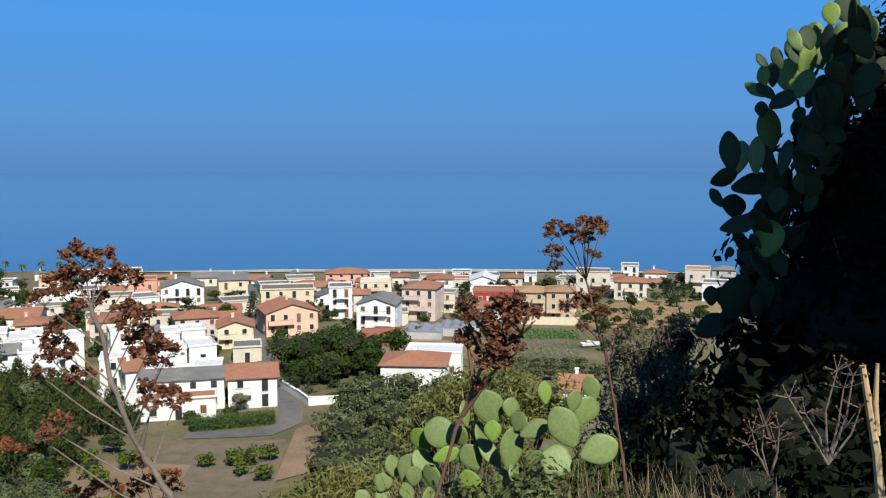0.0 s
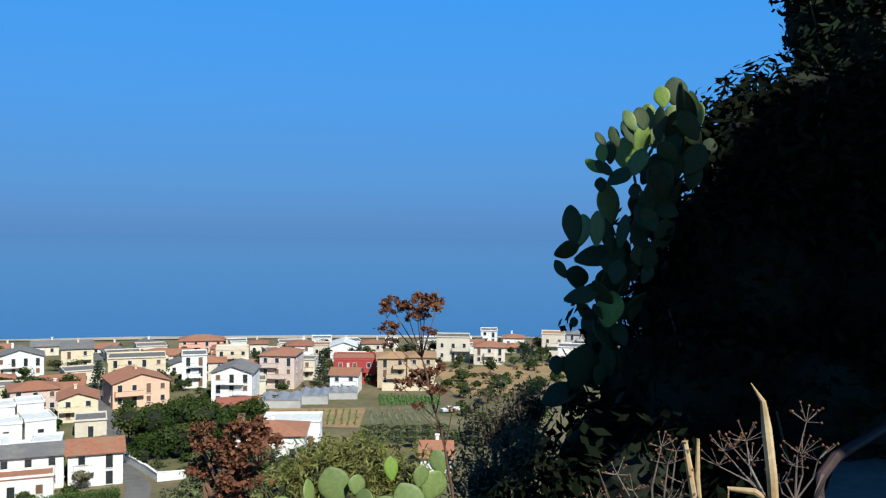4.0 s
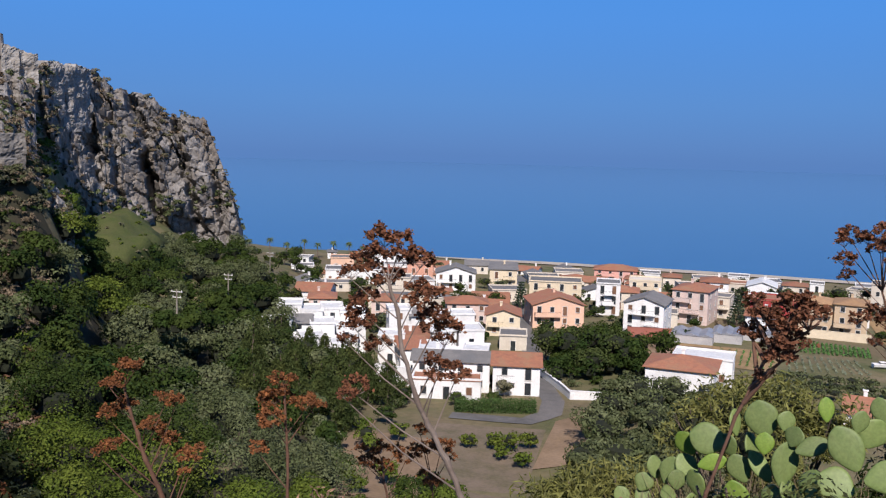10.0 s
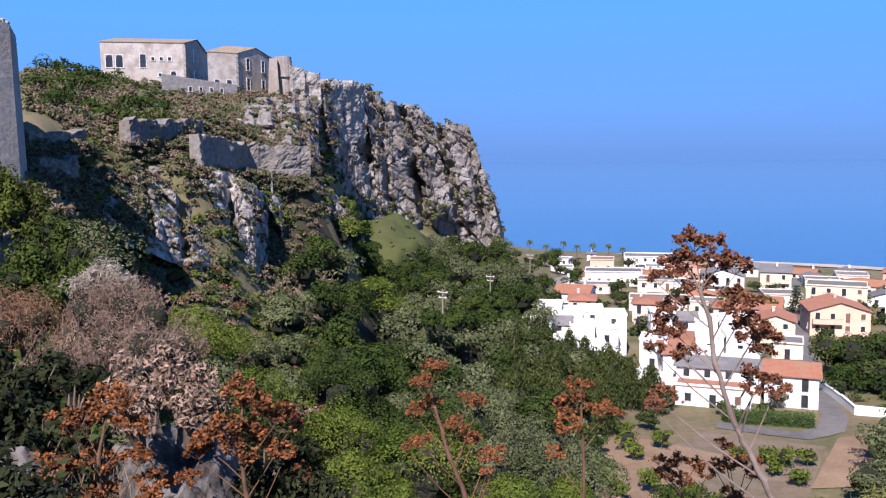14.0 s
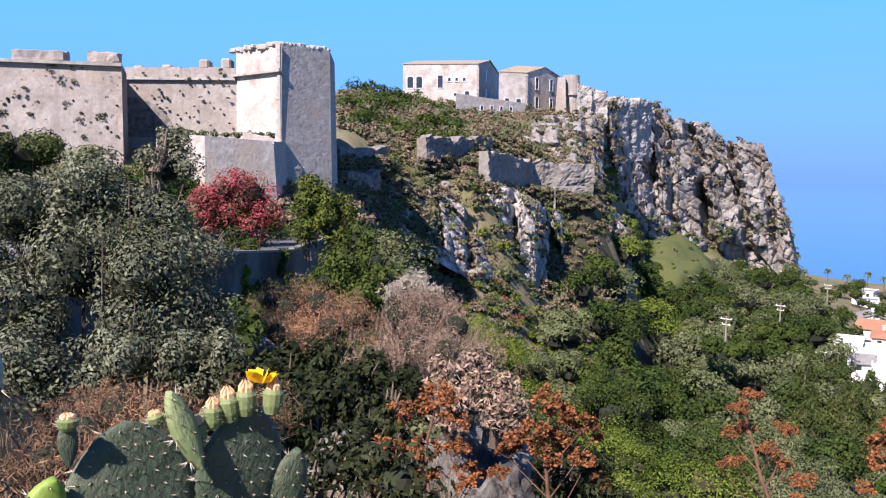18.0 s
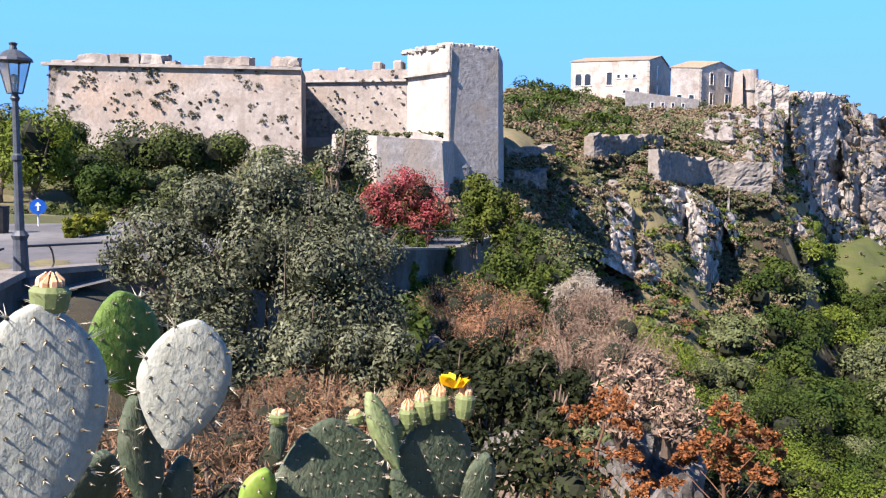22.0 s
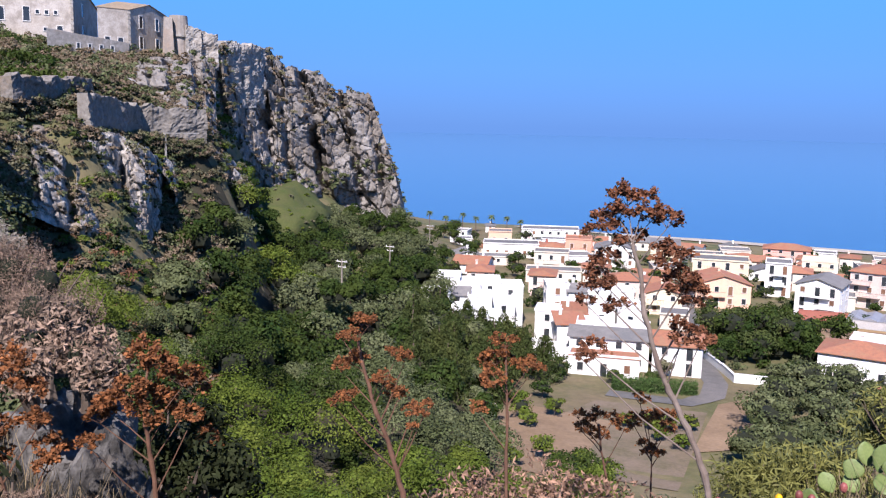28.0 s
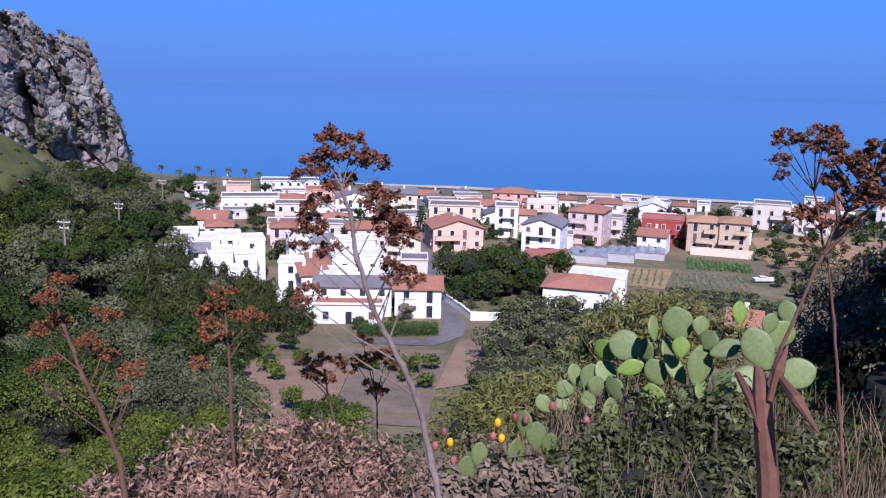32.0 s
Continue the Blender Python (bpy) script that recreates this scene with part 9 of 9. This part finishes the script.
twiggy("bare dead fennel twigs", (1.240, 2.060, 44.370), [(1.170, 2.100, 44.490), (1.200, 2.090, 44.510), (1.150, 2.110, 44.480), (1.210, 2.080, 44.460), (1.140, 2.120, 44.440)], 0.003, STALK, 2)
twiggy("bare dead fennel twigs", (1.300, 2.030, 44.370), [(1.320, 2.020, 44.570), (1.310, 2.020, 44.490), (1.340, 2.000, 44.480), (1.270, 2.050, 44.410), (1.290, 2.030, 44.460)], 0.003, STALK, 3)
twiggy("bare dead fennel twigs", (0.940, 2.430, 44.100), [(0.890, 2.440, 44.230), (0.920, 2.430, 44.250), (0.960, 2.420, 44.250), (0.880, 2.450, 44.190), (0.950, 2.420, 44.210)], 0.003, STALK, 4)

dry_stick("thick red-brown broken cane with torn sheaths", [(-0.034, 0.507, 44.596), (-0.041, 0.519, 44.668), (-0.048, 0.531, 44.719), (-0.051, 0.541, 44.740)], [0.0085, 0.0075, 0.007, 0.003], mat("red_brown_cane", (0.2, 0.085, 0.045), (0.1, 0.045, 0.028), 14.0, 0.7, 0.4, 60.0, c=(0.32, 0.2, 0.12)))
for sheath in (((-0.063, 0.553, 44.730), (-0.054, 0.532, 44.717), (-0.049, 0.520, 44.699)), ((-0.039, 0.539, 44.738), (-0.032, 0.496, 44.733), (-0.022, 0.473, 44.720)), ((-0.044, 0.524, 44.721), (-0.039, 0.529, 44.742), (-0.033, 0.538, 44.758))):
    dry_stick("curled dry leaf sheath hanging from the cane", sheath, [0.0022, 0.0042, 0.0008], MATS["red_brown_cane"])


# ---- brush in the foreground ----
FOLIAGE["dead"] = mat("curled_dead_leaves", (0.4, 0.235, 0.15), (0.2, 0.12, 0.085), 6.0, 0.85, island=0.45, trans=0.15)
FOLIAGE["myrtle"] = mat("small_dark_leaves", (0.055, 0.07, 0.02), (0.1, 0.105, 0.032), 4.0, 0.55, island=0.5, trans=0.15, spec=0.25)
FOLIAGE["broom"] = mat("yellow_green_needles", (0.19, 0.185, 0.045), (0.13, 0.135, 0.035), 2.0, 0.7, island=0.35, trans=0.15)
bush("dead shrub with curled pinkish brown leaves", "dead",
     [at_eye(27, -26.4, 3.0, 0.3), at_eye(22.5, -27.2, 2.9, 0.28), at_eye(32, -27.6, 2.9, 0.3), at_eye(19, -28.6, 2.8, 0.24), at_eye(36.5, -28.8, 2.8, 0.28), at_eye(25, -30.5, 2.6, 0.32), at_eye(31, -31, 2.5, 0.32), at_eye(20, -31.5, 2.5, 0.28), at_eye(29.5, -27.2, 2.95, 0.24), at_eye(34.5, -28.2, 2.85, 0.24)],
     34000, 0.0145, 81, aspect=0.3)
bush("yellow-green broom bush on the slope", "broom",
     [at_eye(8.6, -22.6, 6.2, 0.36), at_eye(6.2, -21.8, 6.4, 0.36), at_eye(10.8, -23.6, 6.0, 0.34), at_eye(4, -21.6, 6.4, 0.32), at_eye(8, -24.5, 5.8, 0.4)], 11000, 0.045, 82, aspect=0.14)
bush("tall yellow-green shrub behind the cactus", "broom",
     [at_eye(-1.5, -15.8, 16, 1.0), at_eye(-4.5, -15.2, 16, 1.0), at_eye(-7, -16.0, 16, 0.8), at_eye(1, -16.8, 15.5, 0.8), at_eye(-3, -17.5, 15, 1.1)], 12000, 0.075, 83, aspect=0.22)
bush("low dark green shrub with small leaves", "myrtle",
     [at_eye(1.5, -24.5, 3.9, 0.3), at_eye(-2.5, -23.4, 4.0, 0.32), at_eye(-6.5, -23.0, 4.0, 0.32), at_eye(-0.5, -27, 3.5, 0.32), at_eye(-5, -27, 3.5, 0.32), at_eye(-9.5, -24, 3.8, 0.3), at_eye(4.5, -27, 3.6, 0.26)],
     15000, 0.019, 84)
bush("tangled brown and green brush below the stalks", "brown",
     [at_eye(11, -28.5, 3.2, 0.26), at_eye(7.5, -28, 3.3, 0.25), at_eye(14.5, -29.5, 3.1, 0.25), at_eye(9, -26, 4.4, 0.25), at_eye(12.5, -27, 4.2, 0.22)], 9000, 0.02, 85)
bush("dark dry brush beside the bank", "brown",
     [at_eye(-13.5, -12.8, 9.5, 0.55), at_eye(-14.6, -14.6, 8.6, 0.5), at_eye(-12.6, -16, 8.2, 0.5), at_eye(-15.6, -11.2, 9.5, 0.4)], 6500, 0.035, 86, aspect=0.25)
bush("green shrub at the edge of the bank", "oak",
     [at_eye(-11.8, -19.5, 6.5, 0.45), at_eye(-13.6, -20.5, 6.0, 0.42), at_eye(-10, -21.5, 5.8, 0.4), at_eye(-14, -24.0, 4.8, 0.4)], 8000, 0.035, 87)

# same darkened litter gives the shaded depth under the brush
patch("bank_soil", "soil and litter darkened for shade under the brush", LITTER, [pol(112, 1.4), pol(112, 26), pol(46, 15), pol(40, 1.5)], 0.05, 44)
rng_s = random.Random(15)
for k, (lab, sp) in enumerate((("dry brown twiggy brush below the cactus", "chestnut"), ("dead grey-brown brush below the cactus", "mauve"), ("dark evergreen brush below the cactus", "gloom"))):
    bush(lab, sp, [at_eye(rng_s.uniform(62, 98), rng_s.uniform(-27, -17), rng_s.uniform(3.2, 5.4), rng_s.uniform(0.22, 0.38)) for _ in range(13)], 13000, 0.03, 90 + k, aspect=0.14 if k < 2 else 0.4)


def grass(label, az0, az1, r0, r1, n, h, material, seed):
    """Dry blades standing on the bank."""
    rng = random.Random(seed)
    verts, faces = [], []
    for _ in range(n):
        x, y = pol(rng.uniform(az0, az1), rng.uniform(r0, r1))
        z = ground_z(x, y) - 0.02
        l = h * rng.uniform(0.5, 1.2)
        a = rng.uniform(0, 6.28)
        d = Vector((math.cos(a), math.sin(a), 0))
        lean = d * l * rng.uniform(0.1, 0.6)
        s = Vector((-d.y, d.x, 0)) * 0.0035
        p = Vector((x, y, z))
        k = len(verts)
        q = p + lean * 0.35 + Vector((0, 0, l * 0.6))
        e = p + lean + Vector((0, 0, l))
        verts += [p - s, p + s, q + s * 0.8, q - s * 0.8, e + s * 0.2, e - s * 0.2]
        faces += [(k, k + 1, k + 2, k + 3), (k + 3, k + 2, k + 4, k + 5)]
    tagged(new("dry_grass", mesh_of("dry_grass", verts, faces, material)), label, "grass", kind="stuff")


DRYGRASS = mat("bleached_grass", (0.25, 0.19, 0.11), (0.15, 0.115, 0.07), 4.0, 0.9, island=0.4, trans=0.2)
grass("dry bleached grass on the near bank", -24, 20, 2.4, 7.5, 9000, 0.42, DRYGRASS, 3)
grass("dry bleached grass on the side bank", 40, 96, 2.4, 14, 9000, 0.4, DRYGRASS, 4)
grass("tall reeds by the retaining wall", 64.0, 65.6, 30, 34, 160, 2.2, DRYGRASS, 5)


# ---- small things among the plots ----
def build_boat(x, y, turn):
    """A small white boat laid up on the ground."""
    ob = tagged(new("boat"), "small white boat laid up beside the vegetable plots", "boat")
    ob.matrix_world = pose(x, y, ground_z(x, y), 0, 0, turn)
    bm = bmesh.new()
    rings = []
    for i in range(9):
        t = i / 8
        w = 0.85 * (1 - max(0.0, t - 0.45) ** 2 * 3.2)
        zt = 0.95 + 0.3 * t * t
        rings.append([bm.verts.new((-2.1 + 4.2 * t, w * sy, zz)) for sy, zz in ((-1, zt), (-0.8, 0.45), (0, 0.05 + 0.3 * t * t), (0.8, 0.45), (1, zt))])
    for a, b in zip(rings, rings[1:]):
        for j in range(4):
            bm.faces.new((a[j], a[j + 1], b[j + 1], b[j]))
        bm.faces.new((a[4], a[0], b[0], b[4]))
    bm.faces.new(rings[0])
    bm.faces.new(rings[-1][::-1])
    part("hull", bm, WALL["white"], ob)
    bm = bmesh.new()
    box(bm, -0.3, 0, 1.15, 1.2, 1.0, 0.5, None, 0.08)
    part("cabin", bm, WALL["white"], ob)
    bm = bmesh.new()
    box(bm, -0.3, 0, 1.22, 1.22, 1.02, 0.18)
    part("window_band", bm, GLASS, ob)


build_boat(31.6, 183.5, 12)
